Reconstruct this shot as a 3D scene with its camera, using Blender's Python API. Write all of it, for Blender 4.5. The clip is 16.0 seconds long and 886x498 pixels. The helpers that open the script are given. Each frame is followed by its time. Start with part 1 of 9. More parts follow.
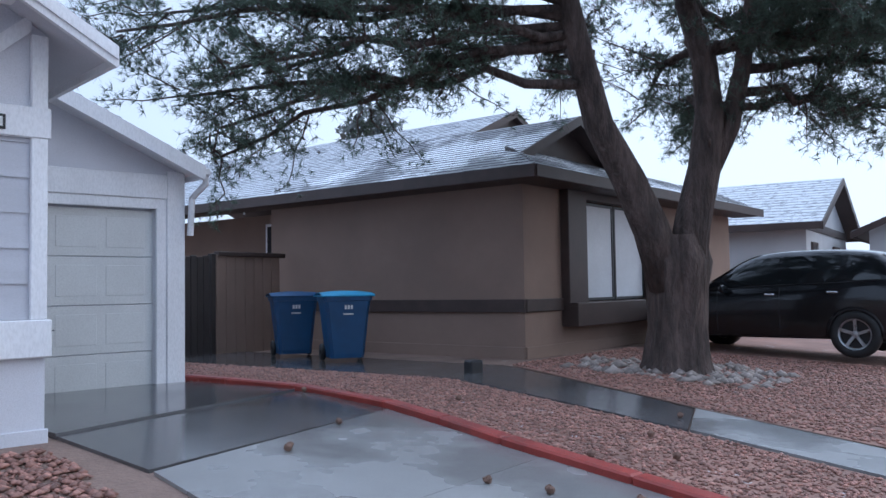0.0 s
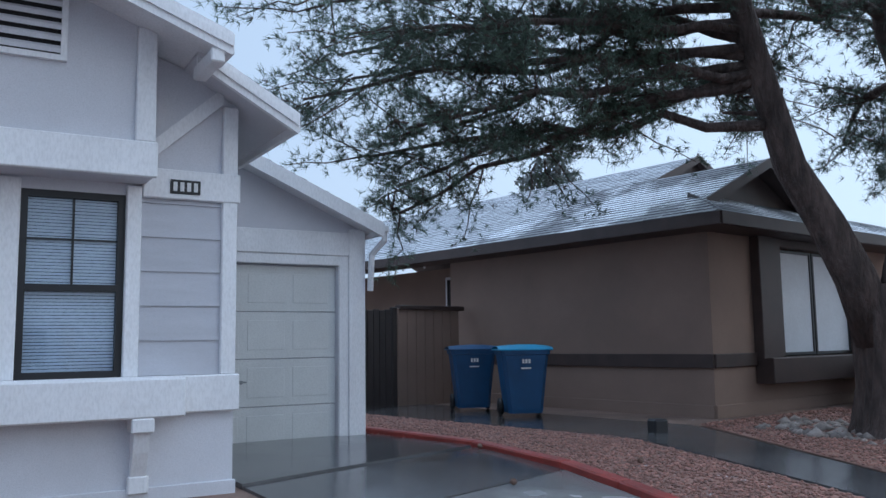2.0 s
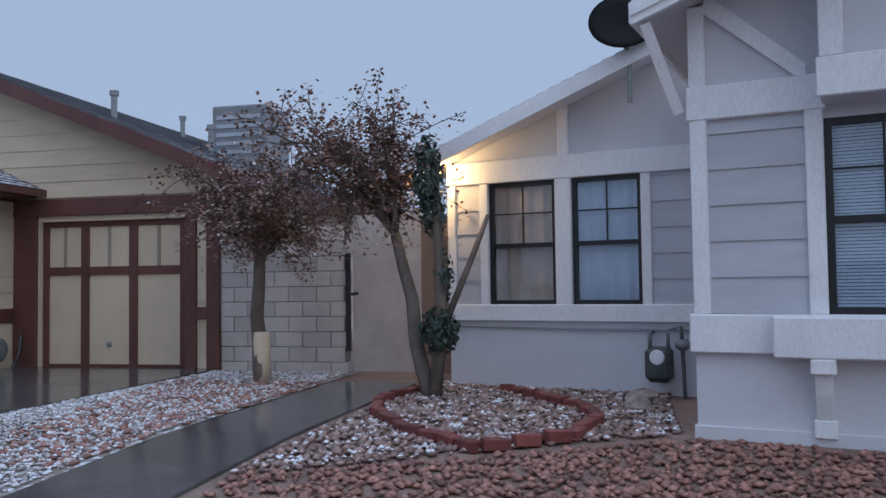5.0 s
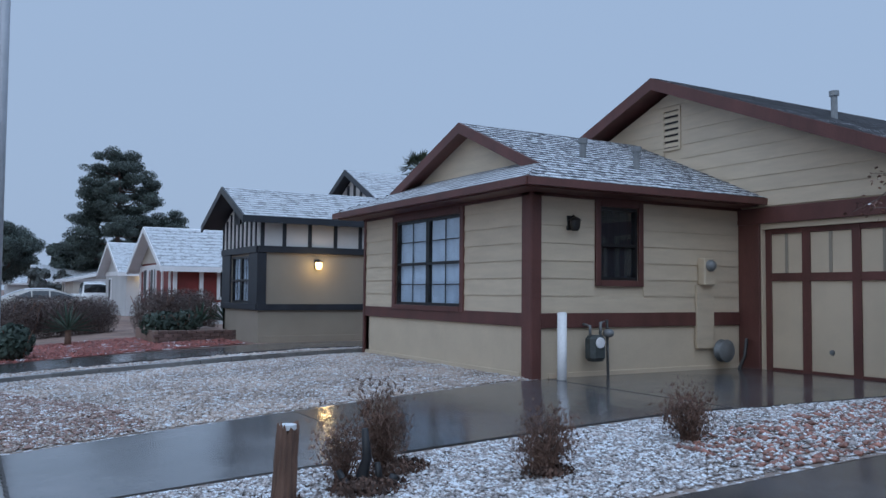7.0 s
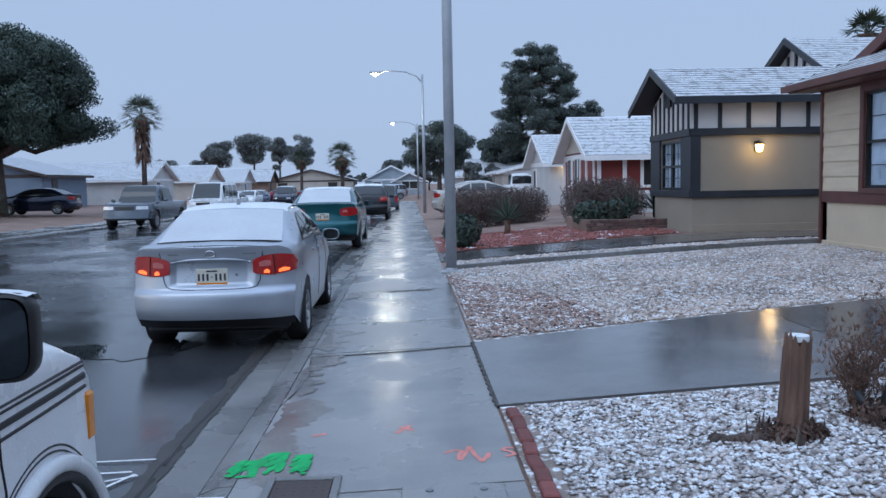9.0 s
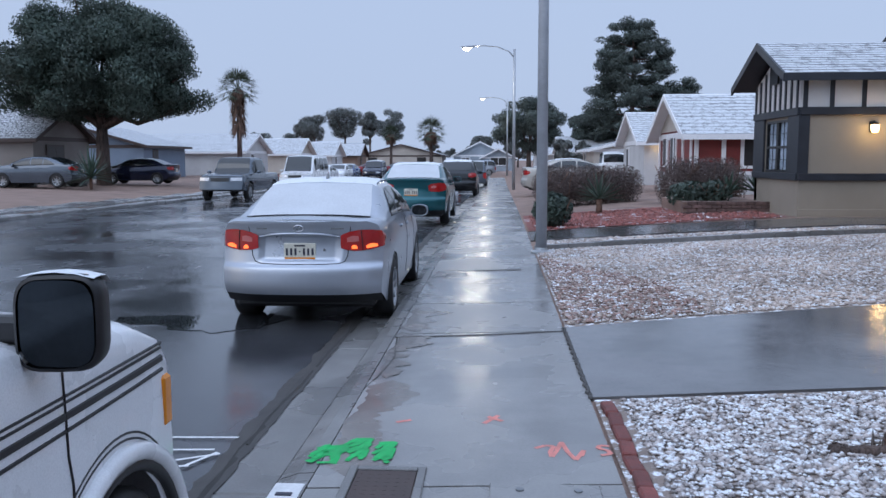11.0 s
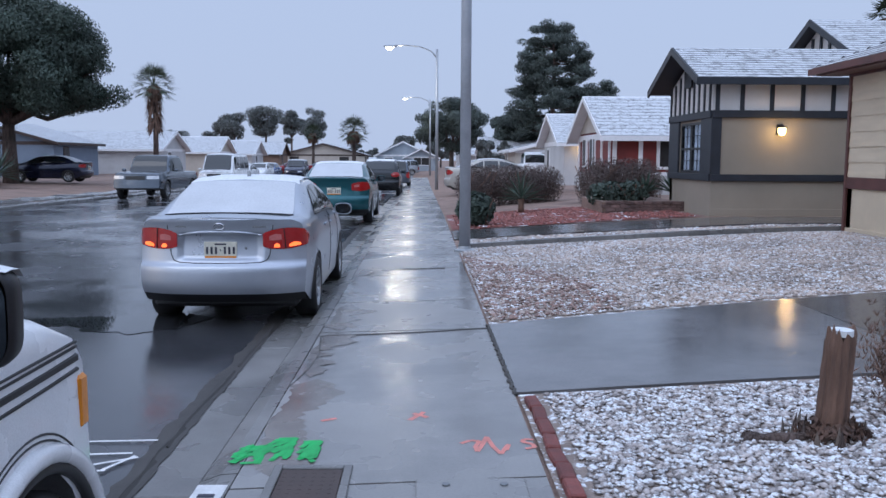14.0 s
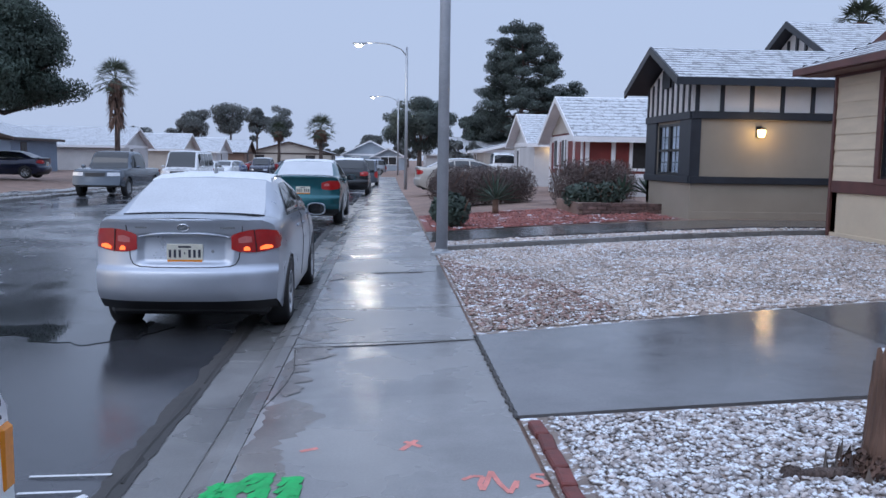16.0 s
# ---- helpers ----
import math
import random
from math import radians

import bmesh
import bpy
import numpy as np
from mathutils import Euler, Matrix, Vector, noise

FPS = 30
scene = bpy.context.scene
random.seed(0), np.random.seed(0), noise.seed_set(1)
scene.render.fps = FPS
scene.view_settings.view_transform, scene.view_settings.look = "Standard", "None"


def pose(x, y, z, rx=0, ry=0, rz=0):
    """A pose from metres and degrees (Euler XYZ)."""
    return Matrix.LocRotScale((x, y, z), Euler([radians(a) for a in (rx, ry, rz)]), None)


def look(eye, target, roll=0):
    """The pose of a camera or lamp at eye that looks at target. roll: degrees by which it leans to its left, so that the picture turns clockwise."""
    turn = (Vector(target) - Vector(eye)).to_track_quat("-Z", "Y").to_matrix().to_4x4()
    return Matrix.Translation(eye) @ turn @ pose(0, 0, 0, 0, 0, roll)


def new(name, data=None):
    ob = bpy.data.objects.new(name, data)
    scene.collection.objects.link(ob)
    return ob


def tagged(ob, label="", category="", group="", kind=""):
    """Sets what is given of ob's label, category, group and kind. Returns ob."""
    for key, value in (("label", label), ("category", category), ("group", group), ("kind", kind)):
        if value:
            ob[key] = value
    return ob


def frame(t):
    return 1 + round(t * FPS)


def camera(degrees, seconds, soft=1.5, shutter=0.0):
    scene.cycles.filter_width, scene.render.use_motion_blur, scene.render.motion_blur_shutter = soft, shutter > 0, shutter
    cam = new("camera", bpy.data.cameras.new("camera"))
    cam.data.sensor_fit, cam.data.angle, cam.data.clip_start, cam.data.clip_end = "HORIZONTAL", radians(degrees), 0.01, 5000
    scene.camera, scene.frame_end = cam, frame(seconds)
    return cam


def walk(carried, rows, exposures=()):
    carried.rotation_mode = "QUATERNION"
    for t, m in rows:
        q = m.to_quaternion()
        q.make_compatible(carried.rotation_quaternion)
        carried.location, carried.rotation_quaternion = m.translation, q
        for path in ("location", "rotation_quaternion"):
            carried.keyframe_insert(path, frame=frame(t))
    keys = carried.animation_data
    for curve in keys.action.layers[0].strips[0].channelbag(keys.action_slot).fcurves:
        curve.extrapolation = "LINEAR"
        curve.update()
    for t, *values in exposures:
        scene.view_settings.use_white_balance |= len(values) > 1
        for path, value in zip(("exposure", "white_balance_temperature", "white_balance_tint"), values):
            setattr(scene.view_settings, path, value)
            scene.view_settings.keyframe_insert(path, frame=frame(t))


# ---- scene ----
cam = camera(56.0, 16.0)
PATH = [
    (0, look((-0.155, -1.672, 1.372), (0.918, -3.357, 1.465), -0.9)),
    (0.2, look((-0.154, -1.765, 1.397), (1.003, -3.387, 1.564), -0.4)),
    (0.5, look((-0.154, -1.803, 1.408), (1.055, -3.382, 1.620), -0.0)),
    (1, look((-0.151, -1.812, 1.411), (1.088, -3.366, 1.642), -0.4)),
    (1.5, look((-0.150, -1.816, 1.412), (1.142, -3.327, 1.639), -0.9)),
    (2, look((-0.145, -1.823, 1.414), (1.260, -3.230, 1.634), -0.8)),
    (2.5, look((-0.111, -1.853, 1.423), (1.445, -3.093, 1.632), -0.9)),
    (3, look((-0.091, -1.891, 1.425), (1.611, -2.921, 1.628), -0.9)),
    (3.5, look((-0.043, -1.932, 1.428), (1.821, -2.630, 1.637), -0.5)),
    (4, look((0.026, -1.939, 1.409), (2.001, -2.168, 1.622), 0.0)),
    (4.5, look((0.071, -1.761, 1.419), (2.061, -1.674, 1.603), -0.0)),
    (4.7, look((0.101, -1.647, 1.425), (2.084, -1.428, 1.562), -0.3)),
    (6.8, look((0.282, -1.752, 1.440), (1.415, -0.106, 1.542), 0.3)),
    (7, look((0.296, -1.726, 1.417), (1.292, 0.005, 1.520), 0.5)),
    (7.5, look((0.273, -1.469, 1.540), (0.868, 0.439, 1.603), -0.3)),
    (8, look((0.235, -1.367, 1.503), (0.581, 0.601, 1.433), -0.2)),
    (8.5, look((0.130, -1.120, 1.450), (0.319, 0.866, 1.309), -0.7)),
    (9, look((0.092, -0.928, 1.412), (0.167, 1.064, 1.251), -1.1)),
    (9.5, look((0.131, -0.754, 1.407), (0.060, 1.235, 1.212), -0.8)),
    (10, look((0.100, -0.702, 1.416), (-0.026, 1.283, 1.205), -0.9)),
    (12.5, look((0.040, -0.649, 1.414), (-0.084, 1.336, 1.197), 0.8)),
    (13, look((0.045, -0.673, 1.418), (-0.076, 1.311, 1.202), 0.5)),
    (13.5, look((0.063, -0.693, 1.406), (-0.048, 1.293, 1.190), -0.1)),
    (14, look((0.042, -0.673, 1.399), (0.094, 1.315, 1.184), 0.3)),
    (14.5, look((-0.028, -0.603, 1.398), (0.035, 1.385, 1.182), 0.1)),
    (15, look((-0.043, -0.452, 1.379), (0.025, 1.535, 1.166), 0.1)),
    (15.5, look((-0.043, -0.283, 1.380), (0.037, 1.704, 1.167), 0.7)),
    (16, look((-0.095, -0.145, 1.378), (0.039, 1.839, 1.164), 0.9)),
]
walk(cam, PATH, [(0.0, 0.52, 5750, 8), (0.3, 0.22, 5750, 4), (0.6, 0.12, 5750, 3), (1.5, 0.14, 5720, 3), (2.5, 0.24, 5700, 3), (3.5, 0.0, 5680, 5), (4.2, -0.14, 5680, 7), (4.6, -0.18, 5700, 9), (6.8, -0.27, 5500, 5), (7.5, -0.10, 5480, 4), (8.0, -0.13, 5430, 4), (9.0, -0.02, 5500, 6), (10.0, 0.10, 5700, 8), (12.5, 0.11, 5820, 12), (16.0, 0.09, 5780, 12)])

# ---- world: overcast winter dusk, snow in the air ----
SUN_EL, SUN_ROT = radians(14), radians(250)
world = bpy.data.worlds.new("overcast_dusk")
scene.world = world
world.use_nodes = True
wn, wl = world.node_tree.nodes, world.node_tree.links
wn.clear()
w_out = wn.new("ShaderNodeOutputWorld")
w_bg = wn.new("ShaderNodeBackground")
w_sky = wn.new("ShaderNodeTexSky")
w_sky.sky_type, w_sky.sun_disc = "NISHITA", False
w_sky.sun_elevation, w_sky.sun_rotation = SUN_EL, SUN_ROT
w_sky.dust_density = 4.0
w_mul = wn.new("ShaderNodeMix")
w_mul.data_type, w_mul.blend_type = "RGBA", "MIX"
w_mul.inputs[0].default_value = 0.93
w_geo = wn.new("ShaderNodeTexCoord")
w_sep = wn.new("ShaderNodeSeparateXYZ")
w_ramp = wn.new("ShaderNodeValToRGB")
w_ramp.color_ramp.elements[0].position, w_ramp.color_ramp.elements[0].color = 0.0, (4.9, 5.55, 6.85, 1)
w_ramp.color_ramp.elements[1].position, w_ramp.color_ramp.elements[1].color = 0.45, (4.8, 5.6, 7.1, 1)
w_top = w_ramp.color_ramp.elements.new(1.0)
w_top.color = (11.0, 12.6, 16.0, 1)
wl.new(w_geo.outputs["Generated"], w_sep.inputs[0])
wl.new(w_sep.outputs["Z"], w_ramp.inputs[0])
wl.new(w_sky.outputs[0], w_mul.inputs[6])
wl.new(w_ramp.outputs[0], w_mul.inputs[7])
# the cloud is paler on the side of the hidden low sun
w_dot = wn.new("ShaderNodeVectorMath")
w_dot.operation = "DOT_PRODUCT"
w_dot.inputs[1].default_value = (-0.35, -0.94, 0.0)
w_side = wn.new("ShaderNodeMapRange")
w_side.inputs[1].default_value, w_side.inputs[2].default_value = -0.2, 1.0
w_side.interpolation_type = "SMOOTHSTEP"
w_pale = wn.new("ShaderNodeMix")
w_pale.data_type, w_pale.blend_type = "RGBA", "MULTIPLY"
w_pale.inputs[7].default_value = (1.50, 1.47, 1.40, 1)
wl.new(w_geo.outputs["Generated"], w_dot.inputs[0])
wl.new(w_dot.outputs["Value"], w_side.inputs[0])
wl.new(w_side.outputs[0], w_pale.inputs[0])
wl.new(w_mul.outputs[2], w_pale.inputs[6])
wl.new(w_pale.outputs[2], w_bg.inputs[0])
wl.new(w_bg.outputs[0], w_out.inputs[0])
w_bg.inputs[1].default_value = 0.10

sun = new("sun", bpy.data.lights.new("sun", "SUN"))
sun.data.energy, sun.data.angle, sun.data.color = 0.4, radians(40), (1.0, 0.95, 0.9)
sun.matrix_world = pose(0, 0, 50, 50, 0, -35)


# ---- mesh builder ----
class Build:
    """Verts, faces and material slots of one mesh."""

    def __init__(self):
        self.v, self.f, self.m, self.slot, self.smooth = [], [], [], 0, False
        self.sm = []

    def add(self, verts, faces):
        k = len(self.v)
        self.v += [tuple(p) for p in verts]
        self.f += [tuple(i + k for i in f) for f in faces]
        self.m += [self.slot] * len(faces)
        self.sm += [self.smooth] * len(faces)
        return self

    def box(self, lo, hi, m=None, ch=0.0):
        (x0, y0, z0), (x1, y1, z1) = lo, hi
        x0, x1 = min(x0, x1), max(x0, x1)
        y0, y1 = min(y0, y1), max(y0, y1)
        z0, z1 = min(z0, z1), max(z0, z1)
        if ch <= 0:
            v = [(x, y, z) for x in (x0, x1) for y in (y0, y1) for z in (z0, z1)]
            f = [(0, 1, 3, 2), (4, 6, 7, 5), (0, 4, 5, 1), (2, 3, 7, 6), (0, 2, 6, 4), (1, 5, 7, 3)]
        else:
            c = min(ch, (x1 - x0) / 2.01, (y1 - y0) / 2.01, (z1 - z0) / 2.01)
            lo, hi, v, ix = (x0, y0, z0), (x1, y1, z1), [], {}
            for sx in (0, 1):
                for sy in (0, 1):
                    for sz in (0, 1):
                        s = (sx, sy, sz)
                        for ax in range(3):
                            p = [(hi[a] if s[a] else lo[a]) if a == ax else (hi[a] - c if s[a] else lo[a] + c) for a in range(3)]
                            ix[(s, ax)] = len(v)
                            v.append(tuple(p))
            f = []
            for ax in range(3):
                a, b = [k for k in range(3) if k != ax]
                for s in (0, 1):
                    q = []
                    for sa, sb in ((0, 0), (1, 0), (1, 1), (0, 1)):
                        t = [0, 0, 0]
                        t[ax], t[a], t[b] = s, sa, sb
                        q.append(ix[(tuple(t), ax)])
                    f.append(tuple(q))
                for sa in (0, 1):
                    for sb in (0, 1):
                        t0, t1 = [0, 0, 0], [0, 0, 0]
                        t0[ax], t1[ax], t0[a], t1[a], t0[b], t1[b] = 0, 1, sa, sa, sb, sb
                        t0, t1 = tuple(t0), tuple(t1)
                        f.append((ix[(t0, a)], ix[(t1, a)], ix[(t1, b)], ix[(t0, b)]))
            for sx in (0, 1):
                for sy in (0, 1):
                    for sz in (0, 1):
                        f.append(tuple(ix[((sx, sy, sz), k)] for k in range(3)))
        if m is not None:
            v = [m @ Vector(p) for p in v]
        return self.add(v, f)

    def prism(self, poly, h0, h1, m):
        """poly in (u, z) of the frame m, from depth h0 to h1."""
        n = len(poly)
        v = [m @ Vector((u, d, z)) for d in (h0, h1) for u, z in poly]
        f = [tuple(range(n - 1, -1, -1)), tuple(range(n, 2 * n))]
        f += [(i, (i + 1) % n, n + (i + 1) % n, n + i) for i in range(n)]
        return self.add(v, f)

    def tube(self, pts, radii, n=8, cap=True):
        """A round rod along pts."""
        pts = [Vector(p) for p in pts]
        if not hasattr(radii, "__len__"):
            radii = [radii] * len(pts)
        v, prev = [], None
        for i, p in enumerate(pts):
            d = (pts[min(i + 1, len(pts) - 1)] - pts[max(i - 1, 0)]).normalized()
            a = prev if prev is not None else (Vector((0, 0, 1)) if abs(d.z) < 0.9 else Vector((1, 0, 0)))
            a = (a - d * a.dot(d)).normalized()
            prev, b = a, d.cross(a)
            v += [p + (a * math.cos(t) + b * math.sin(t)) * radii[i] for t in (2 * math.pi * k / n for k in range(n))]
        f = [(i * n + k, i * n + (k + 1) % n, (i + 1) * n + (k + 1) % n, (i + 1) * n + k) for i in range(len(pts) - 1) for k in range(n)]
        if cap:
            f += [tuple(range(n - 1, -1, -1)), tuple((len(pts) - 1) * n + k for k in range(n))]
        return self.add(v, f)

    def grid(self, rows):
        n = len(rows[0])
        f = [(i * n + k, i * n + k + 1, (i + 1) * n + k + 1, (i + 1) * n + k) for i in range(len(rows) - 1) for k in range(n - 1)]
        return self.add([p for r in rows for p in r], f)

    def lathe(self, prof, m, n=16):
        """prof: (radius, height) pairs turned about the frame's z."""
        v = [m @ Vector((r * math.cos(2 * math.pi * k / n), r * math.sin(2 * math.pi * k / n), h)) for r, h in prof for k in range(n)]
        f = [(i * n + k, i * n + (k + 1) % n, (i + 1) * n + (k + 1) % n, (i + 1) * n + k) for i in range(len(prof) - 1) for k in range(n)]
        return self.add(v, f)

    def ball(self, c, r, n=8, jit=0.0):
        c = Vector(c)
        r = Vector(r) if hasattr(r, "__len__") else Vector((r, r, r))
        prof = [(math.sin(math.pi * i / n), -math.cos(math.pi * i / n)) for i in range(n + 1)]
        v = []
        for pr, h in prof:
            for k in range(n * 2):
                t = math.pi * k / n
                j = 1 + random.uniform(-jit, jit)
                v.append(c + Vector((r.x * pr * math.cos(t) * j, r.y * pr * math.sin(t) * j, r.z * h * j)))
        w = n * 2
        f = [(i * w + k, i * w + (k + 1) % w, (i + 1) * w + (k + 1) % w, (i + 1) * w + k) for i in range(n) for k in range(w)]
        return self.add(v, f)


ORIGIN = {}


def mesh_of(name, b, mats):
    me = bpy.data.meshes.new(name)
    me.from_pydata([tuple(p) for p in b.v], [], b.f)
    mats = mats if isinstance(mats, (list, tuple)) else [mats]
    for mt in mats:
        me.materials.append(mt)
    if len(mats) > 1:
        me.polygons.foreach_set("material_index", b.m)
    me.polygons.foreach_set("use_smooth", b.sm)
    me.validate()
    bm = bmesh.new()
    bm.from_mesh(me)
    if name in ("wall", "window_frame", "window_trim", "wall_plate", "collar"):
        bmesh.ops.remove_doubles(bm, verts=bm.verts, dist=1e-5)
    if len(bm.faces) < 20000:
        bmesh.ops.recalc_face_normals(bm, faces=bm.faces)
    bm.to_mesh(me)
    bm.free()
    return me


def part(name, b, mats, parent, label=""):
    ob = new(name, b if isinstance(b, bpy.types.Mesh) else mesh_of(name, b, mats))
    ob.parent = parent
    if parent in ORIGIN:
        ob.location = -ORIGIN[parent]
    if label:
        ob["label"] = label
    return ob


def thing(name, label, category, loc=(0, 0, 0), m=None, group="", kind=""):
    """An empty at the thing's base. With loc the parts come in world metres, with m in its own frame."""
    ob = new(name)
    if m is None:
        ob.location = loc
        ORIGIN[ob] = Vector(loc)
    else:
        ob.matrix_world = m
    return tagged(ob, label, category, group, kind)


def single(name, b, mats, label, category="", group="", kind=""):
    return tagged(new(name, mesh_of(name, b, mats)), label, category, group, kind)


def face(x, y, ux, uy, z=0.0):
    """A wall's frame: u along (ux, uy), depth positive outwards, to the right of u."""
    u = Vector((ux, uy, 0)).normalized()
    d = Vector((u.y, -u.x, 0))
    return Matrix(((u.x, d.x, 0, x), (u.y, d.y, 0, y), (0, 0, 1, z), (0, 0, 0, 1)))


# ---- materials ----
def mat(name, col, rough=0.6, var=0.18, scale=2.5, fine=90.0, bump=0.25, metal=0.0, col2=None, snow=0.0, snow_scale=3.0, wet=0.0,
        wet_scale=1.2, rand=0.0, island=0.0, emit=None, power=0.0, spec=0.5, coat=0.0, stretch=(1, 1, 1), dist=0.004, snow_tilt=0.35, snow_val=0.85):
    m = bpy.data.materials.new(name)
    m.use_nodes = True
    nt = m.node_tree
    n, l = nt.nodes, nt.links
    p = n["Principled BSDF"]
    p.inputs["Metallic"].default_value = metal
    p.inputs["Specular IOR Level"].default_value = spec
    p.inputs["Coat Weight"].default_value = coat
    p.inputs["Coat Roughness"].default_value = 0.08
    geo = n.new("ShaderNodeNewGeometry")
    mp = n.new("ShaderNodeMapping")
    mp.inputs["Scale"].default_value = stretch
    l.new(geo.outputs["Position"], mp.inputs["Vector"])

    def noise_node(s, detail=5.0, rough_n=0.6):
        t = n.new("ShaderNodeTexNoise")
        t.inputs["Scale"].default_value, t.inputs["Detail"].default_value, t.inputs["Roughness"].default_value = s, detail, rough_n
        l.new(mp.outputs[0], t.inputs["Vector"])
        return t

    def mixc(fac, a, b):
        x = n.new("ShaderNodeMix")
        x.data_type = "RGBA"
        for s, v in ((0, fac), (6, a), (7, b)):
            if hasattr(v, "links"):
                l.new(v, x.inputs[s])
            else:
                x.inputs[s].default_value = v
        return x.outputs[2]

    def math_node(op, a, b, clamp=False):
        x = n.new("ShaderNodeMath")
        x.operation, x.use_clamp = op, clamp
        for s, v in ((0, a), (1, b)):
            if hasattr(v, "links"):
                l.new(v, x.inputs[s])
            else:
                x.inputs[s].default_value = v
        return x.outputs[0]

    def ramp(src, lo, hi):
        x = n.new("ShaderNodeMapRange")
        x.inputs[1].default_value, x.inputs[2].default_value = lo, hi
        l.new(src, x.inputs[0])
        return x.outputs[0]

    big, small = noise_node(scale), noise_node(fine, 3.0)
    c2 = col2 or tuple(min(1.0, k * (1 + var)) for k in col)
    c1 = col if col2 else tuple(k * (1 - var) for k in col)
    c = mixc(ramp(big.outputs["Fac"], 0.35, 0.65), (*c1, 1), (*c2, 1))
    c = mixc(math_node("MULTIPLY", ramp(small.outputs["Fac"], 0.4, 0.75), 0.35), c, (*[k * 0.62 for k in c1], 1))
    if rand or island:
        if island:
            r_out, amt = geo.outputs["Random Per Island"], island
        else:
            oi = n.new("ShaderNodeObjectInfo")
            r_out, amt = oi.outputs["Random"], rand
        hsv = n.new("ShaderNodeHueSaturation")
        l.new(c, hsv.inputs["Color"])
        l.new(ramp(r_out, 0.0, 1.0), hsv.inputs["Value"])
        mr = hsv.inputs["Value"].links[0].from_node
        mr.inputs[3].default_value, mr.inputs[4].default_value = 1 - amt, 1 + amt
        c = hsv.outputs["Color"]
    ro = math_node("ADD", math_node("MULTIPLY", big.outputs["Fac"], 0.2), rough - 0.1, True)
    if wet:
        wn_ = noise_node(wet_scale, 4.0)
        wv = ramp(wn_.outputs["Fac"], 0.42, 0.58)
        ro = math_node("ADD", math_node("MULTIPLY", math_node("SUBTRACT", 1.0, wv), rough * wet), rough * (1 - wet), True)
        c = mixc(math_node("MULTIPLY", wv, 0.45), c, (*[k * 0.45 for k in col], 1))
    bump_src = small.outputs["Fac"]
    if snow:
        sn = noise_node(snow_scale, 8.0, 0.72)
        sep = n.new("ShaderNodeSeparateXYZ")
        l.new(geo.outputs["Normal"], sep.inputs[0])
        up = ramp(sep.outputs["Z"], snow_tilt, snow_tilt + 0.3)
        cover = math_node("MULTIPLY", ramp(sn.outputs["Fac"], 0.72 - snow * 0.5, 0.80 - snow * 0.5), up)
        c = mixc(cover, c, (snow_val * 0.965, snow_val, snow_val * 1.05, 1))
        ro = math_node("MAXIMUM", ro, math_node("MULTIPLY", cover, 0.75))
    l.new(c, p.inputs["Base Color"])
    l.new(ro, p.inputs["Roughness"])
    if bump:
        bp = n.new("ShaderNodeBump")
        bp.inputs["Strength"].default_value, bp.inputs["Distance"].default_value = bump, dist
        l.new(bump_src, bp.inputs["Height"])
        l.new(bp.outputs[0], p.inputs["Normal"])
    if emit:
        p.inputs["Emission Color"].default_value = (*emit, 1)
        p.inputs["Emission Strength"].default_value = power
    return m


def glass_mat(name, tint=(0.9, 0.95, 1.0), rough=0.03):
    m = bpy.data.materials.new(name)
    m.use_nodes = True
    n, l = m.node_tree.nodes, m.node_tree.links
    n.clear()
    out, mix = n.new("ShaderNodeOutputMaterial"), n.new("ShaderNodeMixShader")
    tr, gl, fr = n.new("ShaderNodeBsdfTransparent"), n.new("ShaderNodeBsdfGlossy"), n.new("ShaderNodeLayerWeight")
    tr.inputs[0].default_value = (*tint, 1)
    gl.inputs["Roughness"].default_value = rough
    fr.inputs["Blend"].default_value = 0.5
    pw, mu = n.new("ShaderNodeMath"), n.new("ShaderNodeMath")
    pw.operation, mu.operation = "POWER", "MULTIPLY_ADD"
    pw.inputs[1].default_value = 4.0
    mu.inputs[1].default_value, mu.inputs[2].default_value = 0.7, 0.05
    l.new(fr.outputs["Facing"], pw.inputs[0])
    l.new(pw.outputs[0], mu.inputs[0])
    l.new(mu.outputs[0], mix.inputs[0])
    l.new(tr.outputs[0], mix.inputs[1])
    l.new(gl.outputs[0], mix.inputs[2])
    l.new(mix.outputs[0], out.inputs[0])
    return m


def glow_mat(name, col, power):
    m = bpy.data.materials.new(name)
    m.use_nodes = True
    p = m.node_tree.nodes["Principled BSDF"]
    p.inputs["Base Color"].default_value = (*[min(1, k) for k in col], 1)
    p.inputs["Emission Color"].default_value = (*col, 1)
    p.inputs["Emission Strength"].default_value = power
    return m


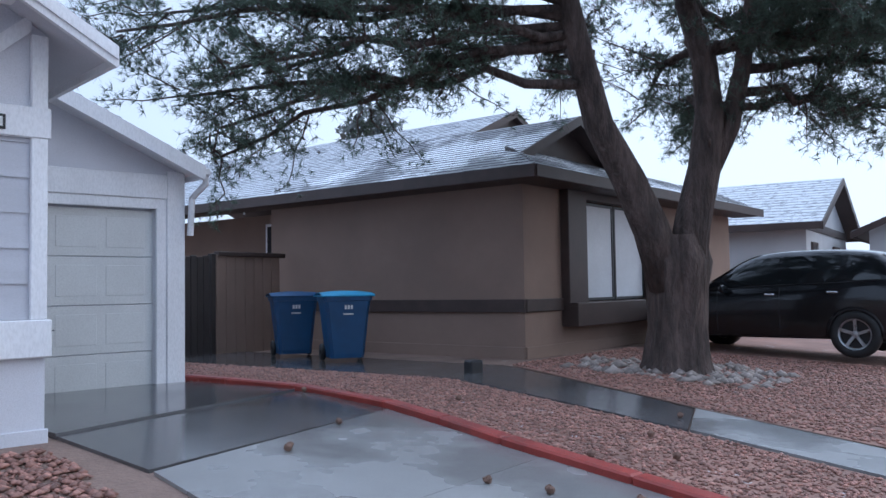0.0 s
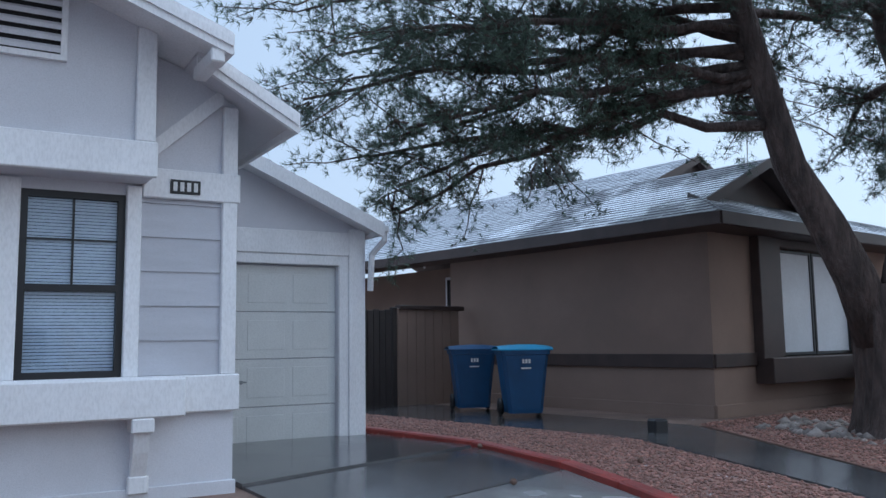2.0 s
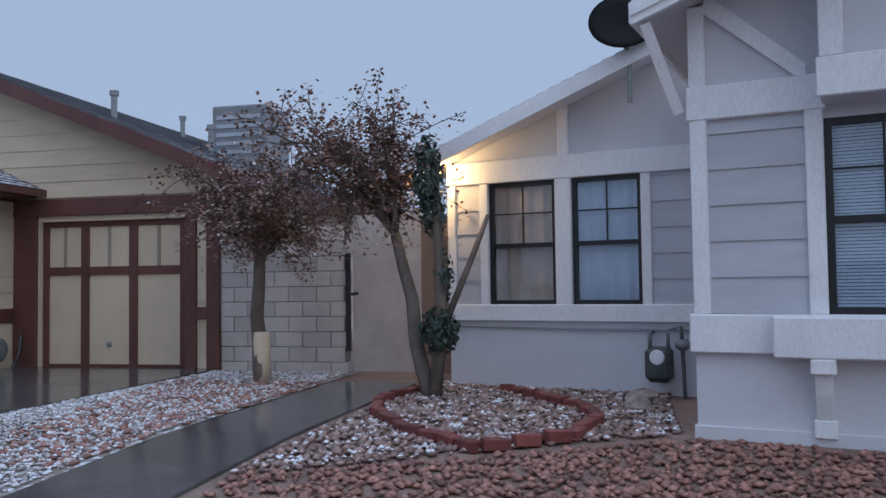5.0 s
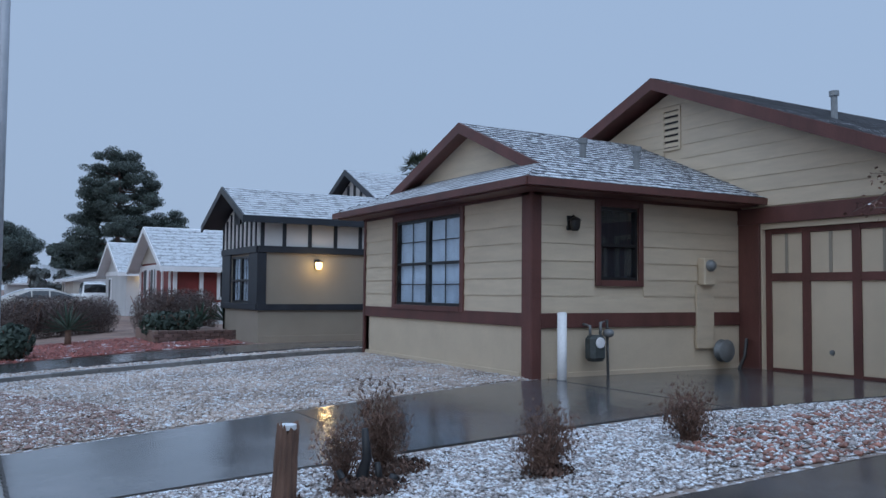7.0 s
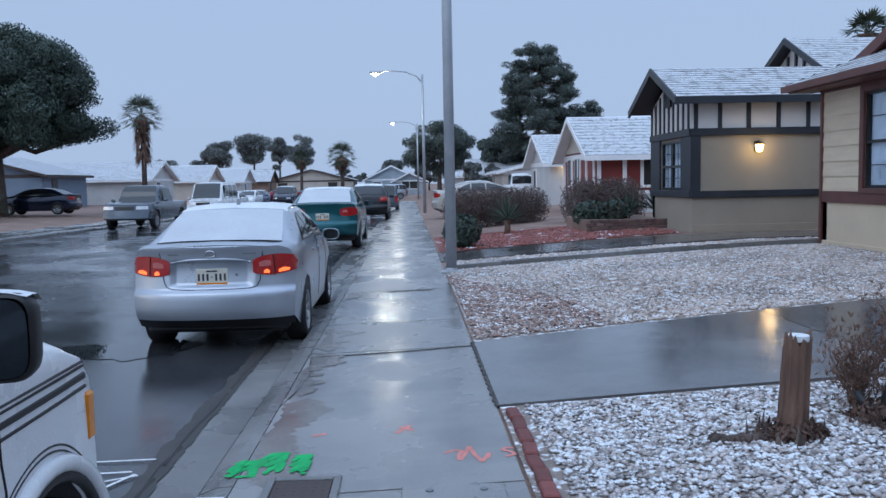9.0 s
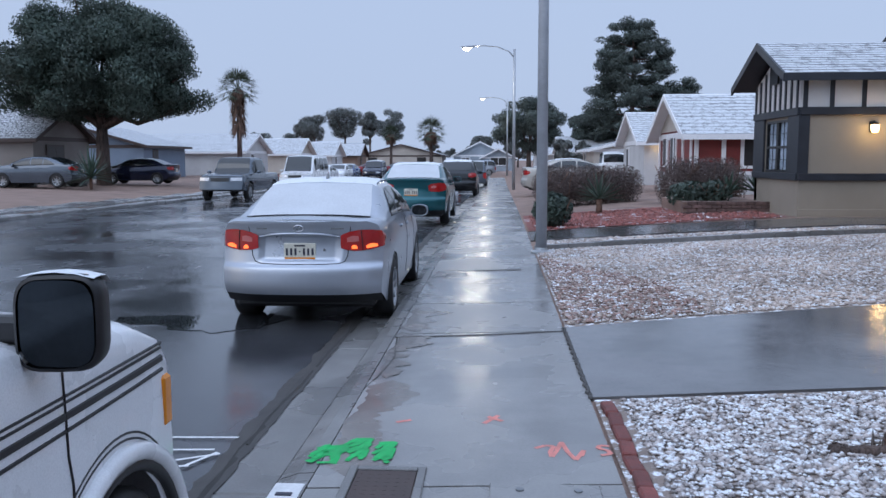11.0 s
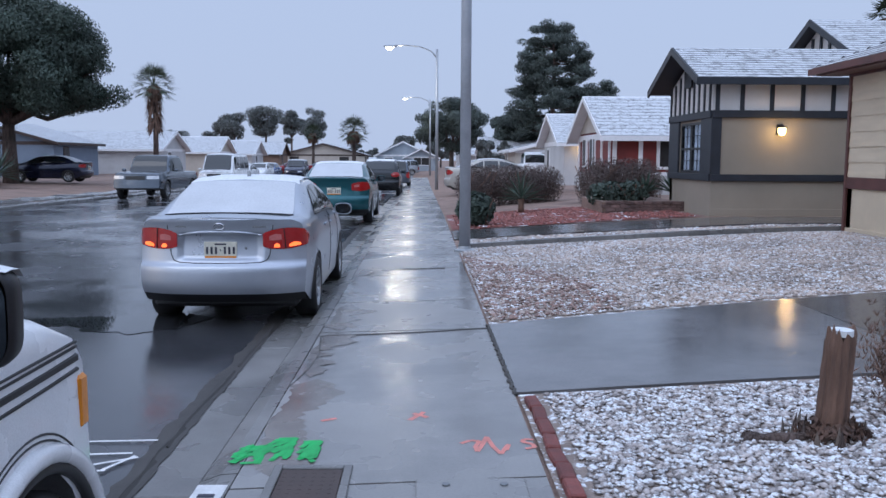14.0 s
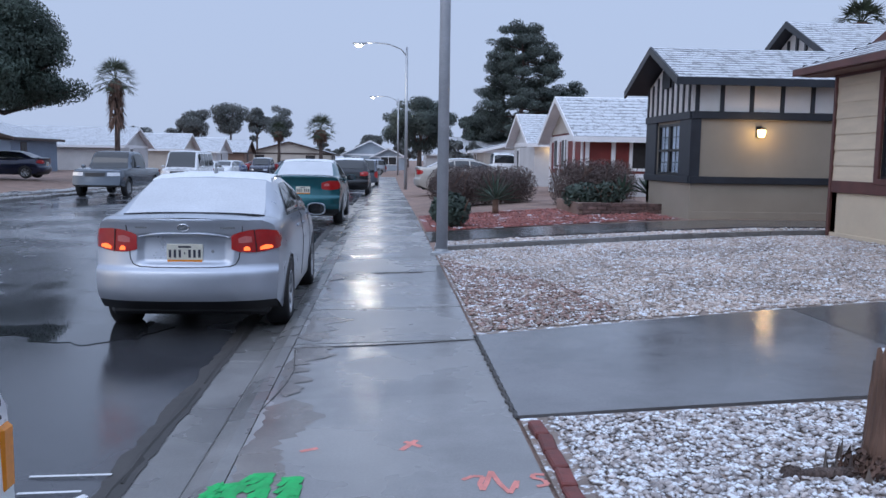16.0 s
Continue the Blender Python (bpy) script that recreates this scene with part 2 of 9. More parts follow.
M = {
    "asphalt": mat("wet_asphalt", (0.056, 0.058, 0.066), 0.28, 0.25, 0.8, 120, 0.16, wet=0.88, wet_scale=0.7, col2=(0.085, 0.087, 0.095), dist=0.004, stretch=(0.8, 0.6, 1)),
    "concrete": mat("wet_concrete", (0.27, 0.265, 0.26), 0.36, 0.1, 0.9, 70, 0.25, wet=0.7, wet_scale=0.8, rand=0.05),
    # soaked tone, darkened as well for the dark house mirrored in it
    "concrete_dark": mat("soaked_concrete", (0.105, 0.102, 0.104), 0.16, 0.15, 1.2, 60, 0.2, wet=0.6, wet_scale=1.0),
    "gutter": mat("gutter_concrete", (0.20, 0.195, 0.19), 0.4, 0.2, 1.5, 60, 0.4, wet=0.5),
    "dirt": mat("desert_gravel", (0.25, 0.17, 0.135), 0.85, 0.25, 1.2, 28, 0.9, snow=0.14, snow_scale=2.0, dist=0.02),
    "white_bed": mat("pale_gravel", (0.25, 0.20, 0.17), 0.8, 0.25, 1.5, 26, 1.0, snow=0.42, snow_scale=13.0, dist=0.02),
    "red_bed": mat("red_lava_gravel", (0.22, 0.075, 0.06), 0.8, 0.3, 1.2, 30, 1.0, snow=0.36, snow_scale=2.2, dist=0.02),
    "pink_bed": mat("pink_gravel", (0.30, 0.17, 0.13), 0.8, 0.3, 1.2, 26, 1.0, dist=0.02, snow=0.2),
    "stone": mat("landscape_stone", (0.40, 0.36, 0.345), 0.65, 0.3, 9, 60, 0.3, island=0.45, snow=0.49, snow_scale=15.0, snow_tilt=0.3, snow_val=0.8),
    "far_stone": mat("snow_dusted_stone", (0.40, 0.33, 0.285), 0.65, 0.3, 1.1, 60, 0.3, island=0.3, snow=0.44, snow_scale=11.0, snow_tilt=0.35, snow_val=0.68),
    "pink_stone": mat("pink_stone", (0.30, 0.15, 0.115), 0.5, 0.3, 9, 60, 0.3, island=0.45, snow=0.12, snow_scale=2.0),
    "red_stone": mat("red_stone", (0.26, 0.085, 0.07), 0.6, 0.3, 9, 60, 0.3, island=0.4, snow=0.3, snow_scale=2.0),
    "rubble": mat("fieldstone", (0.32, 0.27, 0.24), 0.7, 0.3, 9, 40, 0.4, island=0.4),
    "brick": mat("red_brick", (0.18, 0.048, 0.04), 0.6, 0.25, 12, 90, 0.4, rand=0.25),
    "planter_brick": mat("mossy_brown_brick", (0.15, 0.095, 0.085), 0.75, 0.3, 10, 90, 0.5, rand=0.3),
    # wet concrete with the mirrored sky's brightness put into its base colour
    "concrete_mid": mat("wet_sky_paled_concrete", (0.165, 0.163, 0.168), 0.17, 0.12, 1.2, 60, 0.2, wet=0.6, wet_scale=0.8),
    "tan": mat("tan_lap_siding", (0.60, 0.50, 0.37), 0.6, 0.07, 1.6, 70, 0.2, rand=0.04, stretch=(1, 1, 6)),
    "tan_stucco": mat("tan_stucco", (0.60, 0.50, 0.37), 0.8, 0.07, 1.2, 130, 0.5),
    "maroon": mat("maroon_trim", (0.115, 0.045, 0.038), 0.5, 0.2, 3, 80, 0.2, stretch=(1, 1, 0.3)),
    "grey": mat("grey_lap_siding", (0.53, 0.535, 0.58), 0.6, 0.06, 1.6, 60, 0.2, rand=0.03, stretch=(1, 1, 6)),
    "grey_stucco": mat("pale_grey_stucco", (0.67, 0.67, 0.71), 0.8, 0.06, 1.1, 110, 0.25),
    "white": mat("white_trim", (0.84, 0.84, 0.86), 0.5, 0.05, 2.0, 60, 0.15, stretch=(1, 1, 0.4)),
    "garage_white": mat("white_garage_door", (0.66, 0.67, 0.66), 0.45, 0.05, 1.5, 60, 0.1),
    "brown_stucco": mat("brown_stucco", (0.265, 0.185, 0.145), 0.85, 0.1, 0.9, 120, 0.6),
    "dark_trim": mat("dark_brown_trim", (0.06, 0.04, 0.035), 0.55, 0.2, 3, 80, 0.2),
    "tud_stucco": mat("beige_stucco", (0.30, 0.26, 0.21), 0.85, 0.08, 0.9, 120, 0.5),
    "tud_trim": mat("blue_black_trim", (0.022, 0.026, 0.036), 0.5, 0.2, 3, 80, 0.2),
    "tud_panel": mat("off_white_panel", (0.66, 0.645, 0.64), 0.7, 0.06, 1.5, 90, 0.3),
    "roof": mat("snowy_asphalt_shingle", (0.105, 0.105, 0.115), 0.8, 0.2, 3, 120, 0.4, island=0.22, snow=0.54, snow_scale=9.0, snow_tilt=0.3, snow_val=0.66),
    "roof_dark": mat("wet_asphalt_shingle", (0.12, 0.125, 0.14), 0.45, 0.2, 3, 120, 0.4, island=0.12, snow=0.5, snow_scale=0.55, snow_tilt=0.3, snow_val=0.75),
    "roof_snow": mat("snow_covered_shingle", (0.30, 0.305, 0.32), 0.8, 0.15, 3, 120, 0.4, island=0.10, snow=0.62, snow_scale=5.0, snow_tilt=0.2, snow_val=0.58),
    "black_metal": mat("black_window_frame", (0.012, 0.012, 0.014), 0.4, 0.2, 4, 80, 0.05),
    "bronze": mat("bronze_window_frame", (0.022, 0.020, 0.020), 0.4, 0.2, 4, 80, 0.05),
    "glass": glass_mat("window_glass"),
    "car_glass": glass_mat("tinted_car_glass", (0.16, 0.19, 0.2)),
    "blind": mat("white_blind", (0.62, 0.63, 0.66), 0.6, 0.05, 2, 40, 0.05),
    "curtain": mat("pale_curtain", (0.72, 0.73, 0.76), 0.8, 0.08, 5, 40, 0.1),
    "dim_blind": mat("dim_shade_cloth", (0.30, 0.29, 0.28), 0.8, 0.1, 3, 60, 0.1),
    "peach": mat("peach_curtain", (0.55, 0.40, 0.30), 0.8, 0.1, 5, 40, 0.1),
    # near-black colour stands in for the shade of rooms and vent hollows
    "dark": mat("unlit_interior_black", (0.02, 0.02, 0.022), 0.9, 0.1, 2, 40, 0),
    "galv": mat("galvanised_steel", (0.42, 0.44, 0.47), 0.42, 0.1, 3, 60, 0.1, metal=0.6),
    "pale_steel": mat("dull_galvanised_post", (0.40, 0.42, 0.46), 0.5, 0.1, 3, 60, 0.1, metal=0.25),
    "grey_metal": mat("painted_grey_metal", (0.22, 0.23, 0.24), 0.5, 0.15, 4, 60, 0.15, metal=0.3),
    "black": mat("black_plastic", (0.013, 0.013, 0.015), 0.45, 0.2, 5, 90, 0.1),
    "rubber": mat("tyre_rubber", (0.014, 0.014, 0.015), 0.6, 0.2, 8, 90, 0.2),
    "rim": mat("alloy_rim", (0.42, 0.43, 0.45), 0.3, 0.1, 8, 90, 0.05, metal=0.8),
    "chrome": mat("bright_trim", (0.6, 0.6, 0.62), 0.15, 0.05, 8, 90, 0, metal=1.0),
    "puddle": mat("puddle_water", (0.03, 0.032, 0.036), 0.02, 0.1, 1, 40, 0),
    "snow_glass": mat("snow_filmed_glass", (0.56, 0.58, 0.61), 0.6, 0.06, 2, 60, 0.2),
    "brown_stone": mat("bare_brown_stone", (0.28, 0.185, 0.155), 0.6, 0.3, 9, 60, 0.3, island=0.4, snow=0.40, snow_scale=6.0),
    "snow": mat("thin_snow", (0.72, 0.745, 0.77), 0.7, 0.05, 3, 40, 0.4),
    "block": mat("grey_concrete_block", (0.52, 0.475, 0.45), 0.85, 0.12, 2, 60, 0.5, rand=0.12),
    "bark": mat("pine_bark", (0.10, 0.072, 0.062), 0.85, 0.5, 7, 15, 1.0, stretch=(1, 1, 0.28), dist=0.09),
    "bark_pale": mat("grey_bark", (0.15, 0.12, 0.10), 0.85, 0.3, 6, 40, 0.8, stretch=(1, 1, 0.3), dist=0.02),
    "needle": mat("pine_needles", (0.085, 0.122, 0.088), 0.6, 0.35, 0.9, 20, 0, island=0.4),
    "needle_dead": mat("brown_needles", (0.085, 0.06, 0.045), 0.7, 0.3, 2, 20, 0, island=0.4),
    "leaf_dark": mat("dark_foliage", (0.05, 0.074, 0.058), 0.7, 0.3, 0.6, 20, 0, island=0.25, snow=0.08, snow_scale=1.5),
    # dark foliage lightened and greyed: distance haze is in the colour
    "leaf_hazed": mat("hazed_dark_foliage", (0.075, 0.095, 0.085), 0.7, 0.3, 0.6, 20, 0, island=0.4, snow=0.14, snow_scale=2.0),
    # grey-green leaves, greyed further as painted haze on the farthest trees
    "leaf_grey": mat("hazed_grey_green_foliage", (0.13, 0.14, 0.135), 0.7, 0.3, 0.6, 20, 0, island=0.35),
    "palm": mat("palm_frond", (0.05, 0.065, 0.038), 0.55, 0.3, 2, 20, 0, island=0.4),
    "thatch": mat("dead_palm_skirt", (0.15, 0.09, 0.065), 0.85, 0.3, 3, 20, 0, island=0.3),
    "dry": mat("dry_brown_twigs", (0.16, 0.095, 0.07), 0.8, 0.3, 4, 40, 0, island=0.4),
    "dry_leaf": mat("dry_brown_leaf", (0.26, 0.15, 0.115), 0.7, 0.35, 4, 40, 0, island=0.4, snow=0.3),
    "litter": mat("brown_bark_litter", (0.10, 0.058, 0.042), 0.8, 0.4, 9, 40, 0, island=0.5, snow=0.16, snow_scale=8.0),
    "agave": mat("agave_leaf", (0.055, 0.09, 0.065), 0.5, 0.25, 3, 40, 0.1, island=0.25),
    "stump": mat("split_stump_wood", (0.21, 0.12, 0.082), 0.8, 0.5, 14, 50, 0.9, stretch=(1, 1, 0.12), dist=0.02, col2=(0.06, 0.036, 0.028)),
    "plastic_blue": mat("blue_bin_plastic", (0.008, 0.062, 0.16), 0.42, 0.12, 4, 90, 0.1),
    "plastic_cyan": mat("bright_blue_lid", (0.04, 0.34, 0.58), 0.4, 0.1, 4, 90, 0.1),
    "green_paint": mat("green_marking_paint", (0.02, 0.42, 0.10), 0.6, 0.2, 12, 60, 0.1),
    "pink_paint": mat("faded_pink_paint", (0.66, 0.24, 0.20), 0.6, 0.2, 12, 60, 0.1),
    "white_paint": mat("white_marking_paint", (0.7, 0.7, 0.7), 0.5, 0.1, 12, 60, 0.1),
    "gate": mat("dark_gate_board", (0.035, 0.028, 0.026), 0.7, 0.3, 3, 60, 0.3, stretch=(1, 1, 0.2)),
    "red_siding": mat("barn_red_siding", (0.19, 0.03, 0.025), 0.6, 0.15, 2, 60, 0.2),
    "plate": mat("pale_plate", (0.66, 0.64, 0.55), 0.4, 0.05, 8, 60, 0),
    "plate_ink": mat("dark_plate_ink", (0.03, 0.03, 0.05), 0.5, 0.1, 8, 60, 0),
    "amber": mat("amber_lens", (0.75, 0.26, 0.02), 0.2, 0.05, 8, 60, 0),
    "lens_red": mat("red_tail_lens", (0.38, 0.012, 0.012), 0.15, 0.1, 8, 60, 0, coat=0.6),
    "lamp_warm": glow_mat("warm_lamp_glow", (1.0, 0.62, 0.2), 9.0),
    "lamp_tail": glow_mat("tail_lamp_glow", (1.0, 0.16, 0.03), 1.6),
    "lamp_street": glow_mat("street_lamp_glow", (1.0, 0.88, 0.66), 9.0),
    "joint": mat("dark_joint", (0.05, 0.046, 0.043), 0.6, 0.2, 4, 60, 0.2),
    "stain": mat("damp_stain", (0.12, 0.115, 0.11), 0.2, 0.2, 4, 60, 0.1),
}


def paint(name, col, rough=0.22, metal=0.5):
    return mat(name, col, rough, 0.05, 3, 200, 0.02, metal=metal, coat=0.6)


# ---- ground ----
def yard_edge(y):
    return 0.6 if y > -2 else 0.6 - 0.10 * (-2 - y)


def grade(y):
    """The street falls away gently further along."""
    return 0.010 * min(30.0, max(0.0, y - 20.0))


def gz(x, y):
    """Height of the soil."""
    g = grade(y)
    if x < -12.9:
        return min(0.3, -0.02 + 0.05 * (-12.9 - x)) - g
    e = yard_edge(y)
    if x < e:
        return (-0.2 if x < -0.8 else 0.02 * (x - 0.6)) - g
    s = min(1.0, (x - e) / 5.6)
    return 0.29 * s * (1.25 - 0.25 * s) - g


def lerp(a, b, t):
    return a + (b - a) * t


def patch(b, c, n, m, dz, skirt=0.08):
    """A quad of ground that follows the soil, with its edges let in."""
    rows = []
    for i in range(n + 1):
        row = []
        for j in range(m + 1):
            u, v = i / n, j / m
            x = lerp(lerp(c[0][0], c[1][0], u), lerp(c[3][0], c[2][0], u), v)
            y = lerp(lerp(c[0][1], c[1][1], u), lerp(c[3][1], c[2][1], u), v)
            row.append((x, y, gz(x, y) + dz))
        rows.append(row)
    b.grid(rows)
    if skirt:
        rim = rows[0] + [r[-1] for r in rows[1:]] + rows[-1][-2::-1] + [r[0] for r in rows[-2:0:-1]]
        k = len(rim)
        b.add(rim + [(x, y, z - skirt) for x, y, z in rim], [(i, (i + 1) % k, k + (i + 1) % k, k + i) for i in range(k)])
    return b


def in_poly(x, y, poly):
    c = False
    for (x0, y0), (x1, y1) in zip(poly, poly[1:] + poly[:1]):
        if (y0 > y) != (y1 > y) and x < (x1 - x0) * (y - y0) / (y1 - y0) + x0:
            c = not c
    return c


def stones(poly, count, lo, hi, dz, rng, b=None, keep=None):
    """Loose angular stones on the soil."""
    b = b or Build()
    xs, ys = [p[0] for p in poly], [p[1] for p in poly]
    f8 = [(0, 2, 4), (2, 1, 4), (1, 3, 4), (3, 0, 4), (2, 0, 5), (1, 2, 5), (3, 1, 5), (0, 3, 5)]
    done = 0
    b.smooth = True
    while done < count:
        x, y = rng.uniform(min(xs), max(xs)), rng.uniform(min(ys), max(ys))
        done += 1
        if not in_poly(x, y, poly) or (keep and not keep(x, y)):
            continue
        r = rng.uniform(lo, hi)
        a = rng.uniform(0, 6.28)
        ca, sa = math.cos(a), math.sin(a)
        e, h, t = rng.uniform(0.6, 1.0), rng.uniform(0.45, 0.8), rng.uniform(-0.3, 0.3)
        z = gz(x, y) + dz
        loc = [(r, 0, 0.2), (-r, t * r, 0.3), (t * r, r * e, 0.25), (0, -r * e, 0.2), (t * r * 0.6, 0.2 * r, 1), (0, 0, -0.6)]
        # a chipped top keeps it from looking like a crystal
        b.add([(x + ca * p - sa * q, y + sa * p + ca * q, z + w * h * r) for p, q, w in loc], f8)
    return b


xs = [-600, -200, -80, -40, -24, -16, -13.0, -12.95, -12.9, -8, -1.4, -0.85, -0.8, 0.0, 0.55, 0.6, 1.2, 2, 3, 4, 5, 6, 7, 9, 12, 20, 40, 90, 250, 600]
ys = [-600, -200, -80, -40, -25, -18, -14, -11, -9, -7, -5, -3.5, -2, 0, 2, 4, 6, 8, 10, 12, 14, 17, 20, 26, 35, 50, 80, 140, 260, 700]
b = Build()
b.grid([[(x, y, gz(x, y) - 0.012) for y in ys] for x in xs])
single("ground", b, M["dirt"], "reddish desert gravel soil dusted with snow", kind="structure")

# road with a low crown
b = Build()
b.grid([[(x, y, -0.14 - grade(y) + 0.05 * (1 - ((x + 7.0) / 5.9) ** 2)) for y in range(-60, 201, 5)] for x in (-12.5, -11, -9, -7, -5, -3, -1.28)])
single("road", b, M["asphalt"], "wet black asphalt street with puddles", kind="structure")
IDENT = Matrix.Identity(4)
b = Build()
for y0 in range(-30, 90, 3):
    g = Matrix.Translation((0, 0, -grade(y0 + 1.5)))
    b.box((-1.28, y0, -0.3), (-1.0, y0 + 2.99, -0.135), g, ch=0.01)
    b.prism([(-1.0, -0.3), (-0.79, -0.3), (-0.79, -0.024), (-0.86, -0.028), (-0.95, -0.06), (-1.0, -0.13)], y0, y0 + 2.99, g)
kerb = single("kerb", b, M["gutter"], "worn wet concrete rolled kerb and gutter", kind="structure")
b = Build()
for y0 in range(-30, 90, 3):
    g = Matrix.Translation((0, 0, -grade(y0 + 1.5)))
    b.box((-13.0, y0, -0.3), (-12.5, y0 + 2.99, -0.03), g, ch=0.03)
    b.box((-14.6, y0, -0.3), (-13.0, y0 + 2.99, 0.03), g, ch=0.01)
single("pavement_far", b, M["concrete"], "wet concrete kerb and footway across the street", kind="structure")
rng = random.Random(5)
b = Build()
for k in range(26):
    y = rng.uniform(-1, 30)
    b.tube([(-1.31 + rng.uniform(-0.015, 0.015), y + t * 0.4, -0.128) for t in range(5)], 0.012, 4)
single("kerb_crack", b, M["joint"], "dark broken joint between asphalt and gutter", kind="structure")

# sidewalk in slabs, each a piece
side = thing("pavement", "wet grey concrete sidewalk in square slabs", "sidewalk", kind="structure")
cuts = [-9.5, -8, -6.5, -5.0, -3.5, -2.0, -0.4, 1.2, 2.85, 4.65, 6.12, 7.55, 8.75, 10.05]
while cuts[-1] < 76:
    cuts.append(cuts[-1] + 1.5)
for k, (y0, y1) in enumerate(zip(cuts, cuts[1:])):
    b = Build()
    t = 0.004 * ((k * 7) % 3 - 1)
    v = []
    for x in (-0.785, 0.6):
        for y in (y0 + 0.006, y1 - 0.006):
            for z in (-0.14 - grade(y), 0.02 * (x - 0.6) + t * 0.5 - grade(y)):
                v.append((x, y + (0.03 if x > 0 else -0.03), z))
    b.add(v, [(0, 1, 3, 2), (4, 6, 7, 5), (0, 4, 5, 1), (2, 3, 7, 6), (0, 2, 6, 4), (1, 5, 7, 3)])
    part("slab", b, M["concrete"], side)

# driveways and walks
def slabs(name, quads, material, label, category):
    t = thing(name, label, category, loc=(*quads[0][0], gz(*quads[0][0])), kind="structure")
    for q, dz in [(q, 0.012 + 0.003 * (k % 2)) for k, q in enumerate(quads)]:
        part("slab", patch(Build(), q, 8, 8, dz), material, t)


slabs("driveway", [[(0.615, 4.18), (3.3, 4.13), (3.3, 6.6), (0.615, 6.24)]], M["concrete_mid"], "wet grey concrete apron of the tan house's driveway", "driveway")
slabs("driveway", [[(3.31, 4.13), (6.9, 4.05), (6.9, 7.02), (3.31, 6.6)],
                   [(6.91, 3.95), (10.7, 3.9), (10.7, 7.1), (6.91, 7.03)]], M["concrete_dark"], "soaked dark concrete driveway of the tan house", "driveway")
slabs("garden_walk", [[(4.2, 0.95), (9.4, 0.75), (9.4, 1.75), (4.2, 1.95)], [(0.61, 1.0), (4.19, 0.95), (4.19, 1.95), (0.61, 2.0)]], M["concrete_dark"], "dark wet concrete walk to the side gate", "walk")

b = Build()
patch(b, [(8.4, -5.9), (7.8, -8.4), (6.0, -8.35), (5.75, -5.45)], 6, 6, 0.03)
single("driveway", b, M["concrete_dark"], "soaked dark concrete apron before the garage", "driveway", kind="structure")
# wet slab in the darker copy: the house's reflection is in its colour
slabs("driveway", [[(5.74, -5.45), (5.99, -8.35), (4.5, -7.98), (4.35, -5.2)]], M["concrete_dark"], "dark wet slab of the garage driveway", "driveway")
slabs("driveway", [[(4.29, -5.19), (4.49, -7.97), (2.5, -7.1), (2.7, -4.65)], [(2.69, -4.64), (2.49, -7.09), (0.42, -6.3), (0.6, -3.9)]],
      M["concrete"], "wet grey concrete driveway of the grey house", "driveway")
slabs("garden_walk", [[(11.2, -10.35), (5.1, -10.15), (5.35, -11.75), (11.2, -12.3)], [(5.09, -10.15), (1.95, -8.8), (2.2, -9.9), (5.34, -11.75)]], M["concrete_dark"], "dark wet concrete walk beside the brown house", "walk")
b = Build()
patch(b, [(1.93, -8.79), (-0.4, -7.75), (-0.2, -8.75), (2.18, -9.88)], 6, 4, 0.021)
single("garden_walk", b, M["concrete"], "pale concrete walk with melting snow", "walk", kind="structure")

# gravel beds
def bed(name, quads, material, label, dz=0.004):
    b = Build()
    for q in quads:
        patch(b, q, 8, 8, dz, 0)
    return single(name, b, material, label, kind="structure")


bed("gravel_bed", [[(0.62, 2.02), (4.2, 1.97), (6.9, 4.0), (0.62, 4.15)], [(4.2, 1.97), (10.6, 1.8), (10.6, 3.85), (6.9, 4.0)]], M["white_bed"], "white landscape rock bed dusted with snow")
bed("gravel_bed", [[(0.62, 6.28), (6.8, 7.06), (6.8, 12.4), (0.62, 12.2)], [(0.62, 12.45), (6.8, 12.6), (9.0, 13.6), (0.7, 13.5)]], M["white_bed"], "broad white rock yard with thin snow")
bed("gravel_bed", [[(0.65, 15.6), (5.7, 16.0), (5.7, 21.0), (0.65, 20.0)]], M["red_bed"], "red lava gravel bed patched with snow")
bed("gravel_bed", [[(11.0, -8.6), (7.8, -8.45), (5.1, -10.13), (11.0, -10.33)], [(7.79, -8.44), (4.4, -8.0), (2.0, -8.78), (5.09, -10.13)], [(4.39, -7.99), (0.4, -6.45), (-0.4, -7.74), (1.99, -8.78)]], M["pink_bed"], "pink crushed gravel strip")
bed("gravel_bed", [[(-0.2, -8.9), (2.2, -10.0), (5.3, -11.9), (4.7, -17.5)], [(-0.2, -8.9), (4.7, -17.5), (3.0, -24), (-1.5, -24)]], M["pink_bed"], "pink gravel yard of the brown house")
b = Build()
patch(b, [(0.61, 13.7), (9.5, 14.0), (9.5, 15.6), (0.61, 15.4)], 8, 5, 0.014)
single("driveway", b, M["concrete_dark"], "dark wet driveway of the half-timbered house", "driveway", kind="structure")
b = Build()
